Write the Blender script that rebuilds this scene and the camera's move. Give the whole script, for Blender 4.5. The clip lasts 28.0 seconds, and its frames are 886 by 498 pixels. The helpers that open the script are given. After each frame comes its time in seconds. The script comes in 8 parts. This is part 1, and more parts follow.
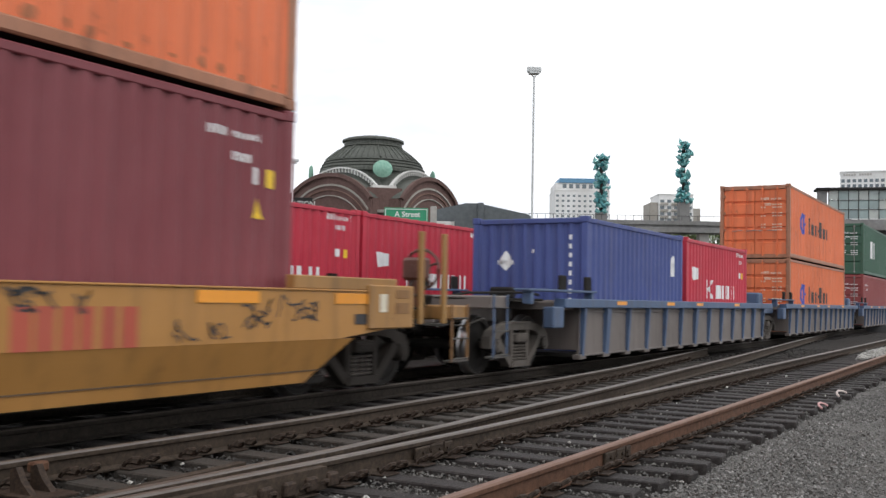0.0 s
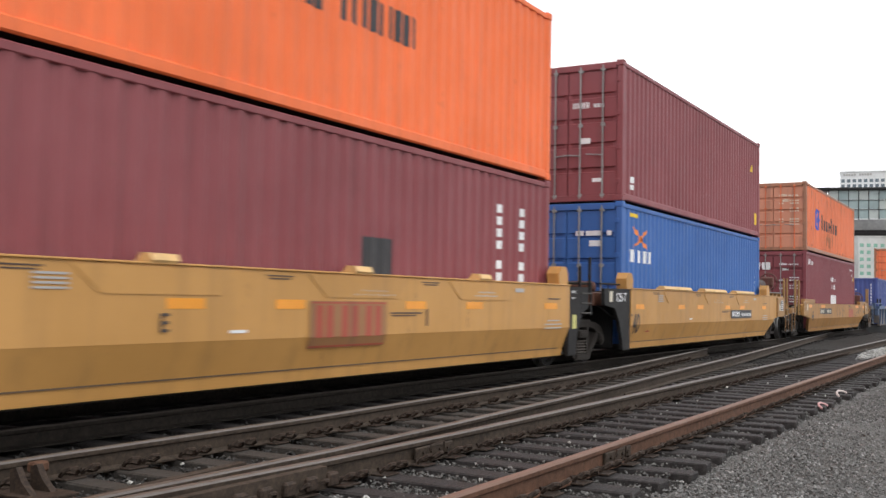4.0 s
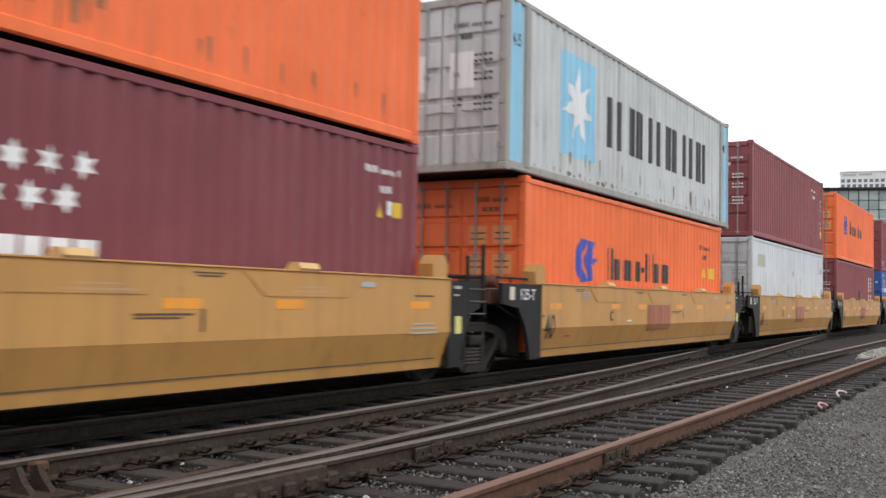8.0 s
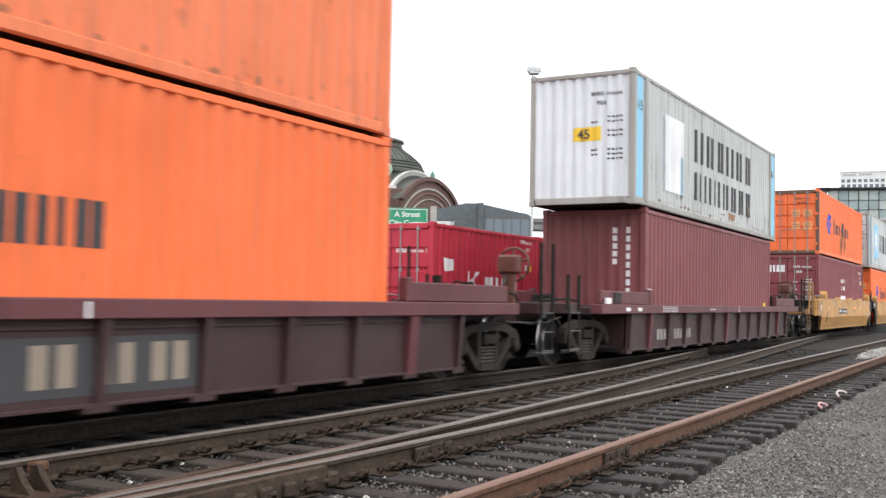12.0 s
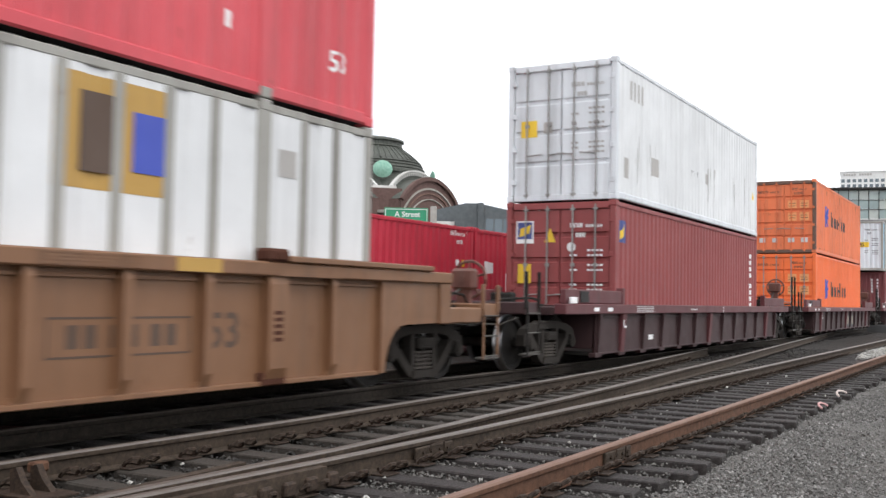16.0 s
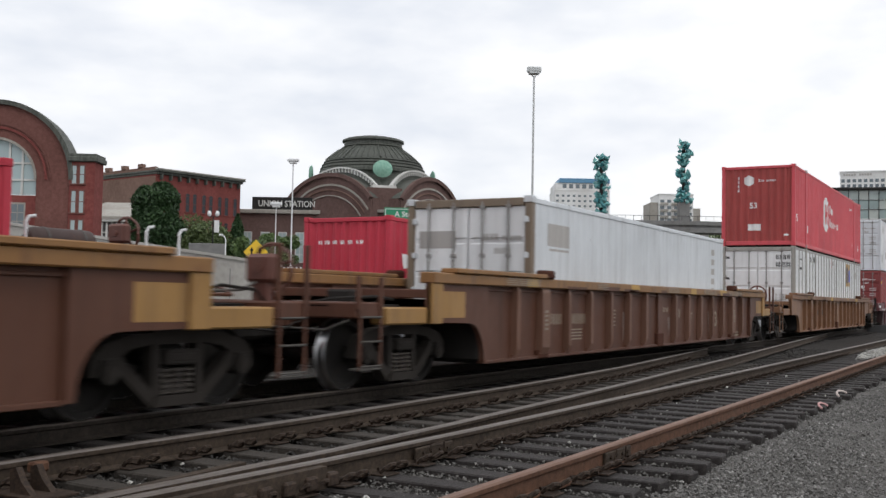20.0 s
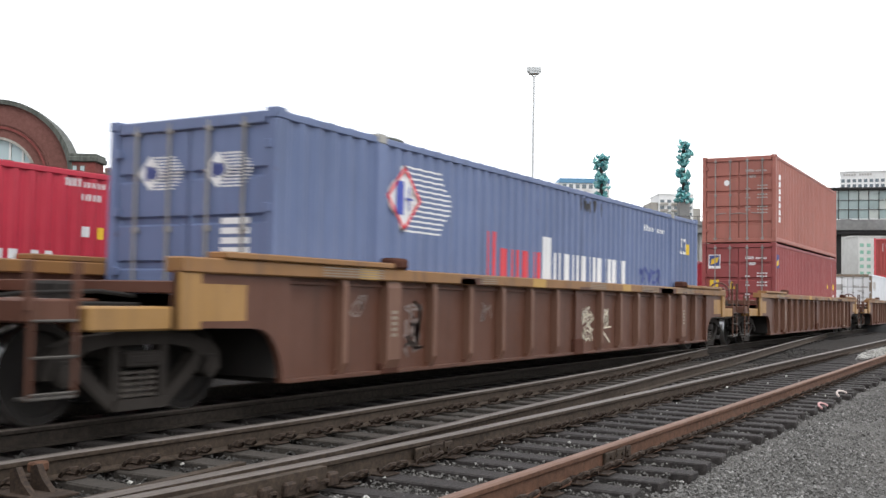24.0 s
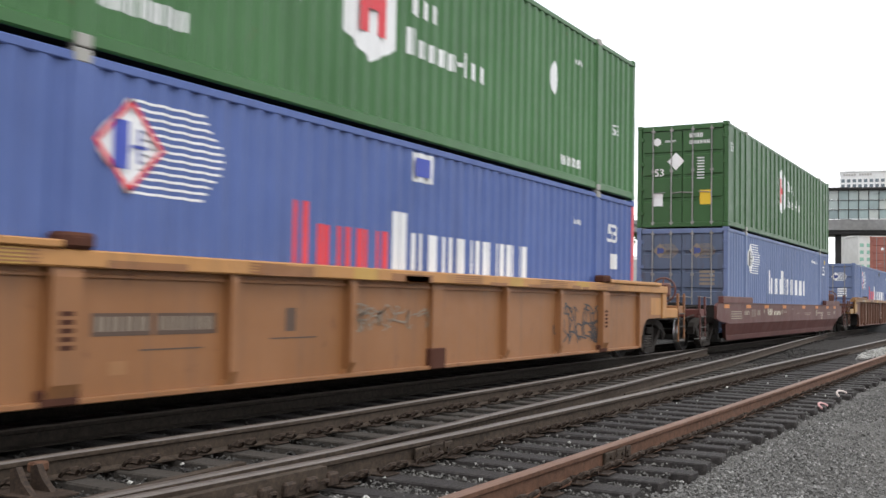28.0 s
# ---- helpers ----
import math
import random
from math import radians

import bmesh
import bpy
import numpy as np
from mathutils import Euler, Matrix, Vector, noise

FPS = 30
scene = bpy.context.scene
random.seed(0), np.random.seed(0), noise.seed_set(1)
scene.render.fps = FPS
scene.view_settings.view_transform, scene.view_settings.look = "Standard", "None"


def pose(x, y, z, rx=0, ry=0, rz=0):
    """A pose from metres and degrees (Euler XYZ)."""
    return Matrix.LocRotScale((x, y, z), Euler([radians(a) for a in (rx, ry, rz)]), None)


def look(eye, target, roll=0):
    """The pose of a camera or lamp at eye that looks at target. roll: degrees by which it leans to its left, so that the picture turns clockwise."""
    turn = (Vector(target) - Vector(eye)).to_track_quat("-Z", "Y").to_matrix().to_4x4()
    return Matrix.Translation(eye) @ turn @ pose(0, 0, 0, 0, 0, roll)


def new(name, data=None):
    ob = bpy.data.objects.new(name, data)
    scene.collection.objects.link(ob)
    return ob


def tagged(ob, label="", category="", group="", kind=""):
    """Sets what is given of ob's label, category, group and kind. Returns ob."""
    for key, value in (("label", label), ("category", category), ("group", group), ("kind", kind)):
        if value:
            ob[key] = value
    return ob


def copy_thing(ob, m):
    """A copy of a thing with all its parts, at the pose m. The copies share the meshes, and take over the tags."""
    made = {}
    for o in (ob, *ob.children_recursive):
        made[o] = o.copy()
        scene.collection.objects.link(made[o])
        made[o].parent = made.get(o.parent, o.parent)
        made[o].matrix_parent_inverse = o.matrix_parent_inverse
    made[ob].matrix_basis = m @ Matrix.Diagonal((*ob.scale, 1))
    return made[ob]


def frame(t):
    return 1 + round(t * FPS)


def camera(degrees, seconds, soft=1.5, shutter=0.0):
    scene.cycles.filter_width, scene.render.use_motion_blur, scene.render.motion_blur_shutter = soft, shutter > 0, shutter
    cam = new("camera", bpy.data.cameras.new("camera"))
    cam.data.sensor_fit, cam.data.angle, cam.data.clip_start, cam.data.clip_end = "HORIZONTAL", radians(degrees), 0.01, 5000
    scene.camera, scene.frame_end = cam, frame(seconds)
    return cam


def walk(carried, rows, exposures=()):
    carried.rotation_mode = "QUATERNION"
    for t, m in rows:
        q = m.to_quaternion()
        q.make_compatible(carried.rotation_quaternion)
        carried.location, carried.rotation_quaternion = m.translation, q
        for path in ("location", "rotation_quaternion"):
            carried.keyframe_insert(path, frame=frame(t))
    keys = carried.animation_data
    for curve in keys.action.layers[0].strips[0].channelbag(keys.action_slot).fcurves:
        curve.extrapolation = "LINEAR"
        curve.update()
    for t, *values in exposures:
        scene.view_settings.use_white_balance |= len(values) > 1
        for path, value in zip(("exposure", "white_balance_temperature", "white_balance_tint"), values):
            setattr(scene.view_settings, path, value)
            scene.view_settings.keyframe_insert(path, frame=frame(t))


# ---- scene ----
cam = camera(47.52, 28.0, soft=1.45, shutter=0.3)
EYE = pose(0, 0, 1.36, 92.823, -1.072, -59.962)
walk(cam, [(0.0, EYE), (28.0, EYE)], [(0.0, -0.28), (1.0, -0.3), (2.0, -0.15), (3.0, 0.0), (6.0, -0.2), (7.0, -0.25), (8.0, -0.15), (9.0, 0.03), (10.0, 0.08), (11.0, 0.33), (12.0, 0.38), (13.0, 0.2), (16.0, 0.15), (17.0, -0.05), (18.0, -0.28), (19.0, -0.42), (20.0, -0.55), (20.6, -0.5), (22.5, 0.0), (23.0, 0.1), (24.0, 0.1), (25.0, 0.0), (26.0, -0.05), (27.0, 0.05), (28.0, 0.1)])

# ---- sky and sun: a bright, thin overcast ----
world = bpy.data.worlds.new("overcast")
scene.world = world
world.use_nodes = True
wn, wl = world.node_tree.nodes, world.node_tree.links
wn.clear()
w_out = wn.new("ShaderNodeOutputWorld")
w_bg = wn.new("ShaderNodeBackground")
w_sky = wn.new("ShaderNodeTexSky")
w_sky.sky_type, w_sky.sun_disc = "NISHITA", False
w_sky.sun_elevation, w_sky.sun_rotation = radians(52), radians(205)
w_dim = wn.new("ShaderNodeVectorMath")
w_dim.operation = "SCALE"
w_dim.inputs[3].default_value = 0.1
w_tc = wn.new("ShaderNodeTexCoord")
w_map = wn.new("ShaderNodeMapping")
w_map.inputs["Scale"].default_value = (1.6, 1.6, 4.5)
w_noise = wn.new("ShaderNodeTexNoise")
w_noise.inputs["Scale"].default_value, w_noise.inputs["Detail"].default_value = 2.2, 6
w_ramp = wn.new("ShaderNodeValToRGB")
w_ramp.color_ramp.elements[0].position, w_ramp.color_ramp.elements[0].color = 0.3, (1.06, 1.14, 1.29, 1)
w_ramp.color_ramp.elements[1].position, w_ramp.color_ramp.elements[1].color = 0.55, (1.58, 1.59, 1.62, 1)
w_mix = wn.new("ShaderNodeMix")
w_mix.data_type = "RGBA"
w_mix.inputs[0].default_value = 0.93
wl.new(w_sky.outputs[0], w_dim.inputs[0])
wl.new(w_tc.outputs["Generated"], w_map.inputs[0])
wl.new(w_map.outputs[0], w_noise.inputs[0])
wl.new(w_noise.outputs[0], w_ramp.inputs[0])
wl.new(w_dim.outputs[0], w_mix.inputs[6])
wl.new(w_ramp.outputs[0], w_mix.inputs[7])
wl.new(w_mix.outputs[2], w_bg.inputs[0])
wl.new(w_bg.outputs[0], w_out.inputs[0])
w_bg.inputs[1].default_value = 1.0

sun = new("sun", bpy.data.lights.new("sun", "SUN"))
sun.data.energy, sun.data.angle, sun.data.color = 1.1, radians(24), (1.0, 0.97, 0.92)
sun.matrix_world = look((-20, -40, 60), (0, 0, 0))


# ---- materials ----
def nodes_of(name, rough, metal=0.0):
    m = bpy.data.materials.new(name)
    m.use_nodes = True
    n, l = m.node_tree.nodes, m.node_tree.links
    b = n["Principled BSDF"]
    b.inputs["Roughness"].default_value, b.inputs["Metallic"].default_value = rough, metal
    return m, n, l, b


def noise_node(n, l, scale, detail=5, stretch=None, coord="Object", rough=0.6):
    tc = n.new("ShaderNodeTexCoord")
    t = n.new("ShaderNodeTexNoise")
    t.inputs["Scale"].default_value, t.inputs["Detail"].default_value, t.inputs["Roughness"].default_value = scale, detail, rough
    if stretch:
        mp = n.new("ShaderNodeMapping")
        mp.inputs["Scale"].default_value = stretch
        l.new(tc.outputs[coord], mp.inputs[0])
        l.new(mp.outputs[0], t.inputs[0])
    else:
        l.new(tc.outputs[coord], t.inputs[0])
    return t.outputs[0]


def ramp(n, l, src, lo, hi):
    r = n.new("ShaderNodeMapRange")
    r.inputs[1].default_value, r.inputs[2].default_value = lo, hi
    l.new(src, r.inputs[0])
    return r.outputs[0]


def times(n, l, src, k):
    m = n.new("ShaderNodeMath")
    m.operation = "MULTIPLY"
    m.inputs[1].default_value = k
    l.new(src, m.inputs[0])
    return m.outputs[0]


def mix(n, l, fac, a, b):
    m = n.new("ShaderNodeMix")
    m.data_type = "RGBA"
    l.new(fac, m.inputs[0])
    for s, v in ((m.inputs[6], a), (m.inputs[7], b)):
        if isinstance(v, tuple):
            s.default_value = (*v, 1)
        else:
            l.new(v, s)
    return m.outputs[2]


def shade(c, k):
    return tuple(min(1.0, x * k) for x in c)


def paint(name, c, rough=0.5, grime=0.45, rust=0.0, scale=1.0, dirt=(0.07, 0.055, 0.045), bump=0.15, metal=0.0, spec=0.5):
    """Weathered paint: faded patches, vertical dirt streaks, fine speckle and rust blooms."""
    m, n, l, b = nodes_of(name, rough, metal)
    b.inputs["Specular IOR Level"].default_value = spec
    patch = ramp(n, l, noise_node(n, l, 0.55 * scale, 4), 0.35, 0.7)
    col = mix(n, l, patch, shade(c, 0.9), tuple(min(1, x * 1.06 + 0.012) for x in c))
    streak = ramp(n, l, noise_node(n, l, 1.0, 5, (5.0 * scale, 5.0 * scale, 0.28 * scale)), 0.5, 0.78)
    col = mix(n, l, times(n, l, streak, grime), col, dirt)
    speck = ramp(n, l, noise_node(n, l, 22 * scale, 3), 0.6, 0.8)
    col = mix(n, l, times(n, l, speck, grime * 0.5), col, shade(dirt, 1.4))
    if rust:
        bloom = ramp(n, l, noise_node(n, l, 2.3 * scale, 8, (1.6, 1.6, 0.8), rough=0.72), 0.66 - 0.12 * rust, 0.72)
        col = mix(n, l, times(n, l, bloom, min(1, 0.5 + rust * 0.5)), col, (0.12, 0.045, 0.02))
    info = n.new("ShaderNodeObjectInfo")
    hsv = n.new("ShaderNodeHueSaturation")
    l.new(col, hsv.inputs["Color"])
    r = n.new("ShaderNodeMapRange")
    r.inputs[3].default_value, r.inputs[4].default_value = 0.93, 1.05
    l.new(info.outputs["Random"], r.inputs[0])
    l.new(r.outputs[0], hsv.inputs["Value"])
    l.new(hsv.outputs[0], b.inputs["Base Color"])
    rr = n.new("ShaderNodeMapRange")
    rr.inputs[3].default_value, rr.inputs[4].default_value = rough - 0.08, min(1, rough + 0.2)
    l.new(noise_node(n, l, 3.0 * scale, 4), rr.inputs[0])
    l.new(rr.outputs[0], b.inputs["Roughness"])
    bp = n.new("ShaderNodeBump")
    bp.inputs["Strength"].default_value, bp.inputs["Distance"].default_value = bump, 0.01
    l.new(noise_node(n, l, 9 * scale, 4), bp.inputs["Height"])
    l.new(bp.outputs[0], b.inputs["Normal"])
    return m


def grain(name, a, b_, scale, rough=0.9, bump=0.6, stretch=None, lo=0.35, hi=0.68, dist=0.02, big=None):
    """A rough natural surface in two tones, with a second, larger variation."""
    m, n, l, b = nodes_of(name, rough)
    b.inputs["Specular IOR Level"].default_value = 0.25
    fine = noise_node(n, l, scale, 8, stretch, rough=0.7)
    col = mix(n, l, ramp(n, l, fine, lo, hi), a, b_)
    wide = ramp(n, l, noise_node(n, l, scale * 0.07 if big is None else big, 4), 0.35, 0.7)
    dk = n.new("ShaderNodeMix")
    dk.data_type, dk.blend_type = "RGBA", "MULTIPLY"
    dk.inputs[7].default_value = (0.72, 0.7, 0.68, 1)
    l.new(wide, dk.inputs[0])
    l.new(col, dk.inputs[6])
    l.new(dk.outputs[2], b.inputs["Base Color"])
    bp = n.new("ShaderNodeBump")
    bp.inputs["Strength"].default_value, bp.inputs["Distance"].default_value = bump, dist
    l.new(fine, bp.inputs["Height"])
    l.new(bp.outputs[0], b.inputs["Normal"])
    return m


def stones_mat(name, cols, rough=0.9):
    """Each stone of a joined heap takes its own tone."""
    m, n, l, b = nodes_of(name, rough)
    g = n.new("ShaderNodeNewGeometry")
    cr = n.new("ShaderNodeValToRGB")
    while len(cr.color_ramp.elements) < len(cols):
        cr.color_ramp.elements.new(0.5)
    for i, c in enumerate(cols):
        cr.color_ramp.elements[i].position, cr.color_ramp.elements[i].color = i / (len(cols) - 1), (*c, 1)
    l.new(g.outputs["Random Per Island"], cr.inputs[0])
    col = mix(n, l, ramp(n, l, noise_node(n, l, 60, 3), 0.4, 0.75), cr.outputs[0], (0.05, 0.048, 0.045))
    l.new(col, b.inputs["Base Color"])
    return m


MAROON = paint("paint_maroon", (0.238, 0.05, 0.057), grime=0.3, rust=0.15, dirt=(0.08, 0.034, 0.034))
PLUM = paint("paint_plum", (0.208, 0.04, 0.05), grime=0.24, rust=0.1, dirt=(0.07, 0.028, 0.03))
BRICKRED = paint("paint_brick_red", (0.265, 0.05, 0.049), grime=0.35, rust=0.3, dirt=(0.085, 0.032, 0.03))
FADED = paint("paint_faded_red", (0.34, 0.115, 0.085), grime=0.35, rust=0.3)
ORANGE = paint("paint_orange", (0.88, 0.165, 0.035), grime=0.25, rust=0.15)
FADEDORANGE = paint("paint_faded_orange", (0.60, 0.25, 0.15), grime=0.45, rust=0.3)
OLDORANGE = paint("paint_worn_orange", (0.74, 0.175, 0.06), grime=0.45, rust=0.55)
BRIGHTBLUE = paint("paint_bright_blue", (0.03, 0.12, 0.38), grime=0.25, rust=0.05)
SLATEBLUE = paint("paint_slate_blue", (0.13, 0.174, 0.312), grime=0.35, rust=0.1, dirt=(0.05, 0.052, 0.07))
DEEPBLUE = paint("paint_deep_blue", (0.07, 0.115, 0.31), grime=0.2)
DBLUE = paint("paint_navy_blue", (0.05, 0.075, 0.25), grime=0.35, rust=0.1)
CRIMSON = paint("paint_crimson", (0.52, 0.022, 0.05), grime=0.25, rust=0.05)
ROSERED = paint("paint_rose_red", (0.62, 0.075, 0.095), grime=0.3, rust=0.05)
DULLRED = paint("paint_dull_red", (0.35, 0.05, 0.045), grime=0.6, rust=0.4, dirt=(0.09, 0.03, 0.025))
LEAFGREEN = paint("paint_green", (0.034, 0.128, 0.03), grime=0.28, rust=0.05, rough=0.36, dirt=(0.022, 0.06, 0.02), spec=0.45)
DGREEN = paint("paint_dark_green", (0.03, 0.10, 0.06), grime=0.35)
WHITE = paint("paint_white", (0.78, 0.79, 0.80), grime=0.25, rust=0.05)
GREYWHITE = paint("paint_grey_white", (0.68, 0.71, 0.74), grime=0.3, rust=0.12)
STEELGREY = paint("paint_light_grey", (0.55, 0.57, 0.57), grime=0.4, rust=0.35)
CREAM = paint("paint_cream", (0.72, 0.66, 0.52), grime=0.35, rust=0.15)
POSTGREY = paint("paint_post_grey", (0.34, 0.33, 0.30), grime=0.55, rust=0.35)
SKYBLUE = paint("paint_sky_blue", (0.30, 0.62, 0.82), grime=0.2, rust=0.1)
YELLOW = paint("paint_railcar_yellow", (0.535, 0.272, 0.072), grime=0.38, rust=0.15, scale=0.8, dirt=(0.16, 0.094, 0.037))
AGEDYELLOW = paint("paint_aged_yellow", (0.42, 0.2, 0.046), grime=0.55, rust=0.25, scale=0.8, dirt=(0.13, 0.07, 0.026))
DIRTYELLOW = paint("paint_grimy_yellow", (0.36, 0.185, 0.055), grime=0.7, rust=0.3, dirt=(0.09, 0.06, 0.035))
BROWNY = paint("paint_dirty_yellow", (0.25, 0.12, 0.035), grime=0.8, rust=0.7, dirt=(0.10, 0.06, 0.04))
RIBBROWN = paint("paint_rusty_brown", (0.20, 0.094, 0.043), grime=0.6, rust=0.45, dirt=(0.11, 0.06, 0.036))
RIBDARK = paint("paint_dark_rusty_brown", (0.10, 0.039, 0.022), grime=0.55, rust=0.55, dirt=(0.045, 0.021, 0.013), spec=0.3)
ENDYELLOW = paint("paint_worn_yellow", (0.33, 0.178, 0.05), grime=0.65, rust=0.4, dirt=(0.10, 0.055, 0.03))
RUSTRED = paint("rust_red_steel", (0.13, 0.048, 0.034), grime=0.5, rust=0.6)
FOOTRUST = paint("dark_rusty_casting", (0.075, 0.029, 0.018), grime=0.5, rust=0.6, rough=0.9, dirt=(0.03, 0.016, 0.011), spec=0.1)
RIBDUST = paint("dusty_brown_rib", (0.165, 0.083, 0.054), grime=0.5, rust=0.4, dirt=(0.085, 0.042, 0.027), spec=0.3)
TANKRUST = paint("dark_rusty_tank", (0.055, 0.030, 0.026), grime=0.5, rust=0.5, rough=0.6)
COVER = paint("paint_pale_yellow", (0.74, 0.47, 0.19), grime=0.35, rust=0.1)
STAINEDCREAM = paint("stained_cream_door", (0.60, 0.53, 0.40), grime=0.4, rust=0.25)
PEACH = paint("marking_peach", (0.80, 0.34, 0.13), grime=0.3, bump=0.0)
GLOSSGREEN = paint("paint_gloss_green", (0.027, 0.094, 0.022), grime=0.3, rust=0.05, rough=0.36, dirt=(0.018, 0.045, 0.016), spec=0.4)
FADEDTAPE = paint("faded_amber_tape", (0.55, 0.2, 0.045), grime=0.4, bump=0.0)
# Brown strip whose darkness stands in for the shaded recess of the lower seam.
SEAMBROWN = paint("dark_seam_recess", (0.10, 0.055, 0.022), grime=0.5, bump=0.05)
BOXTAN = paint("faded_brown_square", (0.33, 0.155, 0.06), grime=0.4, bump=0.0)
STAMPGREY = paint("faded_grey_stamp", (0.47, 0.46, 0.38), grime=0.3, bump=0.0)
DEEPMAROON = paint("paint_deep_maroon", (0.19, 0.044, 0.048), grime=0.3, rust=0.15)
DULLGREY = paint("paint_dull_grey", (0.46, 0.475, 0.465), grime=0.45, rust=0.4)
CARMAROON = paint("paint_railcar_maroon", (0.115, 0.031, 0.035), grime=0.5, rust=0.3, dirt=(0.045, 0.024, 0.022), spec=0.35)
# Darker maroon for the webs, decks and narrow ribs below the sills.
CARDARK = paint("paint_dark_maroon", (0.046, 0.020, 0.021), grime=0.6, rust=0.3, dirt=(0.03, 0.02, 0.017), spec=0.3)
OXIDERED = paint("paint_oxide_red", (0.094, 0.0225, 0.0155), grime=0.42, rust=0.3, dirt=(0.045, 0.0155, 0.0115))
SILLBLUE = paint("paint_railcar_blue", (0.062, 0.105, 0.195), grime=0.6, rust=0.3)
WEBGREY = paint("paint_dusty_grey", (0.155, 0.13, 0.117), grime=0.6, rust=0.3)
TAUPE = paint("dust_caked_cast_steel", (0.115, 0.1, 0.088), grime=0.6, rough=0.9, dirt=(0.04, 0.034, 0.029), spec=0.2)
BLACK = paint("paint_railcar_black", (0.0125, 0.0113, 0.011), grime=0.4, rough=0.6, dirt=(0.03, 0.023, 0.019), spec=0.3)
GUNK = paint("oily_cast_steel", (0.015, 0.0128, 0.0112), grime=0.5, rough=0.8, dirt=(0.034, 0.0265, 0.0215), spec=0.2)
DUSTY = paint("dusty_cast_steel", (0.034, 0.0285, 0.0245), grime=0.5, rough=0.85, dirt=(0.015, 0.0125, 0.0105), spec=0.2)
SPRINGMAT = paint("dusty_spring_steel", (0.075, 0.062, 0.052), grime=0.4, rough=0.75, dirt=(0.03, 0.024, 0.02))
TREAD = paint("polished_wheel_steel", (0.5, 0.5, 0.51), rough=0.24, grime=0.15, metal=1.0, bump=0.02)
ROD = paint("galvanised_rod", (0.30, 0.29, 0.28), rough=0.5, grime=0.5, metal=0.3)
RODDARK = paint("grimy_rod", (0.085, 0.078, 0.07), rough=0.6, grime=0.6, metal=0.2)
RUBBER = paint("dark_rubber", (0.03, 0.03, 0.03), rough=0.8, grime=0.3)
MARKWHITE = paint("marking_white", (0.82, 0.82, 0.82), grime=0.25, bump=0.0)
MARKGREY = paint("marking_grey", (0.42, 0.40, 0.38), grime=0.3, bump=0.0)
MARKDARK = paint("marking_charcoal", (0.034, 0.033, 0.036), grime=0.2, bump=0.0)
MARKBLUE = paint("marking_royal_blue", (0.045, 0.075, 0.42), grime=0.15, bump=0.0)
MARKRED = paint("marking_red", (0.66, 0.04, 0.055), grime=0.15, bump=0.0)
MARKRUST = paint("marking_rust_red", (0.42, 0.075, 0.04), grime=0.35, bump=0.0)
MARKORANGE = paint("marking_orange", (0.85, 0.25, 0.06), grime=0.15, bump=0.0)
MARKYELLOW = paint("marking_yellow", (0.85, 0.56, 0.03), grime=0.2, bump=0.0)
MARKBROWN = paint("marking_dark_brown", (0.085, 0.048, 0.03), grime=0.4, bump=0.0)
MARKGOLD = paint("marking_dull_gold", (0.46, 0.27, 0.06), grime=0.3, bump=0.0)
RUSTSTAIN = paint("rust_stain", (0.36, 0.115, 0.04), grime=0.5, rust=0.4, bump=0.05)
GREYSTAIN = paint("brown_stain", (0.2, 0.15, 0.105), grime=0.4, rust=0.3, bump=0.05)
FAINT = paint("faint_streak", (0.42, 0.42, 0.40), grime=0.4, rust=0.1, bump=0.05)
RUSTFRAME = paint("paint_rusty_frame", (0.36, 0.155, 0.085), grime=0.6, rust=0.8)
BROWNFRAME = paint("grimy_brown_frame", (0.12, 0.062, 0.04), grime=0.6, rust=0.7)
SCRAPE = paint("pale_scrape", (0.2, 0.15, 0.13), grime=0.5, bump=0.05)
DIMCREAM = paint("faded_cream_marking", (0.27, 0.215, 0.16), grime=0.5, bump=0.0)
PATCHRUST = paint("rust_patch", (0.30, 0.165, 0.085), grime=0.7, rust=0.7, scale=2.5, bump=0.1)
REFLECT = paint("reflective_amber_tape", (0.86, 0.33, 0.02), rough=0.35, grime=0.2, bump=0.0)
PALEYELLOW = paint("pale_yellow_placard", (0.70, 0.66, 0.22), grime=0.2, bump=0.0)
RAILSIDE = grain("rusty_rail_side", (0.036, 0.027, 0.02), (0.09, 0.065, 0.047), 18, 0.85, 0.4)
RAILRED = grain("rust_red_rail", (0.085, 0.042, 0.026), (0.165, 0.085, 0.052), 14, 0.8, 0.35)
RAILTOP = paint("worn_rail_head", (0.16, 0.136, 0.12), rough=0.42, grime=0.4, metal=0.45, bump=0.03)
# Rail head and side about half as bright as on the other tracks.
DARKTOP = paint("dark_rail_head", (0.075, 0.06, 0.05), rough=0.55, grime=0.5, metal=0.15, spec=0.3, bump=0.05)
DARKSIDE = grain("dark_rail_side", (0.019, 0.0155, 0.0125), (0.05, 0.039, 0.031), 18, 0.9, 0.3)
DULLTOP = paint("dull_rail_head", (0.2, 0.11, 0.075), rough=0.55, grime=0.4, metal=0.2, bump=0.05)
TIE = grain("creosoted_timber", (0.0135, 0.012, 0.0118), (0.064, 0.056, 0.053), 3.0, 0.75, 0.6, (1.5, 14, 14), 0.3, 0.72, 0.012)
DUSTTIE = grain("dusty_timber", (0.022, 0.0195, 0.017), (0.095, 0.083, 0.072), 3.0, 0.85, 0.6, (1.5, 14, 14), 0.3, 0.72, 0.012)
CLIP = grain("rusted_clip", (0.026, 0.019, 0.015), (0.085, 0.057, 0.041), 30, 0.8, 0.3)
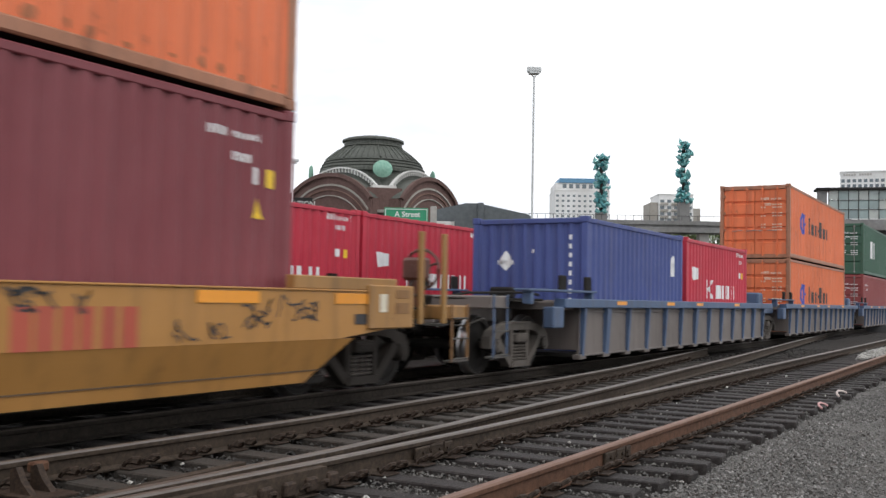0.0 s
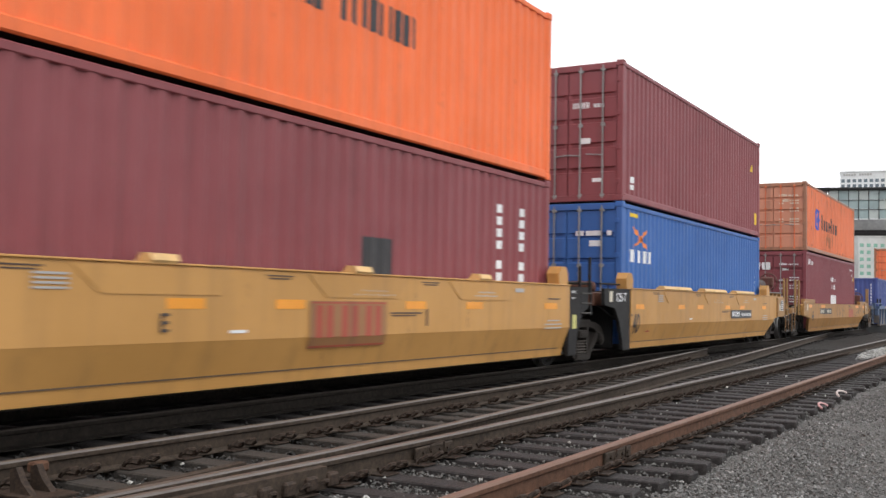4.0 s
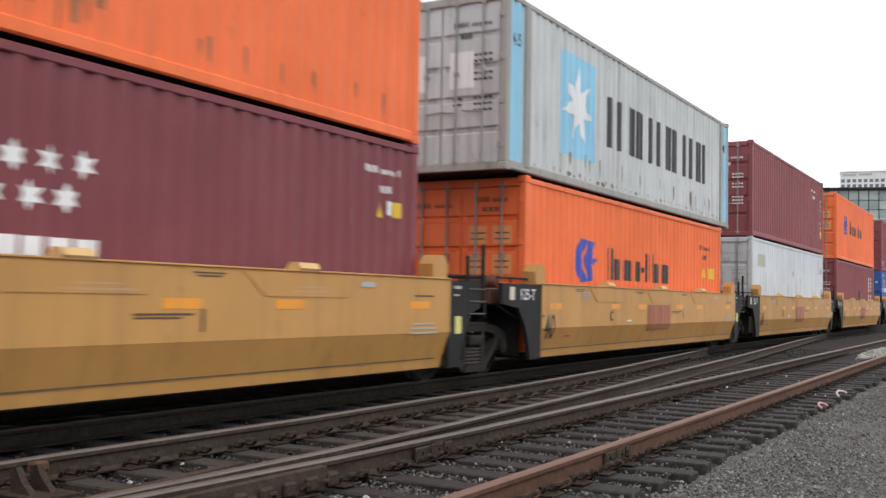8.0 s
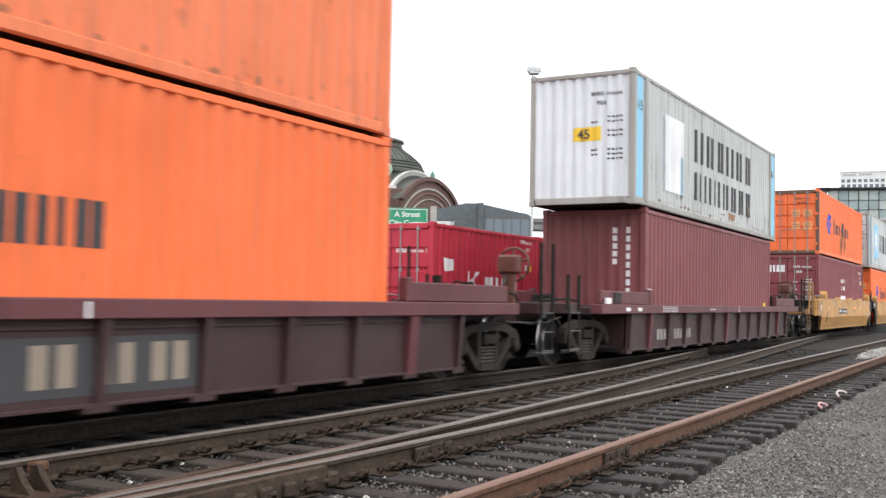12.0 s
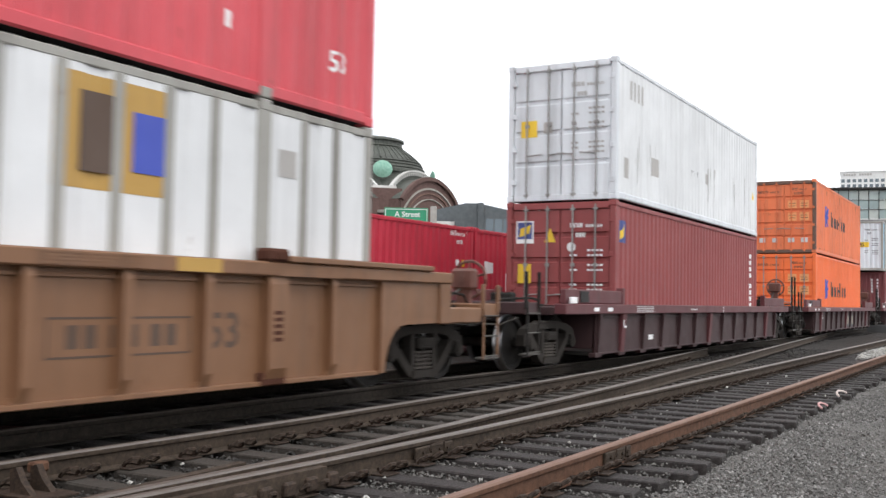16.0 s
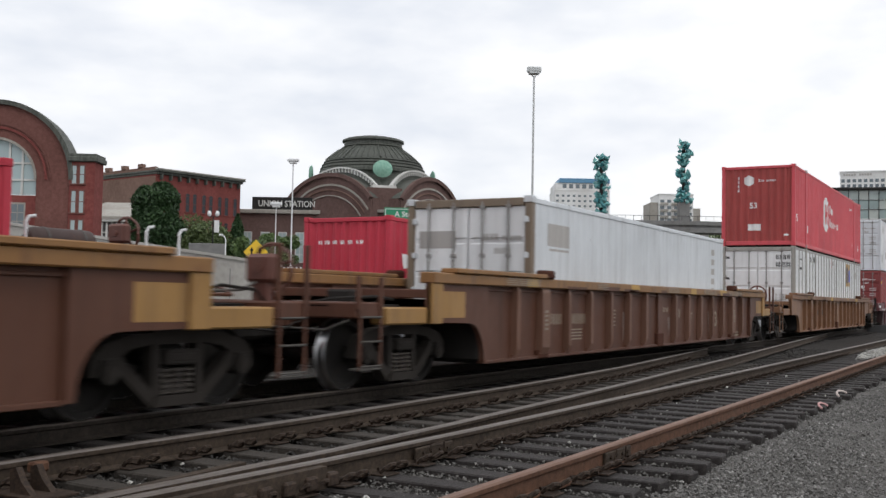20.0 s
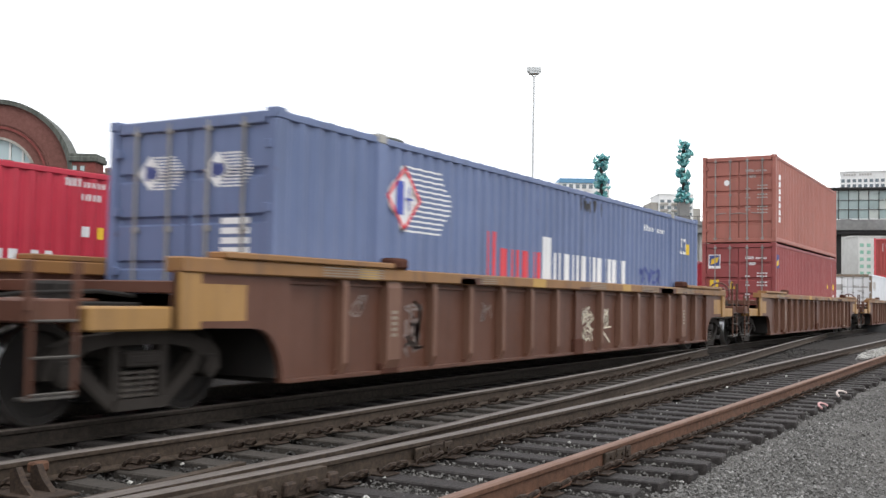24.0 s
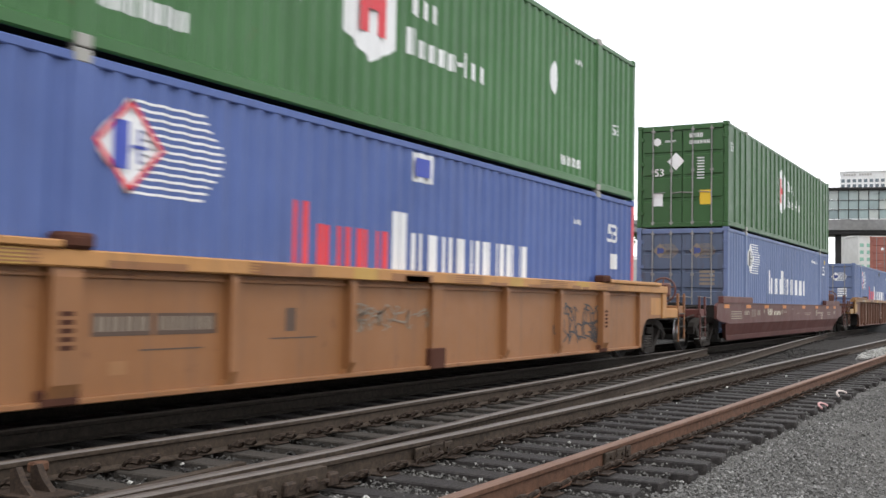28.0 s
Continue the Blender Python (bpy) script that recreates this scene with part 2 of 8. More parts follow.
BALLAST = grain("ballast_bed", (0.017, 0.0155, 0.0145), (0.056, 0.05, 0.045), 26, 0.95, 1.0, None, 0.33, 0.66, 0.03, big=0.35)
STONE = stones_mat("crushed_stone", [(0.095, 0.091, 0.086), (0.19, 0.183, 0.174), (0.27, 0.262, 0.25), (0.128, 0.122, 0.115), (0.41, 0.4, 0.38)])
# Low tones carry the shade beneath the train in the stones' own colour.
DARKSTONE = stones_mat("shade_toned_crushed_stone", [(0.014, 0.0108, 0.0098), (0.027, 0.0245, 0.022), (0.05, 0.045, 0.04), (0.018, 0.016, 0.014), (0.12, 0.112, 0.1)])
MIDSTONE = stones_mat("dusty_crushed_stone", [(0.055, 0.052, 0.048), (0.12, 0.114, 0.106), (0.18, 0.171, 0.16), (0.075, 0.07, 0.065), (0.3, 0.288, 0.27)])
SHOULDER = grain("gravel_shoulder", (0.057, 0.054, 0.051), (0.245, 0.235, 0.222), 52, 0.95, 1.0, None, 0.33, 0.66, 0.025, big=0.35)
PALESTONE = stones_mat("pale_crushed_stone", [(0.40, 0.39, 0.36), (0.55, 0.54, 0.50), (0.66, 0.65, 0.61)])
EARTH = grain("dry_ground", (0.07, 0.066, 0.056), (0.13, 0.125, 0.11), 1.2, 0.95, 0.5, dist=0.05)
ASPHALT = grain("asphalt", (0.045, 0.045, 0.047), (0.075, 0.075, 0.075), 20, 0.9, 0.3)
CONCRETE = grain("pale_concrete", (0.42, 0.41, 0.39), (0.55, 0.54, 0.51), 2.5, 0.88, 0.2)
DARKCONC = grain("dark_concrete", (0.20, 0.20, 0.20), (0.28, 0.28, 0.275), 1.5, 0.9, 0.2)
BRICK = grain("red_brickwork", (0.18, 0.05, 0.045), (0.28, 0.085, 0.075), 2.2, 0.9, 0.3)
BRICK2 = grain("brown_brickwork", (0.155, 0.066, 0.056), (0.235, 0.11, 0.094), 2.2, 0.9, 0.3)
BRICK3 = grain("tan_brickwork", (0.20, 0.125, 0.1), (0.28, 0.18, 0.145), 2.0, 0.9, 0.3)
STATIONBRICK = grain("smoky_brown_brickwork", (0.125, 0.078, 0.07), (0.185, 0.118, 0.105), 2.2, 0.9, 0.3)
# Pale concrete of the far towers, with the distance haze mixed into its white.
HAZEWALL = grain("haze_whitened_concrete", (0.78, 0.79, 0.79), (0.88, 0.89, 0.89), 0.6, 0.85, 0.1)
TRIMSTONE = grain("weathered_limestone", (0.33, 0.31, 0.28), (0.46, 0.44, 0.40), 2.0, 0.85, 0.2)
DARKROOF = grain("dark_copper_roof", (0.06, 0.066, 0.058), (0.15, 0.16, 0.142), 1.4, 0.6, 0.25, (3, 3, 0.6))
VERDIGRIS = grain("green_copper", (0.20, 0.42, 0.33), (0.36, 0.58, 0.47), 3.0, 0.75, 0.2)
SLATE = grain("slate_grey_cladding", (0.10, 0.115, 0.125), (0.15, 0.165, 0.175), 1.2, 0.6, 0.15)
PALEWALL = grain("pale_render", (0.62, 0.62, 0.60), (0.72, 0.72, 0.70), 0.6, 0.85, 0.1)
GLASSM, gn, gl, gb = nodes_of("window_glass", 0.08)
gb.inputs["Base Color"].default_value = (0.10, 0.13, 0.15, 1)
gb.inputs["Specular IOR Level"].default_value = 0.9
PALEGLASS, gn, gl, gb = nodes_of("pale_window_glass", 0.12)
gb.inputs["Base Color"].default_value = (0.36, 0.45, 0.46, 1)
gb.inputs["Specular IOR Level"].default_value = 0.8
DARKGLASS, gn, gl, gb = nodes_of("dark_window_glass", 0.25)
gb.inputs["Base Color"].default_value = (0.03, 0.034, 0.04, 1)
gb.inputs["Specular IOR Level"].default_value = 0.35
SIGNGREEN = paint("sign_green", (0.02, 0.26, 0.13), rough=0.45, grime=0.15, bump=0.0)
BARK = grain("bark", (0.05, 0.04, 0.03), (0.11, 0.09, 0.07), 8, 0.95, 0.6)


def leaf_mat(name, a, b_):
    m, n, l, b = nodes_of(name, 0.6)
    g = n.new("ShaderNodeNewGeometry")
    l.new(mix(n, l, g.outputs["Random Per Island"], a, b_), b.inputs["Base Color"])
    return m


LEAFDARK = leaf_mat("dark_conifer_leaf", (0.016, 0.044, 0.014), (0.036, 0.082, 0.022))
LEAF = leaf_mat("broad_leaf", (0.06, 0.09, 0.028), (0.115, 0.155, 0.05))
LEAFPALE = leaf_mat("pale_leaf", (0.07, 0.12, 0.04), (0.13, 0.19, 0.06))
CRYSTAL, gn, gl, gb = nodes_of("turquoise_glass", 0.12)
gi = gn.new("ShaderNodeObjectInfo")
gl.new(mix(gn, gl, gi.outputs["Random"], (0.02, 0.17, 0.20), (0.26, 0.60, 0.58)), gb.inputs["Base Color"])
gb.inputs["Transmission Weight"].default_value = 0.25


# ---- mesh building ----
class Mesh:
    """Collects simple solids and sheets into one mesh."""

    def __init__(self):
        self.v, self.f, self.k, self.slot = [], [], [], 0

    def add(self, verts, faces):
        o = len(self.v)
        self.v += [tuple(p) for p in verts]
        self.f += [tuple(i + o for i in f) for f in faces]
        self.k += [self.slot] * len(faces)
        return self

    def box(self, x0, x1, y0, y1, z0, z1, c=0.0, m=None):
        """A box from corner to corner; c: the width of its chamfer."""
        c = min(c, (x1 - x0) * 0.45, (y1 - y0) * 0.45, (z1 - z0) * 0.45)
        if c <= 0:
            v = [(x, y, z) for x in (x0, x1) for y in (y0, y1) for z in (z0, z1)]
            f = [(0, 1, 3, 2), (4, 6, 7, 5), (0, 4, 5, 1), (2, 3, 7, 6), (0, 2, 6, 4), (1, 5, 7, 3)]
        else:
            v, f = [], []
            for sx, sy, sz in [(a, b, d) for a in (0, 1) for b in (0, 1) for d in (0, 1)]:
                X, Y, Z = (x0, x1)[sx], (y0, y1)[sy], (z0, z1)[sz]
                dx, dy, dz = c * (1 - 2 * sx), c * (1 - 2 * sy), c * (1 - 2 * sz)
                v += [(X, Y + dy, Z + dz), (X + dx, Y, Z + dz), (X + dx, Y + dy, Z)]

            def q(i, a):
                return i * 3 + a
            f = [(q(0, 0), q(1, 0), q(3, 0), q(2, 0)), (q(4, 0), q(6, 0), q(7, 0), q(5, 0)),
                 (q(0, 1), q(4, 1), q(5, 1), q(1, 1)), (q(2, 1), q(3, 1), q(7, 1), q(6, 1)),
                 (q(0, 2), q(2, 2), q(6, 2), q(4, 2)), (q(1, 2), q(5, 2), q(7, 2), q(3, 2))]
            for i, j, a, b in ((0, 1, 0, 1), (2, 3, 1, 0), (4, 5, 1, 0), (6, 7, 0, 1)):
                f.append((q(i, a), q(i, b), q(j, b), q(j, a)))
            for i, j, a, b in ((0, 2, 2, 0), (1, 3, 0, 2), (4, 6, 0, 2), (5, 7, 2, 0)):
                f.append((q(i, a), q(i, b), q(j, b), q(j, a)))
            for i, j, a, b in ((0, 4, 1, 2), (1, 5, 2, 1), (2, 6, 2, 1), (3, 7, 1, 2)):
                f.append((q(i, a), q(i, b), q(j, b), q(j, a)))
            for i in range(8):
                s = (i >> 2 & 1) + (i >> 1 & 1) + (i & 1)
                f.append((q(i, 0), q(i, 1), q(i, 2)) if s % 2 == 0 else (q(i, 0), q(i, 2), q(i, 1)))
        if m is not None:
            v = [tuple(m @ Vector(p)) for p in v]
        return self.add(v, f)

    def tube(self, a, b, r, n=10, r2=None, cap=True):
        a, b = Vector(a), Vector(b)
        r2 = r if r2 is None else r2
        d = (b - a).normalized()
        u = d.orthogonal().normalized()
        w = d.cross(u)
        v = []
        for p, rr in ((a, r), (b, r2)):
            v += [tuple(p + (u * math.cos(2 * math.pi * i / n) + w * math.sin(2 * math.pi * i / n)) * rr) for i in range(n)]
        f = [(i, (i + 1) % n, n + (i + 1) % n, n + i) for i in range(n)]
        if cap:
            f += [tuple(range(n - 1, -1, -1)), tuple(range(n, 2 * n))]
        return self.add(v, f)

    def path(self, pts, r, n=6):
        """A bent round bar through points, closed where the last point is the first."""
        pts = [Vector(p) for p in pts]
        closed = (pts[0] - pts[-1]).length < 1e-4
        if closed:
            pts = pts[:-1]
        k, v, u = len(pts), [], None
        for i, p in enumerate(pts):
            before = pts[i - 1] if i or closed else p
            after = pts[(i + 1) % k] if i < k - 1 or closed else p
            d = (after - before).normalized()
            u = d.orthogonal() if u is None else u - d * u.dot(d)
            u.normalize()
            w = d.cross(u)
            v += [tuple(p + (u * math.cos(2 * math.pi * j / n) + w * math.sin(2 * math.pi * j / n)) * r) for j in range(n)]
        f = [(i * n + j, i * n + (j + 1) % n, (i + 1) % k * n + (j + 1) % n, (i + 1) % k * n + j) for i in range(k if closed else k - 1) for j in range(n)]
        if not closed:
            f += [tuple(range(n - 1, -1, -1)), tuple(range((k - 1) * n, k * n))]
        return self.add(v, f)

    def prism(self, poly, axis, lo, hi):
        """A flat outline pushed along an axis. The outline is in the two other axes, in the order xyz."""
        def at(p, t):
            q = list(p)
            q.insert(axis, t)
            return tuple(q)
        n = len(poly)
        v = [at(p, lo) for p in poly] + [at(p, hi) for p in poly]
        f = [(i, (i + 1) % n, n + (i + 1) % n, n + i) for i in range(n)] + [tuple(range(n - 1, -1, -1)), tuple(range(n, 2 * n))]
        return self.add(v, f)

    def lathe(self, prof, n=24, at=(0, 0, 0), axis="z"):
        """A profile of (radius, height) turned round an axis."""
        v = []
        for r, h in prof:
            for i in range(n):
                a = 2 * math.pi * i / n
                p = (r * math.cos(a), r * math.sin(a), h)
                p = p if axis == "z" else (p[0], p[2], p[1]) if axis == "y" else (p[2], p[0], p[1])
                v.append(tuple(p[k] + at[k] for k in range(3)))
        f = [(j * n + i, j * n + (i + 1) % n, (j + 1) * n + (i + 1) % n, (j + 1) * n + i) for j in range(len(prof) - 1) for i in range(n)]
        return self.add(v, f)

    def data(self, name, *mats, smooth=False):
        me = bpy.data.meshes.new(name)
        me.from_pydata(self.v, [], self.f)
        for m in mats:
            me.materials.append(m)
        if len(mats) > 1:
            me.polygons.foreach_set("material_index", self.k)
        bm = bmesh.new()
        bm.from_mesh(me)
        bmesh.ops.recalc_face_normals(bm, faces=bm.faces)
        bm.to_mesh(me)
        bm.free()
        if smooth:
            me.polygons.foreach_set("use_smooth", [True] * len(me.polygons))
            me.set_sharp_from_angle(angle=radians(35))
        me.update()
        return me


def part(name, m, material, parent, label="", smooth=False):
    """One mesh object under a thing or a part. m: a Mesh, or mesh data that is shared."""
    me = m.data(name, *(material if isinstance(material, tuple) else (material,)), smooth=smooth) if isinstance(m, Mesh) else m
    ob = new(name, me)
    ob.parent = parent
    if label:
        ob["label"] = label
    return ob


def thing(name, label, category, m=None, group="", kind="", data=None):
    return tagged(at_pose(new(name, data), m), label, category, group, kind)


def at_pose(ob, m):
    if m is not None:
        ob.matrix_basis = m
    return ob


# ---- markings: flat shapes laid on a surface that may be corrugated ----
def rect(x0, x1, z0, z1):
    return [(x0, z0), (x1, z0), (x1, z1), (x0, z1)]


def slices(poly, cuts):
    """Cuts an outline into upright strips: (xa, xb, za0, zb0, za1, zb1)."""
    lo, hi = min(p[0] for p in poly), max(p[0] for p in poly)
    xs = sorted({round(x, 4) for x in [p[0] for p in poly] + [c for c in cuts if lo < c < hi]})
    out, n = [], len(poly)
    for xa, xb in zip(xs, xs[1:]):
        if xb - xa < 1e-4:
            continue
        xm, hits = (xa + xb) / 2, []
        for i in range(n):
            p, q = poly[i], poly[(i + 1) % n]
            if (p[0] - xm) * (q[0] - xm) < 0:
                g = (q[1] - p[1]) / (q[0] - p[0])
                hits.append((p[1] + g * (xm - p[0]), p[1] + g * (xa - p[0]), p[1] + g * (xb - p[0])))
        hits.sort()
        for a, b in zip(hits[::2], hits[1::2]):
            out.append((xa, xb, a[1], a[2], b[1], b[2]))
    return out


def bars(code, x, z, h, w=0.62, gap=0.2):
    """A row of plain bars in place of lettering: X tall, x low, l thin and tall, i thin and low."""
    out = []
    for ch in code:
        k = {"X": w, "x": w * 0.82, "l": w * 0.3, "i": w * 0.3, "-": w * 0.5, " ": w * 0.6}[ch] * h
        top = {"X": 1.0, "x": 0.68, "l": 1.0, "i": 0.68, "-": 0.5, " ": 0}[ch] * h
        if ch in "Xx":
            out += [rect(x, x + k * 0.4, z, z + top), rect(x + k * 0.6, x + k, z, z + top)]
        elif ch != " ":
            out.append(rect(x, x + k, z + (0.32 * h if ch == "-" else 0), z + top))
        x += k + gap * h
    return out


def span(code, x0, x1, z, h, gap=0.3):
    """The same row of bars, fitted between two stations."""
    q = bars(code, 0, z, h, 0.62, gap)
    k = (x1 - x0) / max(p[0] for r in q for p in r)
    return [[(x0 + x * k, zz) for x, zz in r] for r in q]


def scrawl(x0, x1, z0, z1, n, seed, w=0.025):
    """Loose sprayed strokes that spell nothing."""
    g = random.Random(seed)
    out = []
    for _ in range(n):
        x, z = g.uniform(x0, x1), g.uniform(z0, z1)
        a = g.uniform(0, 6.28)
        for _ in range(g.randint(6, 12)):
            a += g.uniform(-1.0, 1.0)
            d = (z1 - z0) * g.uniform(0.18, 0.34)
            x2, z2 = x + math.cos(a) * d, z + math.sin(a) * d
            if not (x0 <= x2 <= x1 and z0 <= z2 <= z1):
                a += 2.3
                continue
            u = math.atan2(z2 - z, x2 - x) + math.pi / 2
            dx, dz = math.cos(u) * w / 2, math.sin(u) * w / 2
            out.append([(x - dx, z - dz), (x2 - dx, z2 - dz), (x2 + dx, z2 + dz), (x + dx, z + dz)])
            x, z = x2, z2
    return out


def letters(text, x, z, h):
    """Triangles of a text in the built-in font, its capitals h high."""
    cu = bpy.data.curves.new("text", "FONT")
    cu.body, cu.size, cu.resolution_u = text, h / 0.69, 3
    cu.offset = 0.02 * h
    ob = new("text", cu)
    me = ob.to_mesh()
    tris = [[(me.vertices[i].co.x + x, me.vertices[i].co.y + z) for i in p.vertices] for p in me.polygons]
    ob.to_mesh_clear()
    bpy.data.objects.remove(ob)
    bpy.data.curves.remove(cu)
    return tris


def narrow(polys, x0, k):
    """Squeezes outlines sideways towards a station."""
    return [[(x0 + (x - x0) * k, z) for x, z in q] for q in polys]


def drips(x0, x1, z0, z1, n, seed, wide=0.05):
    """Ragged stains that run down from a height between z0 and z1."""
    g = random.Random(seed)
    out = []
    for _ in range(n):
        x, w = g.uniform(x0, x1), wide * g.uniform(0.5, 1.6)
        top = z1 - (z1 - z0) * g.uniform(0, 0.35)
        end = z0 + (top - z0) * g.uniform(0, 0.5)
        mid = end + (top - end) * g.uniform(0.4, 0.7)
        out.append([(x - w * 0.5, top), (x - w * 0.42, mid), (x - w * 0.1, end), (x + w * 0.2, end + 0.02), (x + w * 0.5, mid + 0.03), (x + w * 0.4, top + 0.02)])
    return out


def blots(x0, x1, z, n, seed, size=0.07):
    """A row of rust blots along an edge."""
    g = random.Random(seed)
    out = []
    for i in range(n):
        x, r = x0 + (x1 - x0) * (i + g.uniform(0.2, 0.8)) / n, size * g.uniform(0.5, 1.4)
        zc = z + g.uniform(0, size)
        out.append([(x + r * g.uniform(0.7, 1.1) * math.cos(a), zc + r * 0.8 * g.uniform(0.7, 1.2) * math.sin(a)) for a in [2 * math.pi * k / 7 for k in range(7)]])
    return out


def star(cx, cz, r, n=6, inner=0.5, turn=0.0):
    return [(cx + (r if i % 2 == 0 else r * inner) * math.sin(math.pi * i / n + turn), cz + (r if i % 2 == 0 else r * inner) * math.cos(math.pi * i / n + turn)) for i in range(2 * n)]


# ---- shipping containers ----
CW = 2.438


class Wave:
    """The fold of a corrugated sheet between two stations."""

    def __init__(self, x0, x1, pitch=0.278, depth=0.036, flat=0.27, slope=0.22):
        n = max(1, round((x1 - x0) / pitch))
        p = (x1 - x0) / n
        self.x, self.d = [], []
        for i in range(n):
            for k, dd in ((0.0, 0), (flat, 0), (flat + slope, 1), (1 - slope, 1)):
                self.x.append(x0 + (i + k) * p)
                self.d.append(dd * depth)
        self.x.append(x1)
        self.d.append(0.0)

    def at(self, x):
        return float(np.interp(x, self.x, self.d))

    def sheet(self, m, put, z0, z1):
        n = len(self.x)
        v = [put(x, d, z0) for x, d in zip(self.x, self.d)] + [put(x, d, z1) for x, d in zip(self.x, self.d)]
        m.add(v, [(i, i + 1, n + i + 1, n + i) for i in range(n - 1)])
        return m


def mark(parent, material, polys, put, wave=None, label=""):
    m = Mesh()
    cuts = wave.x if wave else ()
    for poly in polys:
        for xa, xb, a0, b0, a1, b1 in slices(poly, cuts):
            da, db = (wave.at(xa), wave.at(xb)) if wave else (0, 0)
            m.add([put(xa, da, a0), put(xb, db, b0), put(xb, db, b1), put(xa, da, a1)], [(0, 1, 2, 3)])
    if m.v:
        o = part("marking", m, material, parent, label)
        if len(polys) > 1:
            o["kind"] = "stuff"


def container(label, L, H, mat, style="corr", doors=-1, frame_mat=None, end_mat=None, door_mat=None, side=(), rear=(), posts=0.0, group="containers of the train", front_mat=None, name="shipping_container", plain=False, sill_mat=None):
    """A container, its base's middle at the origin, its doors at the rear (-1) or the front (1). side, rear: (material, outlines) of the markings; posts: half the distance of the inner lifting posts."""
    t = thing(name, label, "container", group=group)
    fm, em = frame_mat or mat, end_mat or mat
    dm = door_mat or em
    h, w = L / 2, 1.2955 if L > 16 else CW / 2
    z0, z1 = 0.16, H - 0.12
    for sx in (-1, 1):
        for sy in (-1, 1):
            a, b = sorted((sx * h, sx * (h - 0.16)))
            c, d = sorted((sy * w, sy * (w - 0.14)))
            part("corner_post", Mesh().box(a + 0.01, b - 0.01, c + 0.006, d - 0.006, 0.118, H - 0.118, 0.012), sill_mat if sill_mat and sx == doors else fm, t)
            for za in (0, H - 0.118):
                part("corner_casting", Mesh().box(*sorted((sx * h, sx * (h - 0.178))), c, d + (0.02 if sy < 0 else 0), za, za + 0.118, 0.01)
                     .box(*sorted((sx * (h - 0.05), sx * (h - 0.13))), sy * w - 0.004, sy * w + 0.004, za + 0.035, za + 0.085), fm, t)
    for sy in (-1, 1):
        y0, y1 = sorted((sy * (w - 0.01), sy * (w - 0.07)))
        part("top_rail", Mesh().box(-h + 0.16, h - 0.16, y0, y1, H - 0.125, H - 0.035, 0.012), fm, t)
        part("bottom_rail", Mesh().box(-h + 0.16, h - 0.16, y0 - 0.004, y1 + 0.004, 0.02, 0.165, 0.02), fm, t)
    inner = w - 0.018
    stations = [-h + 0.16] + ([-posts - 0.11, -posts + 0.11, posts - 0.11, posts + 0.11] if posts else []) + [h - 0.16]
    for sy in (-1, 1):
        def put(x, d, z, off=0.0):
            return (x, sy * (inner - d + off), z)
        m, waves = Mesh(), []
        for a, b in zip(stations[::2], stations[1::2]):
            wv = Wave(a, b) if style == "corr" else Wave(a, b, 0.62, 0.004, 0.86, 0.02) if style == "rib" else Wave(a, b, 1.0, 0.022, 0.72, 0.03) if style == "panel" else Wave(a, b, 0.278, 0.016, 0.3, 0.2)
            waves.append(wv)
            wv.sheet(m, put, z0, z1)
        all_w = Wave(0, 1)
        all_w.x, all_w.d = sum((q.x for q in waves), []), sum((q.d for q in waves), [])
        p = part("side_panel", m, mat, t)
        if posts:
            for px in (-posts, posts):
                pb = Mesh().box(px - 0.11, px + 0.11, *sorted((sy * (w + 0.012), sy * (w - 0.08))), 0.1, H - 0.1, 0.015)
                part("lifting_post", pb, frame_mat if style == "panel" else mat, t)
                for za in (0.0, H - 0.12):
                    part("corner_casting", Mesh().box(px - 0.09, px + 0.09, *sorted((sy * (w + 0.02), sy * (w - 0.1))), za, za + 0.12, 0.01), fm if style == "panel" else POSTGREY, t)
        if style == "rib" and sy < 0:
            for a, b in zip(stations[::2], stations[1::2]):
                n = round((b - a) / 0.62)
                for i in range(1, n):
                    x = a + (b - a) * i / n
                    part("side_post", Mesh().prism([(x - 0.05, -inner), (x - 0.022, -inner - 0.034), (x + 0.022, -inner - 0.034), (x + 0.05, -inner)], 2, z0, z1), mat, t)
        if style == "panel" and sy < 0:
            for a, b in zip(stations[::2], stations[1::2]):
                n = round((b - a) / 0.62)
                for i in range(1, n):
                    x = a + (b - a) * i / n
                    part("side_post", Mesh().box(x - 0.065, x + 0.065, -w + 0.002, -w + 0.03, z0, z1, 0.008), POSTGREY, t)
        if sy < 0:
            for k, (material, polys) in enumerate(side):
                polys = [[(x - 0.12, z) for x, z in q] for q in polys] if L > 16 else polys
                mark(p, material, polys, lambda x, d, z: put(x, d, z, 0.003 + 0.0012 * k), all_w)
    for sx in (-1, 1):
        if sx == doors:
            continue
        wv = Wave(-w + 0.14, w - 0.14, 0.25, 0.045) if style in ("corr", "rib", "panel") else Wave(-w + 0.14, w - 0.14, 0.8, 0.006, 0.9, 0.03)
        e = part("end_panel", wv.sheet(Mesh(), lambda u, d, z: (sx * (h - 0.03 - d), -u, z), z0, z1), front_mat or em, t)
        for za, zb in ((0.02, 0.17), (H - 0.13, H - 0.03)):
            part("end_rail", Mesh().box(*sorted((sx * (h - 0.012), sx * (h - 0.1))), -w + 0.16, w - 0.16, za, zb, 0.012), fm, t)
        if sx < 0:
            for k, (material, polys) in enumerate(rear):
                mark(e, material, polys, lambda u, d, z: (-(h - 0.03 - d) - 0.003 - 0.0012 * k, -u, z), wv)
    sx = doors
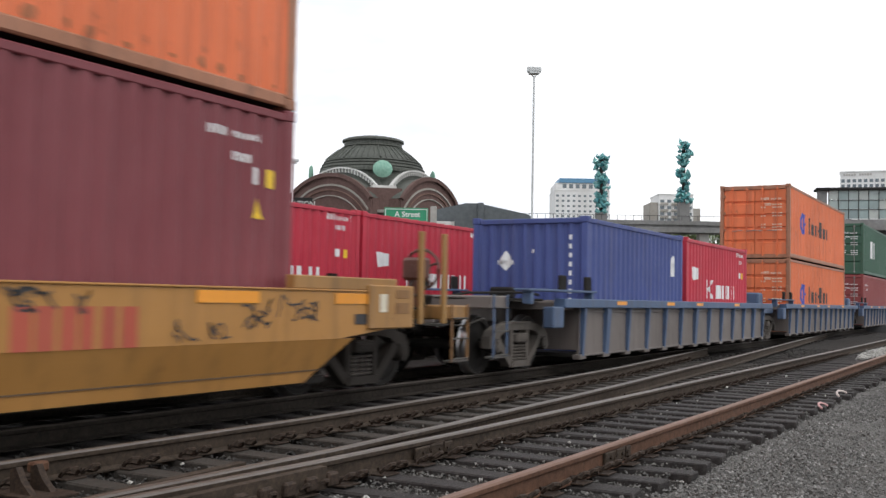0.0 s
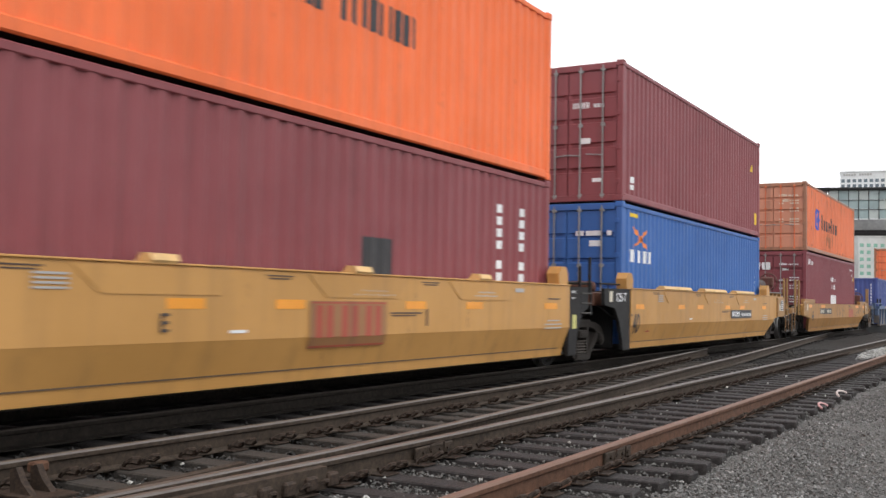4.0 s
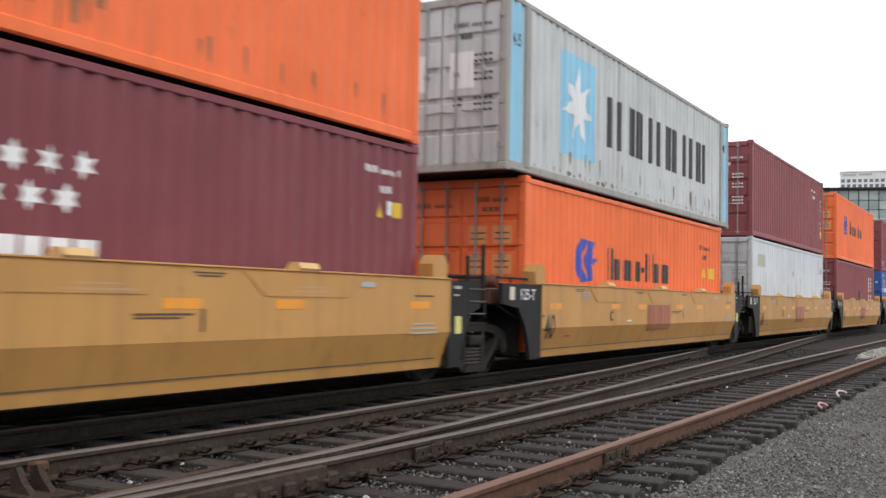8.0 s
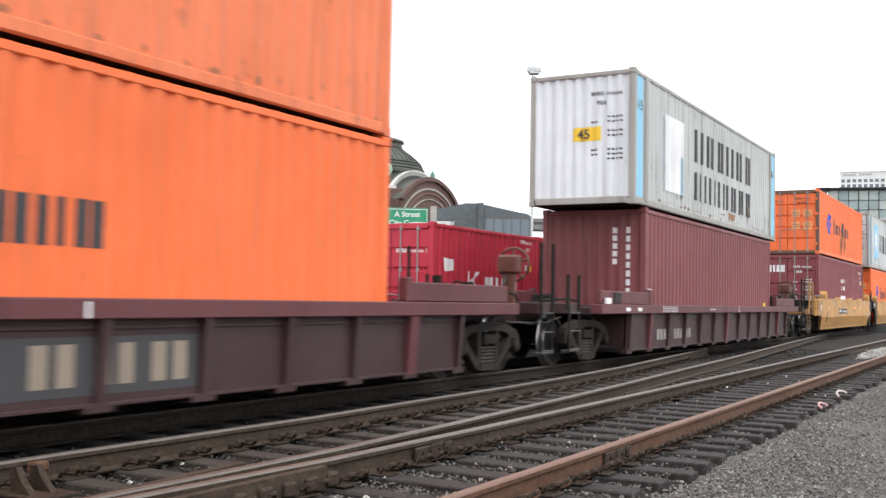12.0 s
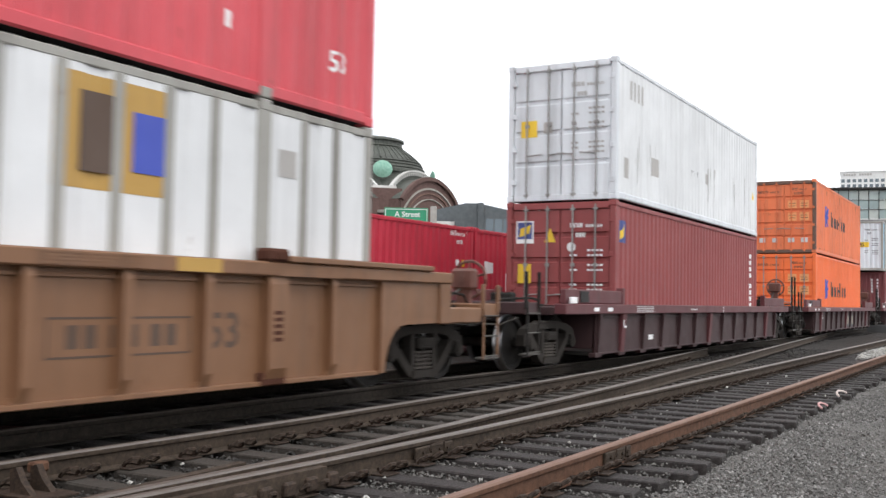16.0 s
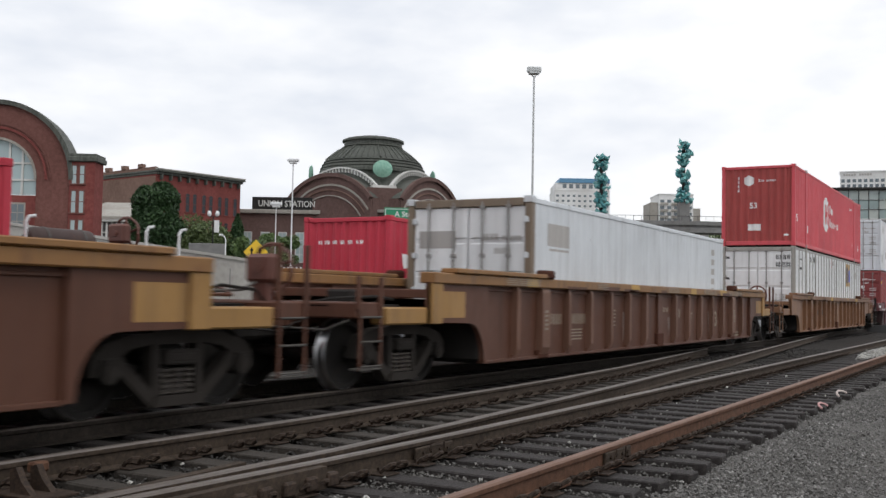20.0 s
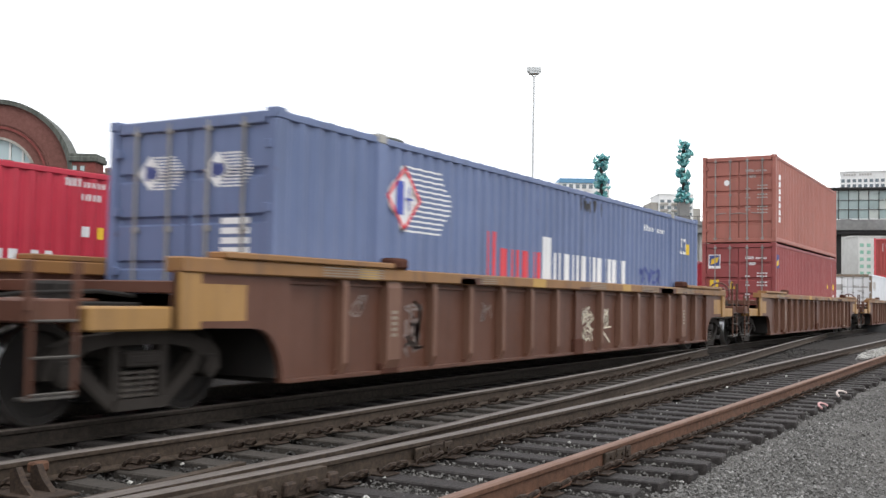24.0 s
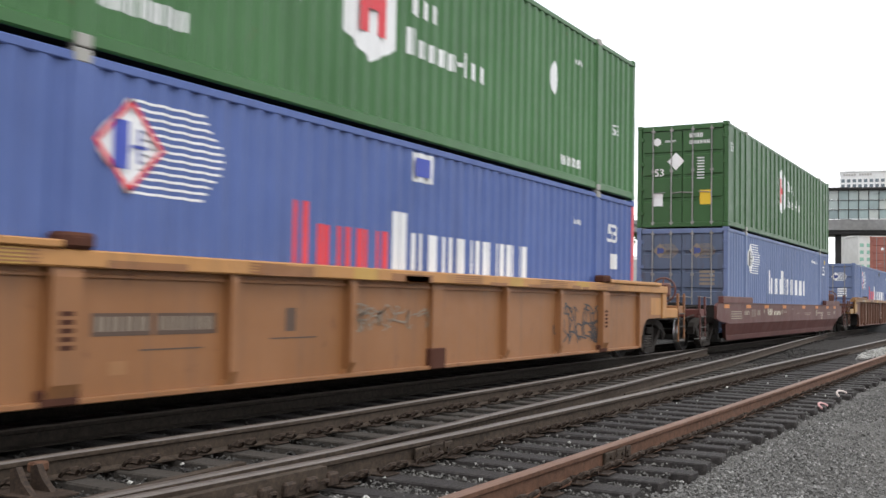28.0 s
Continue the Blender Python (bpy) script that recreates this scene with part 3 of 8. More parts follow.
    for nm, za, zb in (("door_sill", 0.0, 0.13), ("door_header", H - 0.17, H - 0.03)):
        part(nm, Mesh().box(*sorted((sx * (h - 0.008), sx * (h - 0.1))), -w + 0.16, w - 0.16, za, zb, 0.012), sill_mat or fm, t)
    flat_door = style in ("smooth", "panel", "rib")
    for sy in (-1, 1):
        u0, u1 = (0.012, w - 0.15) if sy > 0 else (-w + 0.15, -0.012)
        m = Mesh()
        zs = [(0.14, 0)]
        for k in range(1, 4 if flat_door else 5):
            zc = 0.14 + (H - 0.32) * k / (4 if flat_door else 5)
            dd = 0.03 if flat_door else 0.045
            zs += [(zc - 0.06, 0), (zc - 0.035, dd), (zc + 0.035, dd), (zc + 0.06, 0)]
        zs += [(H - 0.18, 0)]
        n = len(zs)
        v = [(sx * (h - 0.045 - d), -sx * -u if sx > 0 else -u, z) for u in (u0, u0 + 0.09, u1 - 0.09, u1) for z, d in zs]
        v = [(p[0], p[1], p[2]) if n <= i < 3 * n else (sx * (h - 0.045), p[1], p[2]) for i, p in enumerate(v)]
        m.add(v, [(j * n + i, j * n + i + 1, (j + 1) * n + i + 1, (j + 1) * n + i) for j in range(3) for i in range(n - 1)])
        m.box(*sorted((sx * (h - 0.10), sx * (h - 0.12))), *sorted((-u0, -u1)), 0.14, H - 0.18)
        d = part("door", m, dm, t)
        ds = 1 if u0 >= 0 else -1
        for k in (0.25, 0.72):
            u = ds * (0.02 + (w - 0.17) * k)
            part("lock_rod", Mesh().tube((sx * (h - 0.012), -u, 0.06), (sx * (h - 0.012), -u, H - 0.08), 0.019, 8)
                 .box(*sorted((sx * (h - 0.004), sx * (h - 0.05))), -u - 0.05, -u + 0.05, 0.09, 0.15, 0.006)
                 .box(*sorted((sx * (h - 0.004), sx * (h - 0.05))), -u - 0.05, -u + 0.05, H - 0.2, H - 0.14, 0.006)
                 .box(*sorted((sx * (h - 0.004), sx * (h - 0.05))), -u - 0.045, -u + 0.045, 1.55, 1.62, 0.006), ROD if mat not in (OLDORANGE, LEAFGREEN) else mat, d)
            if plain and sx > 0:
                continue
            part("door_handle", Mesh().tube((sx * (h - 0.0), -u, 0.95), (sx * (h - 0.0), -u + ds * 0.36, 0.98), 0.014, 6), ROD, d)
        for k in range(0 if plain else 4):
            zc = 0.4 + k * (H - 0.8) / 3
            yy = -ds * (w - 0.13)
            part("hinge", Mesh().box(*sorted((sx * (h + 0.004), sx * (h - 0.05))), *sorted((yy - 0.07, yy + 0.02)), zc - 0.05, zc + 0.05, 0.008), fm, d)
        if sx < 0:
            for kk, (material, polys) in enumerate(rear):
                pp = [q for q in polys if (sum(a[0] for a in q) / len(q) > 0) == (ds > 0)]
                mark(d, material, pp, lambda u, dd, z: (-(h - 0.045) - 0.004 - 0.0012 * kk, -u, z))
    part("roof", Wave(-h + 0.16, h - 0.16, 0.42, 0.02).sheet(Mesh(), lambda x, d, z: (x, z, H - 0.02 - d), -w + 0.05, w - 0.05), mat, t)
    part("floor", Mesh().box(-h + 0.02, h - 0.02, -w + 0.05, w - 0.05, 0.02, 0.12), GUNK, t)
    return t


def code_marks(x, z, h=0.11, mat=MARKWHITE):
    """The small number rows near a container's end."""
    return [(mat, bars("XXXX xxxxxx l", x, z, h, 0.6, 0.22) + bars("XXXX", x + 0.35, z - 0.24, h, 0.6, 0.22))]


def tall_code(x, z, n=11, h=0.13, mat=MARKWHITE):
    return [(mat, [rect(x, x + h * 0.85, z - i * h * 1.45 - (0.12 if i > 3 else 0), z - i * h * 1.45 - (0.12 if i > 3 else 0) + h) for i in range(n)])]


def door_marks(H, mat=MARKWHITE):
    rows = [rect(a + j * 0.09, a + j * 0.09 + 0.065, 1.86 - i * 0.1, 1.9 - i * 0.1) for i in range(10) if i not in (2, 5, 6) for a, n in ((0.22, 2 if i % 3 else 0), (0.6, 4)) for j in range(n)]
    return [(mat, bars("XXXX xxxxxx", 0.22, H - 0.55, 0.09, 0.6, 0.2) + bars("XXX", 0.35, H - 0.75, 0.09) + rows)]


def orange_doors(H):
    """Dark small rows and pale peach panels on an orange container's doors."""
    dark = span("XXXXX xxxxx", -1.0, -0.2, H - 0.5, 0.09) + span("XXXX xxxxx", 0.28, 0.85, H - 0.42, 0.09) + span("XXX", 0.4, 0.7, H - 0.58, 0.08)
    pale = [rect(0.15, 0.48, H - 1.12, H - 0.82), rect(0.6, 0.95, H - 1.12, H - 0.82), rect(0.15, 0.48, H - 1.62, H - 1.3), rect(0.6, 0.95, H - 1.62, H - 1.3)]
    return [(PEACH, pale), (MARKBROWN, dark + [rect(a, b, z, z + 0.02) for a, b in ((0.18, 0.45), (0.64, 0.9)) for z in (H - 1.05, H - 0.95, H - 1.52, H - 1.42)])]


# ---- wheels and trucks ----
WR = 0.457


def wheelset_data():
    m = Mesh()
    m.tube((0, -1.12, 0), (0, 1.12, 0), 0.075, 12)
    for s in (-1, 1):
        m.slot = 0
        m.lathe([(0.10, s * 0.82), (0.13, s * 0.80), (0.30, s * 0.755), (0.365, s * 0.765), (0.38, s * 0.812), (0.448, s * 0.812)], 32, axis="y")
        m.slot = 1
        m.lathe([(0.448, s * 0.812), (0.456, s * 0.80), (0.462, s * 0.705), (0.487, s * 0.69), (0.48, s * 0.675)], 32, axis="y")
        m.slot = 0
        m.lathe([(0.48, s * 0.675), (0.38, s * 0.68), (0.36, s * 0.72), (0.12, s * 0.70), (0.075, s * 0.70)], 32, axis="y")
        m.tube((0, s * 0.98, 0), (0, s * 1.15, 0), 0.115, 14)
        for k in range(3):
            a = 2 * math.pi * k / 3
            m.tube((0.06 * math.cos(a), s * 1.14, 0.06 * math.sin(a)), (0.06 * math.cos(a), s * 1.17, 0.06 * math.sin(a)), 0.022, 6)
    return m.data("wheelset", GUNK, TREAD, smooth=True)


def side_frame_data():
    m = Mesh()
    half = [(0.40, 0.80), (0.66, 0.785), (0.95, 0.70), (1.06, 0.60), (1.08, 0.42), (0.99, 0.42), (0.97, 0.54), (0.80, 0.54), (0.62, 0.655), (0.38, 0.695)]
    m.prism(half + [(-x, z) for x, z in half[::-1]], 1, -0.08, 0.08)
    for s in (-1, 1):
        m.prism([(s * 0.84, 0.60), (s * 0.72, 0.61), (s * 0.63, 0.50), (s * 0.29, 0.21), (s * 0.27, 0.11), (s * 0.35, 0.11), (s * 0.43, 0.17), (s * 0.79, 0.47)], 1, -0.075, 0.075)
        m.prism([(s * 0.33, 0.15), (s * 0.35, 0.72), (s * 0.255, 0.72), (s * 0.24, 0.42), (s * 0.25, 0.15)], 1, -0.07, 0.07)
        m.prism([(s * 0.86, 0.56), (s * 0.79, 0.56), (s * 0.77, 0.40), (s * 0.81, 0.38)], 1, -0.075, 0.075)
        m.prism([(s * 0.98, 0.58), (s * 0.80, 0.58), (s * 0.82, 0.53), (s * 0.96, 0.53)], 1, -0.105, 0.105)
        m.tube((s * 0.889, 0.02, 0.457), (s * 0.889, 0.135, 0.457), 0.1, 14)
        m.tube((s * 0.889, 0.13, 0.457), (s * 0.889, 0.15, 0.457), 0.065, 10)
    m.prism([(-0.34, 0.10), (0.34, 0.10), (0.30, 0.20), (-0.30, 0.20)], 1, -0.11, 0.11)
    m.prism([(-0.40, 0.80), (0.40, 0.80), (0.36, 0.83), (-0.36, 0.83)], 1, -0.1, 0.1)
    m.box(-0.21, 0.21, -0.10, 0.13, 0.49, 0.64, 0.02)
    m.box(-0.15, 0.15, 0.125, 0.14, 0.53, 0.60, 0.008)
    return m.data("side_frame", DUSTY)


def spring_data():
    m = Mesh()
    prof = []
    for i in range(5):
        z = 0.205 + i * 0.053
        prof += [(0.034, z), (0.066, z + 0.012), (0.066, z + 0.03), (0.034, z + 0.042)]
    m.lathe(prof, 10)
    return m.data("spring", SPRINGMAT, smooth=True)


def bolster_data():
    m = Mesh()
    m.box(-0.22, 0.22, -0.98, 0.98, 0.53, 0.68, 0.03).tube((0, 0, 0.66), (0, 0, 0.82), 0.2, 16)
    for x in (-0.36, 0.36):
        m.box(x - 0.04, x + 0.04, -0.85, 0.85, 0.42, 0.50, 0.015)
        m.box(x - 0.3, x + 0.3, -0.62, -0.56, 0.3, 0.44, 0.015)
    return m.data("truck", GUNK)


WHEELSET, SIDE_FRAME, SPRING, BOLSTER = wheelset_data(), side_frame_data(), spring_data(), bolster_data()
WHEELS = {}


def truck(parent, x, train="near"):
    t = part("truck", BOLSTER, None, parent, "dusty cast-steel truck with two wheelsets")
    t.location = (x, 0, 0)
    for k, dx in enumerate((-0.889, 0.889)):
        w = part("wheelset", WHEELSET, None, t, "dark steel wheels with polished treads")
        w.location = (dx, 0, WR)
        WHEELS.setdefault((train, k), []).append(w)
    for s in (-1, 1):
        f = part("side_frame", SIDE_FRAME, None, t)
        f.location = (0, s * 1.03, 0)
        f.rotation_euler = (0, 0, 0 if s > 0 else math.pi)
        for dx in (-0.15, 0, 0.15):
            q = part("spring", SPRING, None, t)
            q.location = (dx, s * 1.06, 0)
    return t


# ---- well cars ----
def ladder(parent, x, y, z0, z1, mat, w=0.42, rungs=4):
    s = -1 if y < 0 else 1
    for dx in (-w / 2, w / 2):
        part("ladder_rail", Mesh().box(x + dx - 0.022, x + dx + 0.022, y - 0.012, y + 0.012, z0, z1, 0.006), mat, parent)
    for i in range(rungs):
        z = z0 + 0.05 + (z1 - z0 - 0.25) * i / max(1, rungs - 1)
        part("rung", Mesh().tube((x - w / 2, y + s * 0.015, z), (x + w / 2, y + s * 0.015, z), 0.013, 6), RODDARK, parent)


def brake_gear(parent, x, z, s, mat, rise=0.5, y=-0.85, tank=None):
    """Hand-brake wheel on its stand, valves, pipes and an air reservoir on an end platform; s: the end's sign, tank: (x, y, z, half length)."""
    part("brake_stand", Mesh().box(x - 0.05, x + 0.05, y - 0.12, y + 0.12, z - 0.05, z + rise, 0.02).box(x - 0.10, x + 0.09, y - 0.2, y + 0.19, z + rise - 0.16, z + rise + 0.16, 0.04).tube((x - 0.12, y, z + rise), (x + s * 0.16, y, z + rise), 0.06, 10), RUSTRED, parent, "rust-red hand-brake housing", smooth=False)
    m = Mesh()
    pts = [(x + s * (0.14 + 0.03 * math.sin(a * 3) ** 2), y + 0.28 * math.cos(a), z + rise + 0.28 * math.sin(a)) for a in [2 * math.pi * i / 20 for i in range(21)]]
    m.path(pts, 0.024, 6)
    for k in range(5):
        a = 2 * math.pi * k / 5 + 0.3
        m.tube((x + s * 0.12, y, z + rise), (x + s * 0.15, y + 0.28 * math.cos(a), z + rise + 0.28 * math.sin(a)), 0.02, 5)
    part("brake_wheel", m, RUSTRED, parent, "rusty spoked brake wheel")
    part("brake_rod", Mesh().path([(x, y, z + rise - 0.1), (x - s * 0.2, y + 0.1, z + 0.12), (x - s * 0.8, y + 0.3, z + 0.08)], 0.018), RODDARK, parent)
    if tank:
        tx, ty, tz, hl = tank
        prof = [(0.0, -hl), (0.12, -hl + 0.02), (0.185, -hl + 0.09), (0.195, -hl + 0.14), (0.195, hl - 0.14), (0.185, hl - 0.09), (0.12, hl - 0.02), (0.0, hl)]
        tk = part("air_tank", Mesh().lathe(prof, 20, (tx, ty, tz), "x"), TANKRUST, parent, "dark rusty cylindrical air reservoir", smooth=True)
        for d in (-0.55, 0.55):
            part("tank_strap", Mesh().lathe([(0.198, d * hl - 0.025), (0.204, d * hl - 0.02), (0.204, d * hl + 0.02), (0.198, d * hl + 0.025)], 20, (tx, ty, tz), "x"), RODDARK, tk)
            part("tank_bracket", Mesh().box(tx + d * hl - 0.05, tx + d * hl + 0.05, ty - 0.18, ty + 0.18, z - 0.05, tz - 0.12, 0.01), TANKRUST, tk)
    part("brake_valve", Mesh().box(x - s * 0.45 - 0.15, x - s * 0.45 + 0.15, 0.1, 0.45, z - 0.03, z + 0.30, 0.04).tube((x - s * 0.45, 0.28, z + 0.28), (x - s * 0.45, 0.28, z + 0.42), 0.08, 10).tube((x - s * 0.45, 0.1, z + 0.15), (x - s * 0.45, -0.12, z + 0.15), 0.07, 10), GUNK, parent)
    part("relay_valve", Mesh().box(x - s * 0.95 - 0.12, x - s * 0.95 + 0.12, -0.75, -0.45, z - 0.03, z + 0.2, 0.03).tube((x - s * 0.95, -0.6, z + 0.18), (x - s * 0.95, -0.6, z + 0.3), 0.09, 10).tube((x - s * 0.95, -0.75, z + 0.1), (x - s * 0.95, -0.85, z + 0.1), 0.05, 8), GUNK, parent)
    part("brake_pipe", Mesh().path([(x - s * 1.5, -0.9, z + 0.06), (x - s * 0.5, -0.95, z + 0.06), (x - s * 0.3, -0.6, z + 0.14), (x, -0.3, z + 0.14)], 0.022), mat, parent)
    part("brake_pipe", Mesh().path([(x - s * 0.95, -0.6, z + 0.25), (x - s * 0.8, -0.3, z + 0.32), (x - s * 0.45, 0.1, z + 0.2)], 0.02), GUNK, parent)
    part("brake_pipe", Mesh().path([(x - s * 1.3, -1.1, z + 0.02), (x - s * 0.9, -1.15, z + 0.16), (x - s * 0.3, -1.1, z + 0.12), (x + s * 0.1, -1.0, z - 0.1)], 0.018), GUNK, parent)


def end_gear(parent, x0, x1, z, deck_mat, rail_mat, brake=True, posts=True, rise=0.5, tall=0.62, tank=None):
    """The end platform from the body (x0) to the coupler (x1), with its steps, rails and coupler."""
    s = 1 if x1 > x0 else -1
    a, b = sorted((x0, x1))
    part("end_platform", Mesh().box(a, b, -0.42, 0.42, 0.80, z, 0.02).box(*sorted((x1 - s * 0.55, x1)), -1.42, 1.42, z - 0.20, z, 0.02), deck_mat, parent)
    part("platform_grating", Mesh().box(a, b, -1.0, -0.42, z - 0.07, z - 0.03, 0.01), GUNK, parent)
    part("platform_grating", Mesh().box(a, b, 0.42, 1.0, z - 0.07, z - 0.03, 0.01), GUNK, parent)
    for sy in (-1, 1):
        part("side_step", Mesh().box(*sorted((x1 - s * 0.5, x1 - s * 0.03)), *sorted((sy * 1.30, sy * 1.46)), 0.30, 0.33, 0.008), RODDARK, parent)
        ladder(parent, x1 - s * 0.27, sy * 1.44, 0.30, z + 0.02, rail_mat, 0.44, 3)
    if posts:
        tall = tall if brake else tall * 0.5
        for dx, hh in ((0.02, tall), (0.5, tall)):
            part("handrail", Mesh().box(x1 - s * dx - 0.03, x1 - s * dx + 0.03, -1.45, -1.40, z - 0.1, z + hh, 0.01), rail_mat, parent)
        part("handrail", Mesh().box(x1 - s * 0.02 - 0.03, x1 - s * 0.02 + 0.03, 1.40, 1.45, z - 0.1, z + tall, 0.01), rail_mat, parent)
    c = Mesh().box(*sorted((x1 - s * 0.3, x1 + s * 0.28)), -0.11, 0.11, 0.66, 0.92, 0.03)
    c.box(*sorted((x1 + s * 0.22, x1 + s * 0.52)), -0.2, 0.16, 0.64, 0.95, 0.05)
    part("coupler", c, GUNK, parent)
    part("air_hose", Mesh().path([(x1, 0.35, 0.62), (x1 + s * 0.2, 0.4, 0.42), (x1 + s * 0.42, 0.25, 0.32), (x1 + s * 0.55, 0.1, 0.36)], 0.028), RUBBER, parent)
    part("uncoupling_rod", Mesh().path([(x1, -1.3, 0.9), (x1 + s * 0.06, -1.0, 0.78), (x1 + s * 0.1, -0.2, 0.80)], 0.014), RODDARK, parent)
    if brake:
        brake_gear(parent, x1 - s * (0.2 if rise < 0.45 else 0.5), z, s, deck_mat, rise, -0.95 if rise < 0.45 else -0.85, tank)
    else:
        part("brake_pipe", Mesh().path([(x0, -0.9, z + 0.03), (x0 + s * 0.5, -0.98, z + 0.07), (x1 - s * 0.4, -0.8, z + 0.04), (x1, -0.5, z - 0.05)], 0.022), GUNK, parent)
        part("pipe_bracket", Mesh().box(x0 + s * 0.6 - 0.12, x0 + s * 0.6 + 0.12, -0.7, -0.3, z - 0.04, z + 0.16, 0.03), GUNK, parent)


def plate_marks(parent, y, items):
    for k, (material, polys) in enumerate(items):
        mark(parent, material, polys, lambda x, d, z: (x, y - 0.003 - 0.0015 * k, z))


def folded_marks(parent, o, crease, bot, items):
    """Markings on a plate side that folds inwards below the crease."""
    for k, (material, polys) in enumerate(items):
        m = Mesh()
        for poly in polys:
            for xa, xb, a0, b0, a1, b1 in slices(poly, ()):
                for lo, hi in ((crease, 9.0), (bot + 0.13, crease)):
                    za, zb, zc, zd = (min(hi, max(lo, z)) for z in (a0, b0, b1, a1))
                    if max(zc - zb, zd - za) < 0.001:
                        continue
                    m.add([(x, -o - 0.003 - 0.0015 * k + (o - 1.36) * max(0.0, crease - z) / (crease - bot - 0.13) - (0.004 if z < crease else 0), z) for x, z in ((xa, za), (xb, zb), (xb, zc), (xa, zd))], [(0, 1, 2, 3)])
        if m.v:
            q = part("marking", m, material, parent)
            if len(polys) > 1:
                q["kind"] = "stuff"


def smooth_well(t, xr, xf, top, crease, bot, mat, marks=(), arch_r=None, arch_f=None, cover=None, low_mat=None, ends=None, end_mat=None):
    """A plate-sided well between xr and xf. arch_*: (end of the plate, height of its underside there) at an end that stands over its own truck."""
    for sy in (-1, 1):
        o = 1.49
        out = [(xr, crease)]
        if arch_r:
            out = [(xr - 0.75, crease + 0.06), (xr, crease)]
            out = [(arch_r[0], arch_r[1]), (xr - 0.95, crease + 0.09)] + [(xr, crease - 0.0)]
        out += [(xf, crease)]
        if arch_f:
            out += [(xf + 0.95, crease + 0.09), (arch_f[0], arch_f[1]), (arch_f[0], top - 0.06), (arch_f[0] - 0.08, top)]
        else:
            out += [(xf, top)]
        out += [(arch_r[0] + 0.08, top), (arch_r[0], top - 0.06)] if arch_r else [(xr, top)]
        p = part("side_sill", Mesh().prism(out, 1, *sorted((sy * o, sy * (o - 0.07)))), mat, t)
        if sy < 0:
            folded_marks(p, o, crease, bot, marks)
        sec = [(o - 0.002, crease), (1.36, bot + 0.13), (1.335, bot), (1.26, bot), (1.26, bot + 0.1), (o - 0.1, crease)]
        v = []
        for side in (0, 1):
            for y, z in sec:
                k = (z - bot) / (crease - bot)
                x = xr + (0.0 if not arch_r else 0.72 * (1 - k) - 0.3) if side == 0 else xf - (0.0 if not arch_f else 0.72 * (1 - k) - 0.3)
                v.append((x, sy * y, z))
        n = len(sec)
        part("lower_side", Mesh().add(v, [(i, (i + 1) % n, n + (i + 1) % n, n + i) for i in range(n)] + [tuple(range(n)), tuple(range(n, 2 * n))]), low_mat or mat, t)
        part("top_flange", Mesh().box(xr - (0.6 if arch_r else 0), xf + (0.6 if arch_f else 0), *sorted((sy * (o + 0.02), sy * (o - 0.17))), top, top + 0.022, 0.006), mat, t)
        part("seam", Mesh().box(xr + 0.2, xf - 0.2, *sorted((sy * 1.368, sy * 1.35)), bot + 0.125, bot + 0.14), SEAMBROWN if mat is YELLOW or mat is AGEDYELLOW else low_mat or mat, t)
    part("well_floor", Mesh().box(xr, xf, -1.3, 1.3, bot - 0.02, bot + 0.06), GUNK, t)
    for x in ends or (xr + 0.02, xf - 0.02):
        m = Mesh().box(x - 0.05, x + 0.05, -1.41, 1.41, crease + 0.1, top - 0.05, 0.01)
        m.box(x - 0.045, x + 0.045, -1.22, 1.22, bot + 0.04, crease + 0.11)
        part("bulkhead", m, end_mat or mat, t)


def guides(t, xs, z, mat):
    """Cast corner guides that stand on the sills at the container's corners."""
    for x, s in xs:
        for sy in (-1, 1):
            y0, y1 = sorted((sy * 1.50, sy * 1.28))
            out = [(x - 0.18, z), (x + 0.18, z), (x + 0.20, z + 0.20), (x + 0.10, z + 0.32), (x - 0.10, z + 0.32), (x - 0.20, z + 0.20)]
            part("container_guide", Mesh().prism(out, 1, y0, y1), mat, t)


def fold_covers(t, xs, z, half):
    for x in xs:
        for sy in (-1, 1):
            sec = [(sy * 1.50, z), (sy * 1.53, z + 0.04), (sy * 1.50, z + 0.10), (sy * 1.38, z + 0.11), (sy * 1.30, z + 0.02)]
            part("sill_cover", Mesh().prism(sec, 0, x - half, x + half), COVER, t, "pale yellow cover on the sill")
            part("cover_bracket", Mesh().prism([(x - 1.05, z - 0.02), (x + 1.05, z - 0.02), (x + 0.75, z - 0.27), (x - 0.7, z - 0.27)], 1, *sorted((sy * 1.499, sy * 1.48))), YELLOW, t)


def finish_ends(t, rear, front, z, deck, rails, trucks, train="near", brake=True, posts=True, rise=0.5, tall=0.62, tank=None):
    for e in (rear, front):
        if e:
            end_gear(t, e[0], e[1], z, deck, rails, brake and e is front, posts, rise, tall, tank)
    for x in trucks:
        truck(t, x, train)


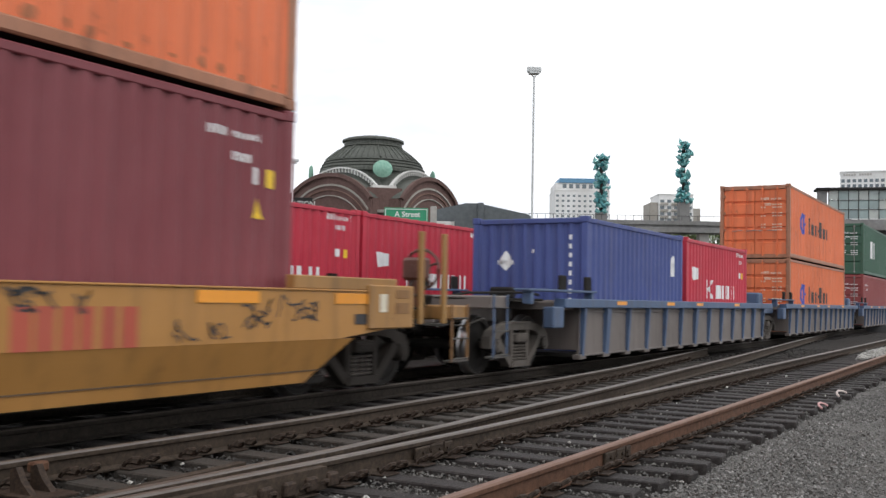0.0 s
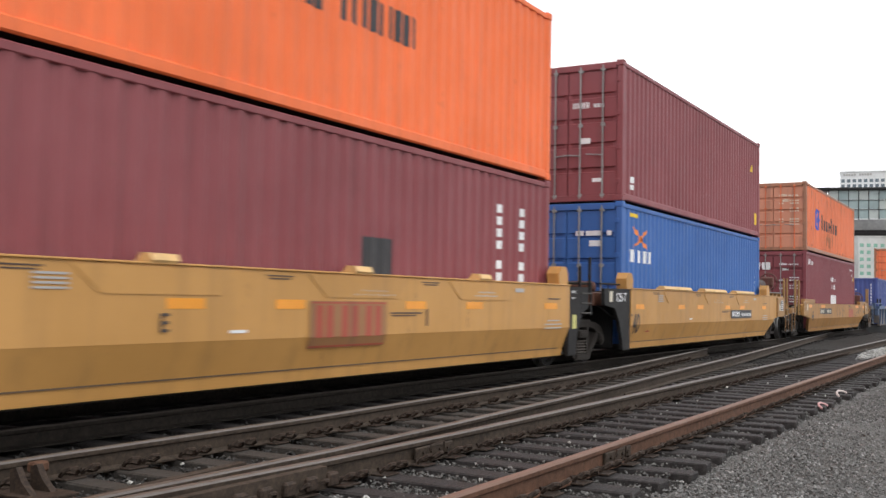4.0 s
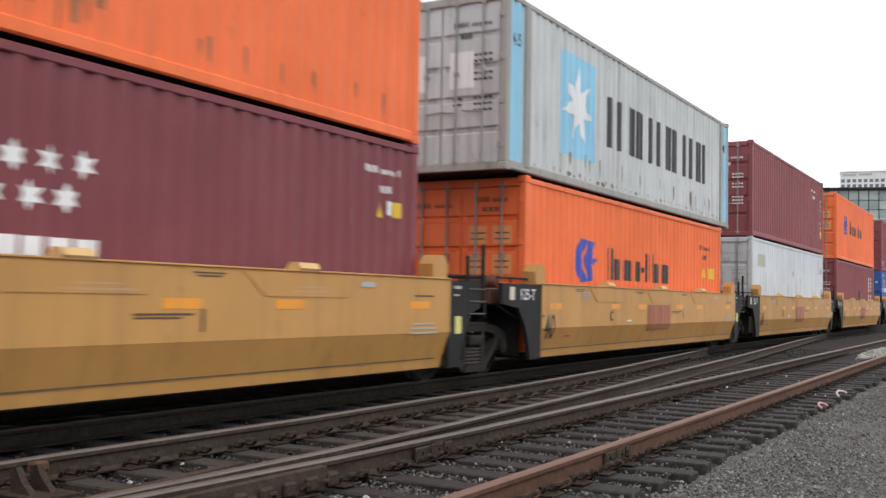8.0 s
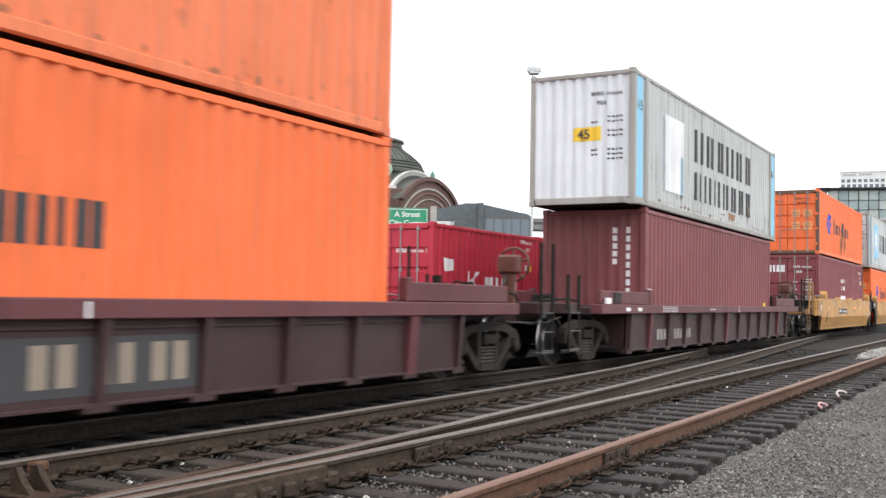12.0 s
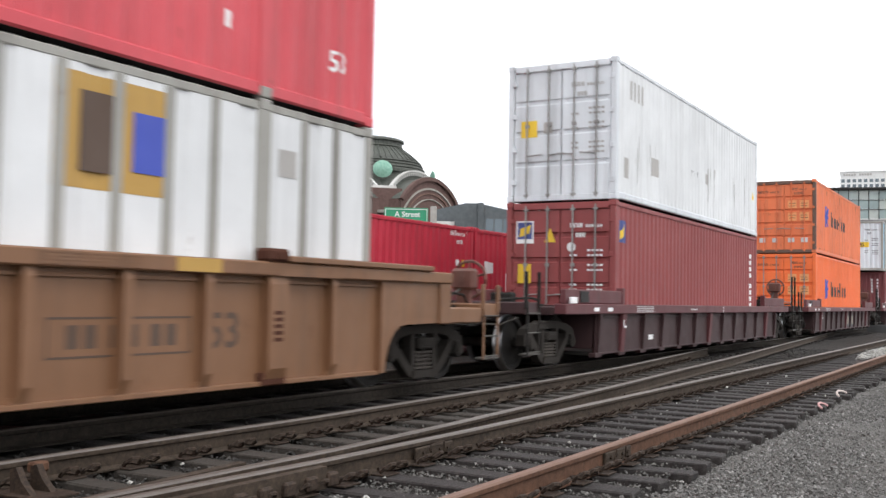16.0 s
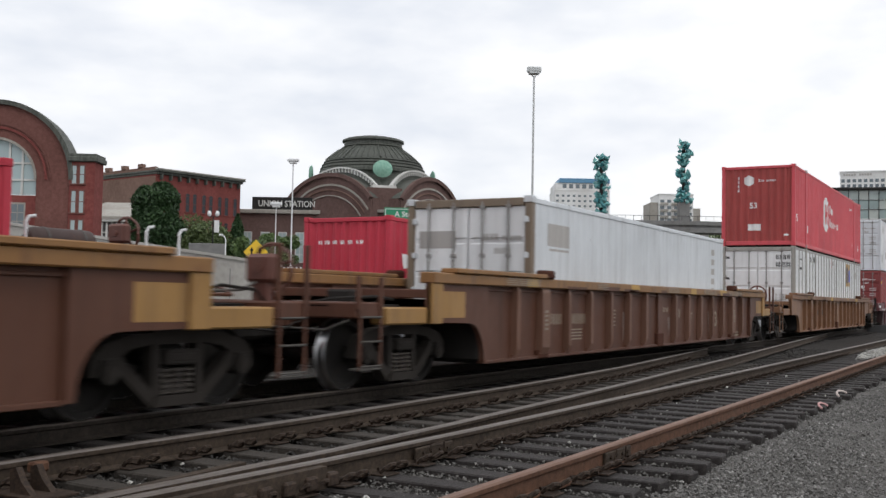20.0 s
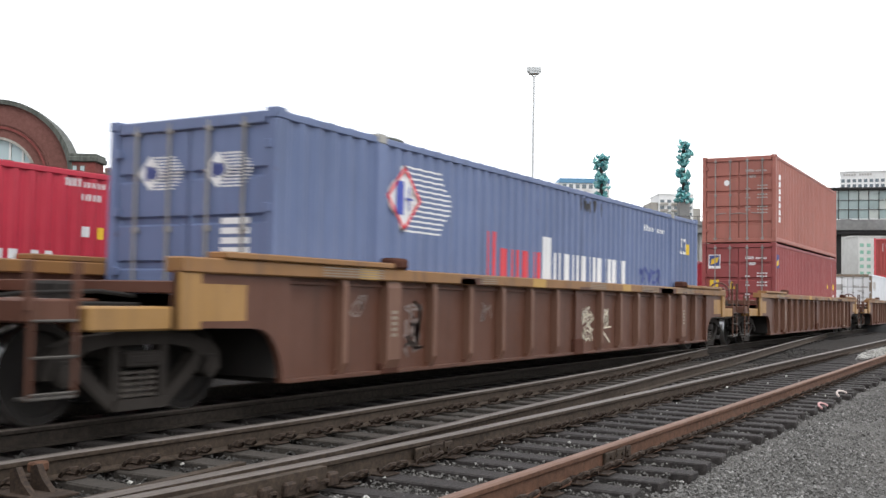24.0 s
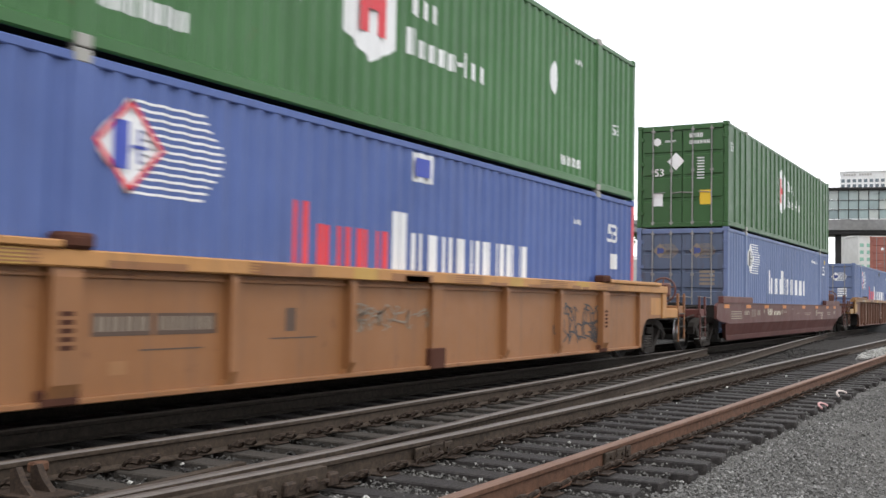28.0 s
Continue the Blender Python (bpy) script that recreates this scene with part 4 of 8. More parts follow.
def yellow_end(t, s, half, top, shelf=True, posts=(0.48, 1.1), gear=True):
    """The dressed end of a yellow car: end box, tall posts, dark brake equipment and a shelf on stanchions; s: the end's sign."""
    b0, b1 = sorted((s * half, s * (half - 1.0)))
    part("end_box", Mesh().box(b0, b1, -1.535, -1.492, 0.80, top - 0.03, 0.015), DIRTYELLOW, t, "grimy yellow end box")
    for dx, w, za, zb, mt in ((0.12, 0.3, 0.98, 1.12, BROWNY), (0.12, 0.3, 1.17, 1.28, BROWNY), (0.62, 0.16, 1.0, 1.22, CREAM)):
        c0, c1 = sorted((s * (half - dx), s * (half - dx - w)))
        part("notice" if mt is CREAM else "recess_panel", Mesh().box(c0, c1, -1.541, -1.534, za, zb, 0.004), mt, t)
    for dx in posts:
        x = s * (half + dx)
        part("handrail", Mesh().box(x - 0.045, x + 0.045, -1.45, -1.39, 0.84, 2.06, 0.012), ENDYELLOW, t)
    if gear:
        g0, g1 = sorted((s * (half + 0.1), s * (half + 1.25)))
        part("brake_cabinet", Mesh().box(g0, g1, -0.75, 0.75, 1.2, 1.52, 0.05), GUNK, t)
        part("brake_cabinet", Mesh().box(g0 + 0.5, g1 - 0.15, -1.0, -0.7, 1.1, 1.4, 0.05), GUNK, t)
        part("brake_pipe", Mesh().path([(s * half, -1.3, 1.2), (s * (half + 0.5), -1.36, 1.14), (s * (half + 1.2), -1.36, 1.12)], 0.022), RODDARK, t)
        part("brake_pipe", Mesh().path([(s * half, -1.2, 1.42), (s * (half + 0.4), -1.0, 1.5), (s * (half + 0.9), -0.9, 1.6), (s * (half + 1.2), -0.5, 1.56)], 0.02), GUNK, t)
    if shelf:
        q0, q1 = sorted((s * (half + 0.1), s * (half - 1.95)))
        part("tank_shelf", Mesh().box(q0, q1, -1.44, -0.6, top + 0.10, top + 0.14, 0.01), WEBGREY, t, "grey steel shelf")
        for k in range(4):
            x = q0 + 0.2 + (q1 - q0 - 0.4) * k / 3
            part("stanchion", Mesh().box(x - 0.07, x + 0.07, -1.43, -1.33, top - 0.04, top + 0.102, 0.012), DIRTYELLOW, t)


def articulated_unit(label, first=False, last=False, marks=(), group="units of the articulated yellow car"):
    """One 40-foot unit of a five-unit yellow well car; its inner ends share trucks."""
    t = thing("well_car", label, "railcar", group=group)
    tape = [(REFLECT, [rect(x, x + 0.5, 1.04, 1.14) for x in (-5.6, -2.75, -1.2, 1.35, 2.95, 5.6)])]
    stencil = [(MARKBROWN, [rect(x + a, x + b, z, z + 0.014) for x in (-2.8, 0.38, 3.48) for a, b, z in ((-0.28, 0.34, 1.26), (-0.22, 0.3, 1.23), (-1.75, -1.3, 1.38), (-1.7, -1.35, 1.35))] + [rect(1.0, 1.75, 0.98, 1.0), rect(1.02, 1.6, 0.95, 0.965), rect(1.85, 1.9, 0.82, 1.04), rect(5.72, 6.2, 1.2, 1.22), rect(-5.9, -5.82, 0.9, 0.95)]), (MARKRUST, [[(-4.95, 0.575), (-4.8, 0.6), (-4.62, 0.585), (-4.7, 0.56)]])]
    small = stencil + [(MARKGREY, [rect(-4.2, -3.85, 1.20 + i * 0.04, 1.22 + i * 0.04) for i in range(4)] + [rect(0.2, 1.1, 1.20, 1.22), rect(0.35, 0.9, 1.25, 1.27), rect(3.2, 3.9, 1.22, 1.24), rect(3.3, 3.8, 1.27, 1.29), rect(5.6, 6.3, 0.72, 0.74), rect(5.6, 6.3, 0.78, 0.80), rect(5.7, 6.2, 0.84, 0.86), rect(4.5, 4.8, 1.3, 1.36)]), (MARKWHITE, [rect(-1.9, -1.65, 0.80, 0.83)])]
    smooth_well(t, -6.8 if last else -5.9, 7.05 if first else 6.65, 1.44, 0.73, 0.245, YELLOW, [(MARKDARK, narrow(letters("40", -6.0 if last else -5.78, 0.56, 0.39), -6.0 if last else -5.78, 0.76))] + tape + small + list(marks),
                arch_r=(-8.3, 0.80) if last else None, arch_f=(8.65, 0.86) if first else None, ends=(-6.22, 6.22), end_mat=BLACK)
    guides(t, [(-6.0, -1), (6.35, 1)], 1.44, YELLOW)
    fold_covers(t, (-2.8, 0.38, 3.48), 1.44, 1.02 if first else 0.17)
    tr = []
    if first:
        end_gear(t, 8.2, 9.75, 1.22, DIRTYELLOW, BROWNY, True, False, 0.72, 0.75, (7.9, -0.75, 1.8, 0.85))
        yellow_end(t, 1, 8.6, 1.44, True, (0.45, 0.95), False)
        nt = part("notice", Mesh().box(8.0, 8.32, -1.55, -1.538, 1.0, 1.32, 0.004), MARKDARK, t, "dark notice plate with white rows")
        mark(nt, MARKWHITE, [rect(8.0, 8.32, 1.3, 1.32), rect(8.0, 8.32, 1.0, 1.02), rect(8.0, 8.02, 1.02, 1.3), rect(8.3, 8.32, 1.02, 1.3)] + [rect(8.05, 8.27, 1.06 + i * 0.06, 1.09 + i * 0.06) for i in range(4)], lambda x, d, z: (x, -1.554, z))
        tr.append(8.0)
    else:
        for sy in (-1, 1):
            p = part("end_panel", Mesh().prism([(6.65, 0.24), (6.65, 1.43), (7.55, 1.43), (7.55, 1.06), (7.3, 0.98), (7.05, 0.62), (6.98, 0.24)], 1, *sorted((sy * 1.47, sy * 1.40))), BLACK, t, "black steel end panel")
            if sy < 0:
                plate_marks(p, -1.47, [(PALEYELLOW, [rect(6.82, 7.0, 0.70, 0.94)]), (MARKWHITE, bars("xxxxxx", 6.78, 1.22, 0.035) + bars("XXXXXX", 6.78, 1.32, 0.04))])
        part("end_platform", Mesh().box(6.65, 7.95, -1.25, 1.25, 1.08, 1.36, 0.02).box(7.4, 8.2, -0.4, 0.4, 0.78, 1.1, 0.03), BLACK, t)
        ladder(t, 7.45, -1.46, 0.92, 1.52, BLACK, 0.5, 3)
        part("handrail", Mesh().box(7.66, 7.72, -1.46, -1.41, 1.3, 1.98, 0.012), BLACK, t)
        part("handrail", Mesh().box(7.2, 7.25, -1.46, -1.41, 1.3, 1.80, 0.012), BLACK, t)
        part("handrail", Mesh().tube((6.75, -1.38, 1.50), (7.7, -1.38, 1.50), 0.022, 8), BLACK, t)
        part("handrail", Mesh().tube((7.69, -1.42, 1.5), (7.69, 1.42, 1.5), 0.02, 8), BLACK, t)
    if last:
        end_gear(t, -8.1, -9.7, 1.05, DIRTYELLOW, BROWNY, False, False)
        yellow_end(t, -1, 8.1, 1.44)
        tk = part("air_tank", Mesh().lathe([(0.0, -0.42), (0.1, -0.4), (0.15, -0.34), (0.16, -0.3), (0.16, 0.3), (0.15, 0.34), (0.1, 0.4), (0.0, 0.42)], 20, (-8.75, -0.6, 1.72), "x"), TANKRUST, t, "dark rusty cylindrical air reservoir", smooth=True)
        part("tank_bracket", Mesh().box(-9.2, -8.5, -0.75, -0.45, 1.5, 1.58, 0.01), GUNK, tk)
        tr.append(-7.7)
    else:
        for sy in (-1, 1):
            p = part("end_panel", Mesh().prism([(-5.9, 0.24), (-5.9, 1.43), (-7.3, 1.43), (-7.3, 1.12), (-6.75, 1.06), (-6.5, 0.8), (-6.35, 0.45), (-6.3, 0.24)], 1, *sorted((sy * 1.47, sy * 1.40))), BLACK, t, "black steel end panel")
            if sy < 0:
                plate_marks(p, -1.47, [(MARKWHITE, letters("125-T", -6.7, 1.19, 0.165)), (CREAM, [rect(-7.05, -6.88, 1.18, 1.38)])])
        part("end_platform", Mesh().box(-7.3, -5.9, -1.25, 1.25, 1.10, 1.36, 0.02).box(-7.75, -7.1, -0.4, 0.4, 0.80, 1.1, 0.03), RIBDARK, t, "rust-brown end platform")
        part("brake_pipe", Mesh().path([(-7.2, -1.2, 1.16), (-6.9, -1.3, 1.02), (-6.5, -1.3, 0.90), (-6.2, -1.36, 0.88)], 0.018), BLACK, t)
        part("handrail", Mesh().tube((-7.25, -1.35, 1.52), (-6.1, -1.35, 1.52), 0.018, 8).tube((-6.8, -1.35, 1.36), (-6.8, -1.35, 1.52), 0.014, 6), BLACK, t)
        part("air_tank", Mesh().lathe([(0.0, -0.35), (0.08, -0.33), (0.11, -0.28), (0.11, 0.28), (0.08, 0.33), (0.0, 0.35)], 14, (-6.45, -0.6, 1.47), "y"), RIBDARK, t, "rusty air reservoir", smooth=True)
        tr.append(-7.5)
    for x in tr:
        truck(t, x)
    return t


def plate_car(label, half, low, top, crease, bot, mat, truck_x, end, marks=(), box=None, rails=None, deck=None, group="single well cars"):
    """A single plate-sided well car on two trucks of its own."""
    t = thing("well_car", label, "railcar", group=group)
    smooth_well(t, -low, low, top, crease, bot, mat, marks, (-half, crease + 0.14), (half, crease + 0.14), end_mat=GUNK)
    if box:
        for s in (-1, 1):
            for sy in (-1, 1):
                part("guide_rail", Mesh().box(*sorted((s * box[0], s * box[1])), *sorted((sy * 1.5, sy * 1.36)), top + 0.02, top + box[2], 0.012), box[3], t)
    finish_ends(t, (-half + 0.4, -end), (half - 0.4, end), top - 0.15, deck or (DIRTYELLOW if mat in (YELLOW, AGEDYELLOW) else mat), rails or (BROWNY if mat in (YELLOW, AGEDYELLOW) else mat), (-truck_x, truck_x), posts=mat not in (YELLOW, AGEDYELLOW))
    if mat in (YELLOW, AGEDYELLOW):
        for s in (-1, 1):
            yellow_end(t, s, half - 0.05, top + 0.12, False, (0.35, 0.95), s < 0)
    return t


def rib_car(label, mat, chord_mat, end_mat, marks=(), low=8.1, half=9.75, pitch=1.0167, group="single well cars", rib_mat=None):
    """A 53-foot well car with upright ribs on its sides."""
    t = thing("well_car", label, "railcar", group=group)
    for sy in (-1, 1):
        p = part("side_web", Mesh().box(-low, low, *sorted((sy * 1.40, sy * 1.35)), 0.28, 1.40), mat, t)
        if sy < 0:
            plate_marks(p, -1.40, marks)
        ch = part("top_chord", Mesh().box(-half, half, *sorted((sy * 1.54, sy * 1.30)), 1.38, 1.53, 0.015), chord_mat, t)
        if sy < 0:
            g = random.Random(len(label) * 7)
            rows = [rect(a, a + w, 1.405 + n * 0.03, 1.418 + n * 0.03) for a, w in ((-7.6, 1.2), (-3.9, 0.55), (0.3, 0.8), (3.1, 1.1), (5.5, 1.3)) for n in range(4)]
            plate_marks(ch, -1.54, [(MARKGOLD, [rect(a, a + w, 1.39, 1.52) for a, w in ((-6.9, 0.4), (-2.1, 0.5), (2.0, 0.45), (4.6, 0.6))]), (mat, [rect(a, a + g.uniform(0.3, 1.1), 1.385, 1.42 + g.uniform(0, 0.08)) for a in [g.uniform(-8.6, 7.6) for _ in range(9)]]), (DIMCREAM if mat is RIBDARK else mat, rows)])
        part("bottom_flange", Mesh().box(-low, low, *sorted((sy * 1.46, sy * 1.28)), 0.24, 0.29, 0.008), mat, t)
        for i in range(-7, 8):
            x = i * pitch
            if abs(x) > low - 0.12:
                continue
            post = abs(abs(x) - 6.1) < 0.3
            k = 0.15 if post or i == 0 else 0.055
            out = 1.52 if post else 1.46 if i == 0 else 1.51
            sec = [(sy * 1.395, 0.29), (sy * (out - 0.05), 0.30), (sy * out, 0.42), (sy * out, 1.30), (sy * (out - 0.02), 1.385), (sy * 1.395, 1.385)]
            rb_ = part("rib", Mesh().prism(sec, 0, x - k, x + k), mat if i == 0 else rib_mat or mat, t)
            if post or i == 0:
                part("rib_foot", Mesh().box(x - 0.2, x + 0.2, *sorted((sy * 1.475, sy * 1.385)), 0.24, 0.38 if post else 0.52, 0.015), FOOTRUST, t, "dark rusty jacking foot")
            else:
                part("rib_foot", Mesh().prism([(x - k - 0.05, 0.288), (x + k + 0.05, 0.288), (x + k + 0.02, 0.34), (x - k - 0.02, 0.34)], 1, *sorted((sy * 1.455, sy * 1.39))), mat, t)
            if sy < 0 and post:
                plate_marks(rb_, -out, [(DIMCREAM if mat is RIBDARK else FOOTRUST, [rect(x - 0.07, x + 0.07, 0.98 - n * 0.07, 1.02 - n * 0.07) for n in range(5)])])
        part("inner_rail", Mesh().box(-low, low, *sorted((sy * 1.43, sy * 1.395)), 1.30, 1.335, 0.006), mat, t)
        for s in (-1, 1):
            arc = [(s * (low + 0.45 * (1 - math.cos(a)) * 1.0 + 0.1), 0.26 + 0.58 * math.sin(a)) for a in [i * math.pi / 2 / 6 for i in range(7)]]
            out = [(s * low, 0.26)] + arc + [(s * half, 0.86), (s * half, 1.40), (s * low, 1.40)]
            q = part("end_panel", Mesh().prism(out, 1, *sorted((sy * 1.48, sy * 1.40))), mat, t)
            part("end_post", Mesh().box(*sorted((s * half, s * (half - 0.28))), *sorted((sy * 1.52, sy * 1.42)), 0.84, 1.39, 0.012), end_mat, t)
            if sy < 0:
                plate_marks(q, -1.48, [(end_mat, [rect(*sorted((s * (low + 0.7), s * (half - 0.3))), 0.92, 1.28)])])
            part("guide_rail", Mesh().box(*sorted((s * 6.2, s * 9.2)), *sorted((sy * 1.58, sy * 1.31)), 1.532, 1.60, 0.012), mat if mat is RIBBROWN else chord_mat, t)
            part("guide_clamp", Mesh().box(*sorted((s * 5.86, s * 6.22)), *sorted((sy * 1.57, sy * 1.36)), 1.53, 1.67, 0.03).box(*sorted((s * 5.98, s * 6.1)), *sorted((sy * 1.585, sy * 1.5)), 1.55, 1.63, 0.01), FOOTRUST, t, "dark rusty container clamp")
    part("well_floor", Mesh().box(-low, low, -1.32, 1.32, 0.24, 0.30), GUNK, t)
    for s in (-1, 1):
        part("bulkhead", Mesh().box(*sorted((s * 8.16, s * 8.24)), -1.39, 1.39, 0.3, 1.17, 0.01), GUNK, t)
        part("end_deck", Mesh().box(*sorted((s * 8.16, s * half)), -1.40, 1.40, 1.18, 1.30, 0.01), mat, t)
    finish_ends(t, (-half, -11.35), (half, 11.35), 1.12, mat, mat, (-9.82, 9.75), rise=0.36, tall=0.62 if mat is RIBDARK else 0.28)
    for s in (-1, 1):
        for sy in (-1, 1):
            part("platform_sill", Mesh().box(*sorted((s * 9.78, s * 10.75)), *sorted((sy * 1.46, sy * 1.2)), 0.84, 1.06, 0.02), end_mat, t)
    return t


def sill_car(label, sill_mat, web_mat, sill0, sill1, low, half, truck_r, truck_f, end_r, end_f, marks=(), sill_marks=(), box=True, train="near", group="single well cars", rails=None, brake=True, posts=True, rib_mat=None):
    """A well car with a deep flat sill along the top and a recessed, ribbed web under it."""
    t = thing("well_car", label, "railcar", group=group)
    for sy in (-1, 1):
        p = part("side_sill", Mesh().box(-half, half, *sorted((sy * 1.50, sy * 1.28)), sill0, sill1, 0.012), sill_mat, t)
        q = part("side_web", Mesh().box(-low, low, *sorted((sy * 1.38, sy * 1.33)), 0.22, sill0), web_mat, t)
        if sy < 0:
            plate_marks(p, -1.50, sill_marks)
            plate_marks(q, -1.38, marks)
        n = round(2 * (low - 0.1) / 1.22)
        for i in range(n + 1):
            x = -low + 0.1 + 2 * (low - 0.1) * i / n
            wide = min(abs(abs(x) - 6.1), abs(x)) < 0.5
            k = 0.10 if wide else 0.05
            sec = [(sy * 1.48, sill0), (sy * 1.42, 0.20), (sy * 1.37, 0.20), (sy * 1.37, sill0)]
            part("rib", Mesh().prism(sec, 0, x - k, x + k), sill_mat if wide else rib_mat or web_mat, t)
            part("bottom_foot", Mesh().box(x - 0.16, x + 0.16, *sorted((sy * 1.42, sy * 1.28)), 0.14, 0.23, 0.012), web_mat, t)
        part("inner_rail", Mesh().box(-low, low, *sorted((sy * 1.40, sy * 1.375)), sill0 - 0.09, sill0 - 0.05, 0.006), web_mat, t)
        part("bottom_flange", Mesh().box(-low, low, *sorted((sy * 1.41, sy * 1.28)), 0.195, 0.23, 0.006), web_mat, t)
        if box:
            for s in (-1, 1):
                part("guide_rail", Mesh().box(*sorted((s * 6.2, s * 9.1)), *sorted((sy * 1.40, sy * 1.30)), sill1 + 0.004, sill1 + 0.26, 0.015).box(*sorted((s * 6.15, s * 6.3)), *sorted((sy * 1.42, sy * 1.28)), sill1 + 0.004, sill1 + 0.32, 0.015), sill_mat, t)
    part("well_floor", Mesh().box(-low, low, -1.3, 1.3, 0.18, 0.25), GUNK, t)
    for s in (-1, 1):
        part("bulkhead", Mesh().box(*sorted((s * low, s * (low - 0.06))), -1.38, 1.38, 0.3, sill1 - 0.03, 0.01), web_mat, t)
        part("end_deck", Mesh().box(*sorted((s * low, s * half)), -1.28, 1.28, sill1 - 0.20, sill1 - 0.06, 0.01), web_mat, t)
    finish_ends(t, (-half + 0.2, -end_r) if end_r else None, (half - 0.2, end_f) if end_f else None, sill1 + 0.02, web_mat, rails or web_mat, [x for x in (-truck_r if truck_r else 0, truck_f if truck_f else 0) if x], train, brake, posts, 0.62, 0.98)
    return t


# ---- ground and tracks ----
def scatter(name, label, spots, size, mat, seed, lift=0.35):
    """Many loose stones in one mesh; spots: an array of x, y, z."""
    g = np.random.default_rng(seed)
    n = len(spots)
    base = np.array([(1, 0, 0), (-1, 0, 0), (0, 1, 0), (0, -1, 0), (0, 0, 1), (0, 0, -1)], float)
    tri = np.array([(0, 2, 4), (2, 1, 4), (1, 3, 4), (3, 0, 4), (2, 0, 5), (1, 2, 5), (3, 1, 5), (0, 3, 5)])
    s = size * g.lognormal(0, 0.32, (n, 1, 1)) * g.uniform(0.6, 1.15, (n, 6, 1))
    v = base[None] * s + g.normal(0, 0.22, (n, 6, 3)) * size
    a = g.uniform(0, 2 * np.pi, (n, 2))
    ca, sa, cb, sb = np.cos(a[:, 0]), np.sin(a[:, 0]), np.cos(a[:, 1]), np.sin(a[:, 1])
    rz = np.stack([ca, -sa, 0 * ca, sa, ca, 0 * ca, 0 * ca, 0 * ca, 1 + 0 * ca], 1).reshape(n, 3, 3)
    rx = np.stack([1 + 0 * cb, 0 * cb, 0 * cb, 0 * cb, cb, -sb, 0 * cb, sb, cb], 1).reshape(n, 3, 3)
    v = np.einsum("nij,nkj->nki", rz @ rx, v)
    v[:, :, 2] *= 0.8
    v += spots[:, None, :] + np.array([0, 0, size * lift])
    f = tri[None] + (np.arange(n) * 6)[:, None, None]
    me = bpy.data.meshes.new(name)
    me.from_pydata(v.reshape(-1, 3).tolist(), [], f.reshape(-1, 3).tolist())
    me.materials.append(mat)
    me.update()
    return thing(name, label, "gravel", kind="stuff", data=me)


def relief(x, y):
    return 0.03 * noise.noise((x * 0.7, y * 0.9, 0.0)) + 0.02 * noise.noise((x * 2.3, y * 2.6, 4.0))


shoulder = Mesh()
sx_, sy_ = np.linspace(-6, 60, 120), np.linspace(-8, 2.5, 30)
shoulder.add([(x, y, -0.028 + relief(x, y) - 0.075 * min(1.0, max(0.0, (y - 1.95) / 0.4))) for y in sy_ for x in sx_], [(j * 120 + i, j * 120 + i + 1, (j + 1) * 120 + i + 1, (j + 1) * 120 + i) for j in range(29) for i in range(119)])
thing("gravel_shoulder", "grey gravel shoulder beside the siding", "gravel", kind="structure", data=shoulder.data("gravel_shoulder", SHOULDER, smooth=True))
gm = Mesh()
gm.box(-1500, 3500, -1500, 2500, -1.2, -0.13)
thing("ground", "grey gravel and dry earth of the railway yard", "ground", kind="structure", data=gm.data("ground", EARTH))

nx, ny = 150, 70
xs = np.linspace(-8, 70, nx)
ys = np.linspace(2.25, 21, ny)
bed = Mesh()
bed.add([(x, y, -0.055 + relief(x, y) - (0.1 if x < -7.9 or x > 69.9 or y < 2.3 or y > 20.9 else 0)) for y in ys for x in xs],
        [(j * nx + i, j * nx + i + 1, (j + 1) * nx + i + 1, (j + 1) * nx + i) for j in range(ny - 1) for i in range(nx - 1)])
thing("ballast_bed", "grey crushed-stone ballast bed under the tracks", "ballast", kind="structure", data=bed.data("ballast_bed", BALLAST, smooth=True))

PROFILE = [(-0.07, 0.0), (0.07, 0.0), (0.07, 0.013), (0.013, 0.032), (0.009, 0.12), (0.034, 0.136), (0.036, 0.166), (0.027, 0.18), (-0.027, 0.18), (-0.036, 0.166), (-0.034, 0.136), (-0.009, 0.12), (-0.013, 0.032), (-0.07, 0.013)]


def rail(parent, line, side_mat, top_mat, label="", z=0.0):
    """A rail along a line of (x, y) in the parent's space."""
    m, n = Mesh(), len(PROFILE)
    v = [(x, y + dy, zz + z) for x, y in line for dy, zz in PROFILE]
    for j in range(len(line) - 1):
        for i in range(n):
            m.slot = 1 if i in (7, 8) else 0
            a, b = j * n + i, j * n + (i + 1) % n
            m.f.append((a, b, b + n, a + n))
            m.k.append(m.slot)
    m.v = v
    m.f += [tuple(range(n)), tuple(range((len(line) - 1) * n, len(line) * n))]
    m.k += [0, 0]
    return part("rail", m, (side_mat, top_mat), parent, label)


def clip_data():
    m = Mesh()
    m.path([(-0.045, -0.012, 0.022), (-0.05, -0.045, 0.05), (-0.03, -0.075, 0.072), (0.012, -0.08, 0.07), (0.042, -0.06, 0.05), (0.045, -0.02, 0.026)], 0.0125, 5)
    m.path([(0.045, -0.02, 0.026), (0.02, 0.012, 0.034), (-0.015, 0.02, 0.034)], 0.012, 5)
    m.v = [(x * 1.4, y * 1.25, z * 1.25 - 0.003) for x, y, z in m.v]
    return m.data("rail_clip", CLIP)


def plate_data():
    return Mesh().box(-0.10, 0.10, -0.17, 0.17, 0.001, 0.014, 0.004).data("tie_plate", CLIP)


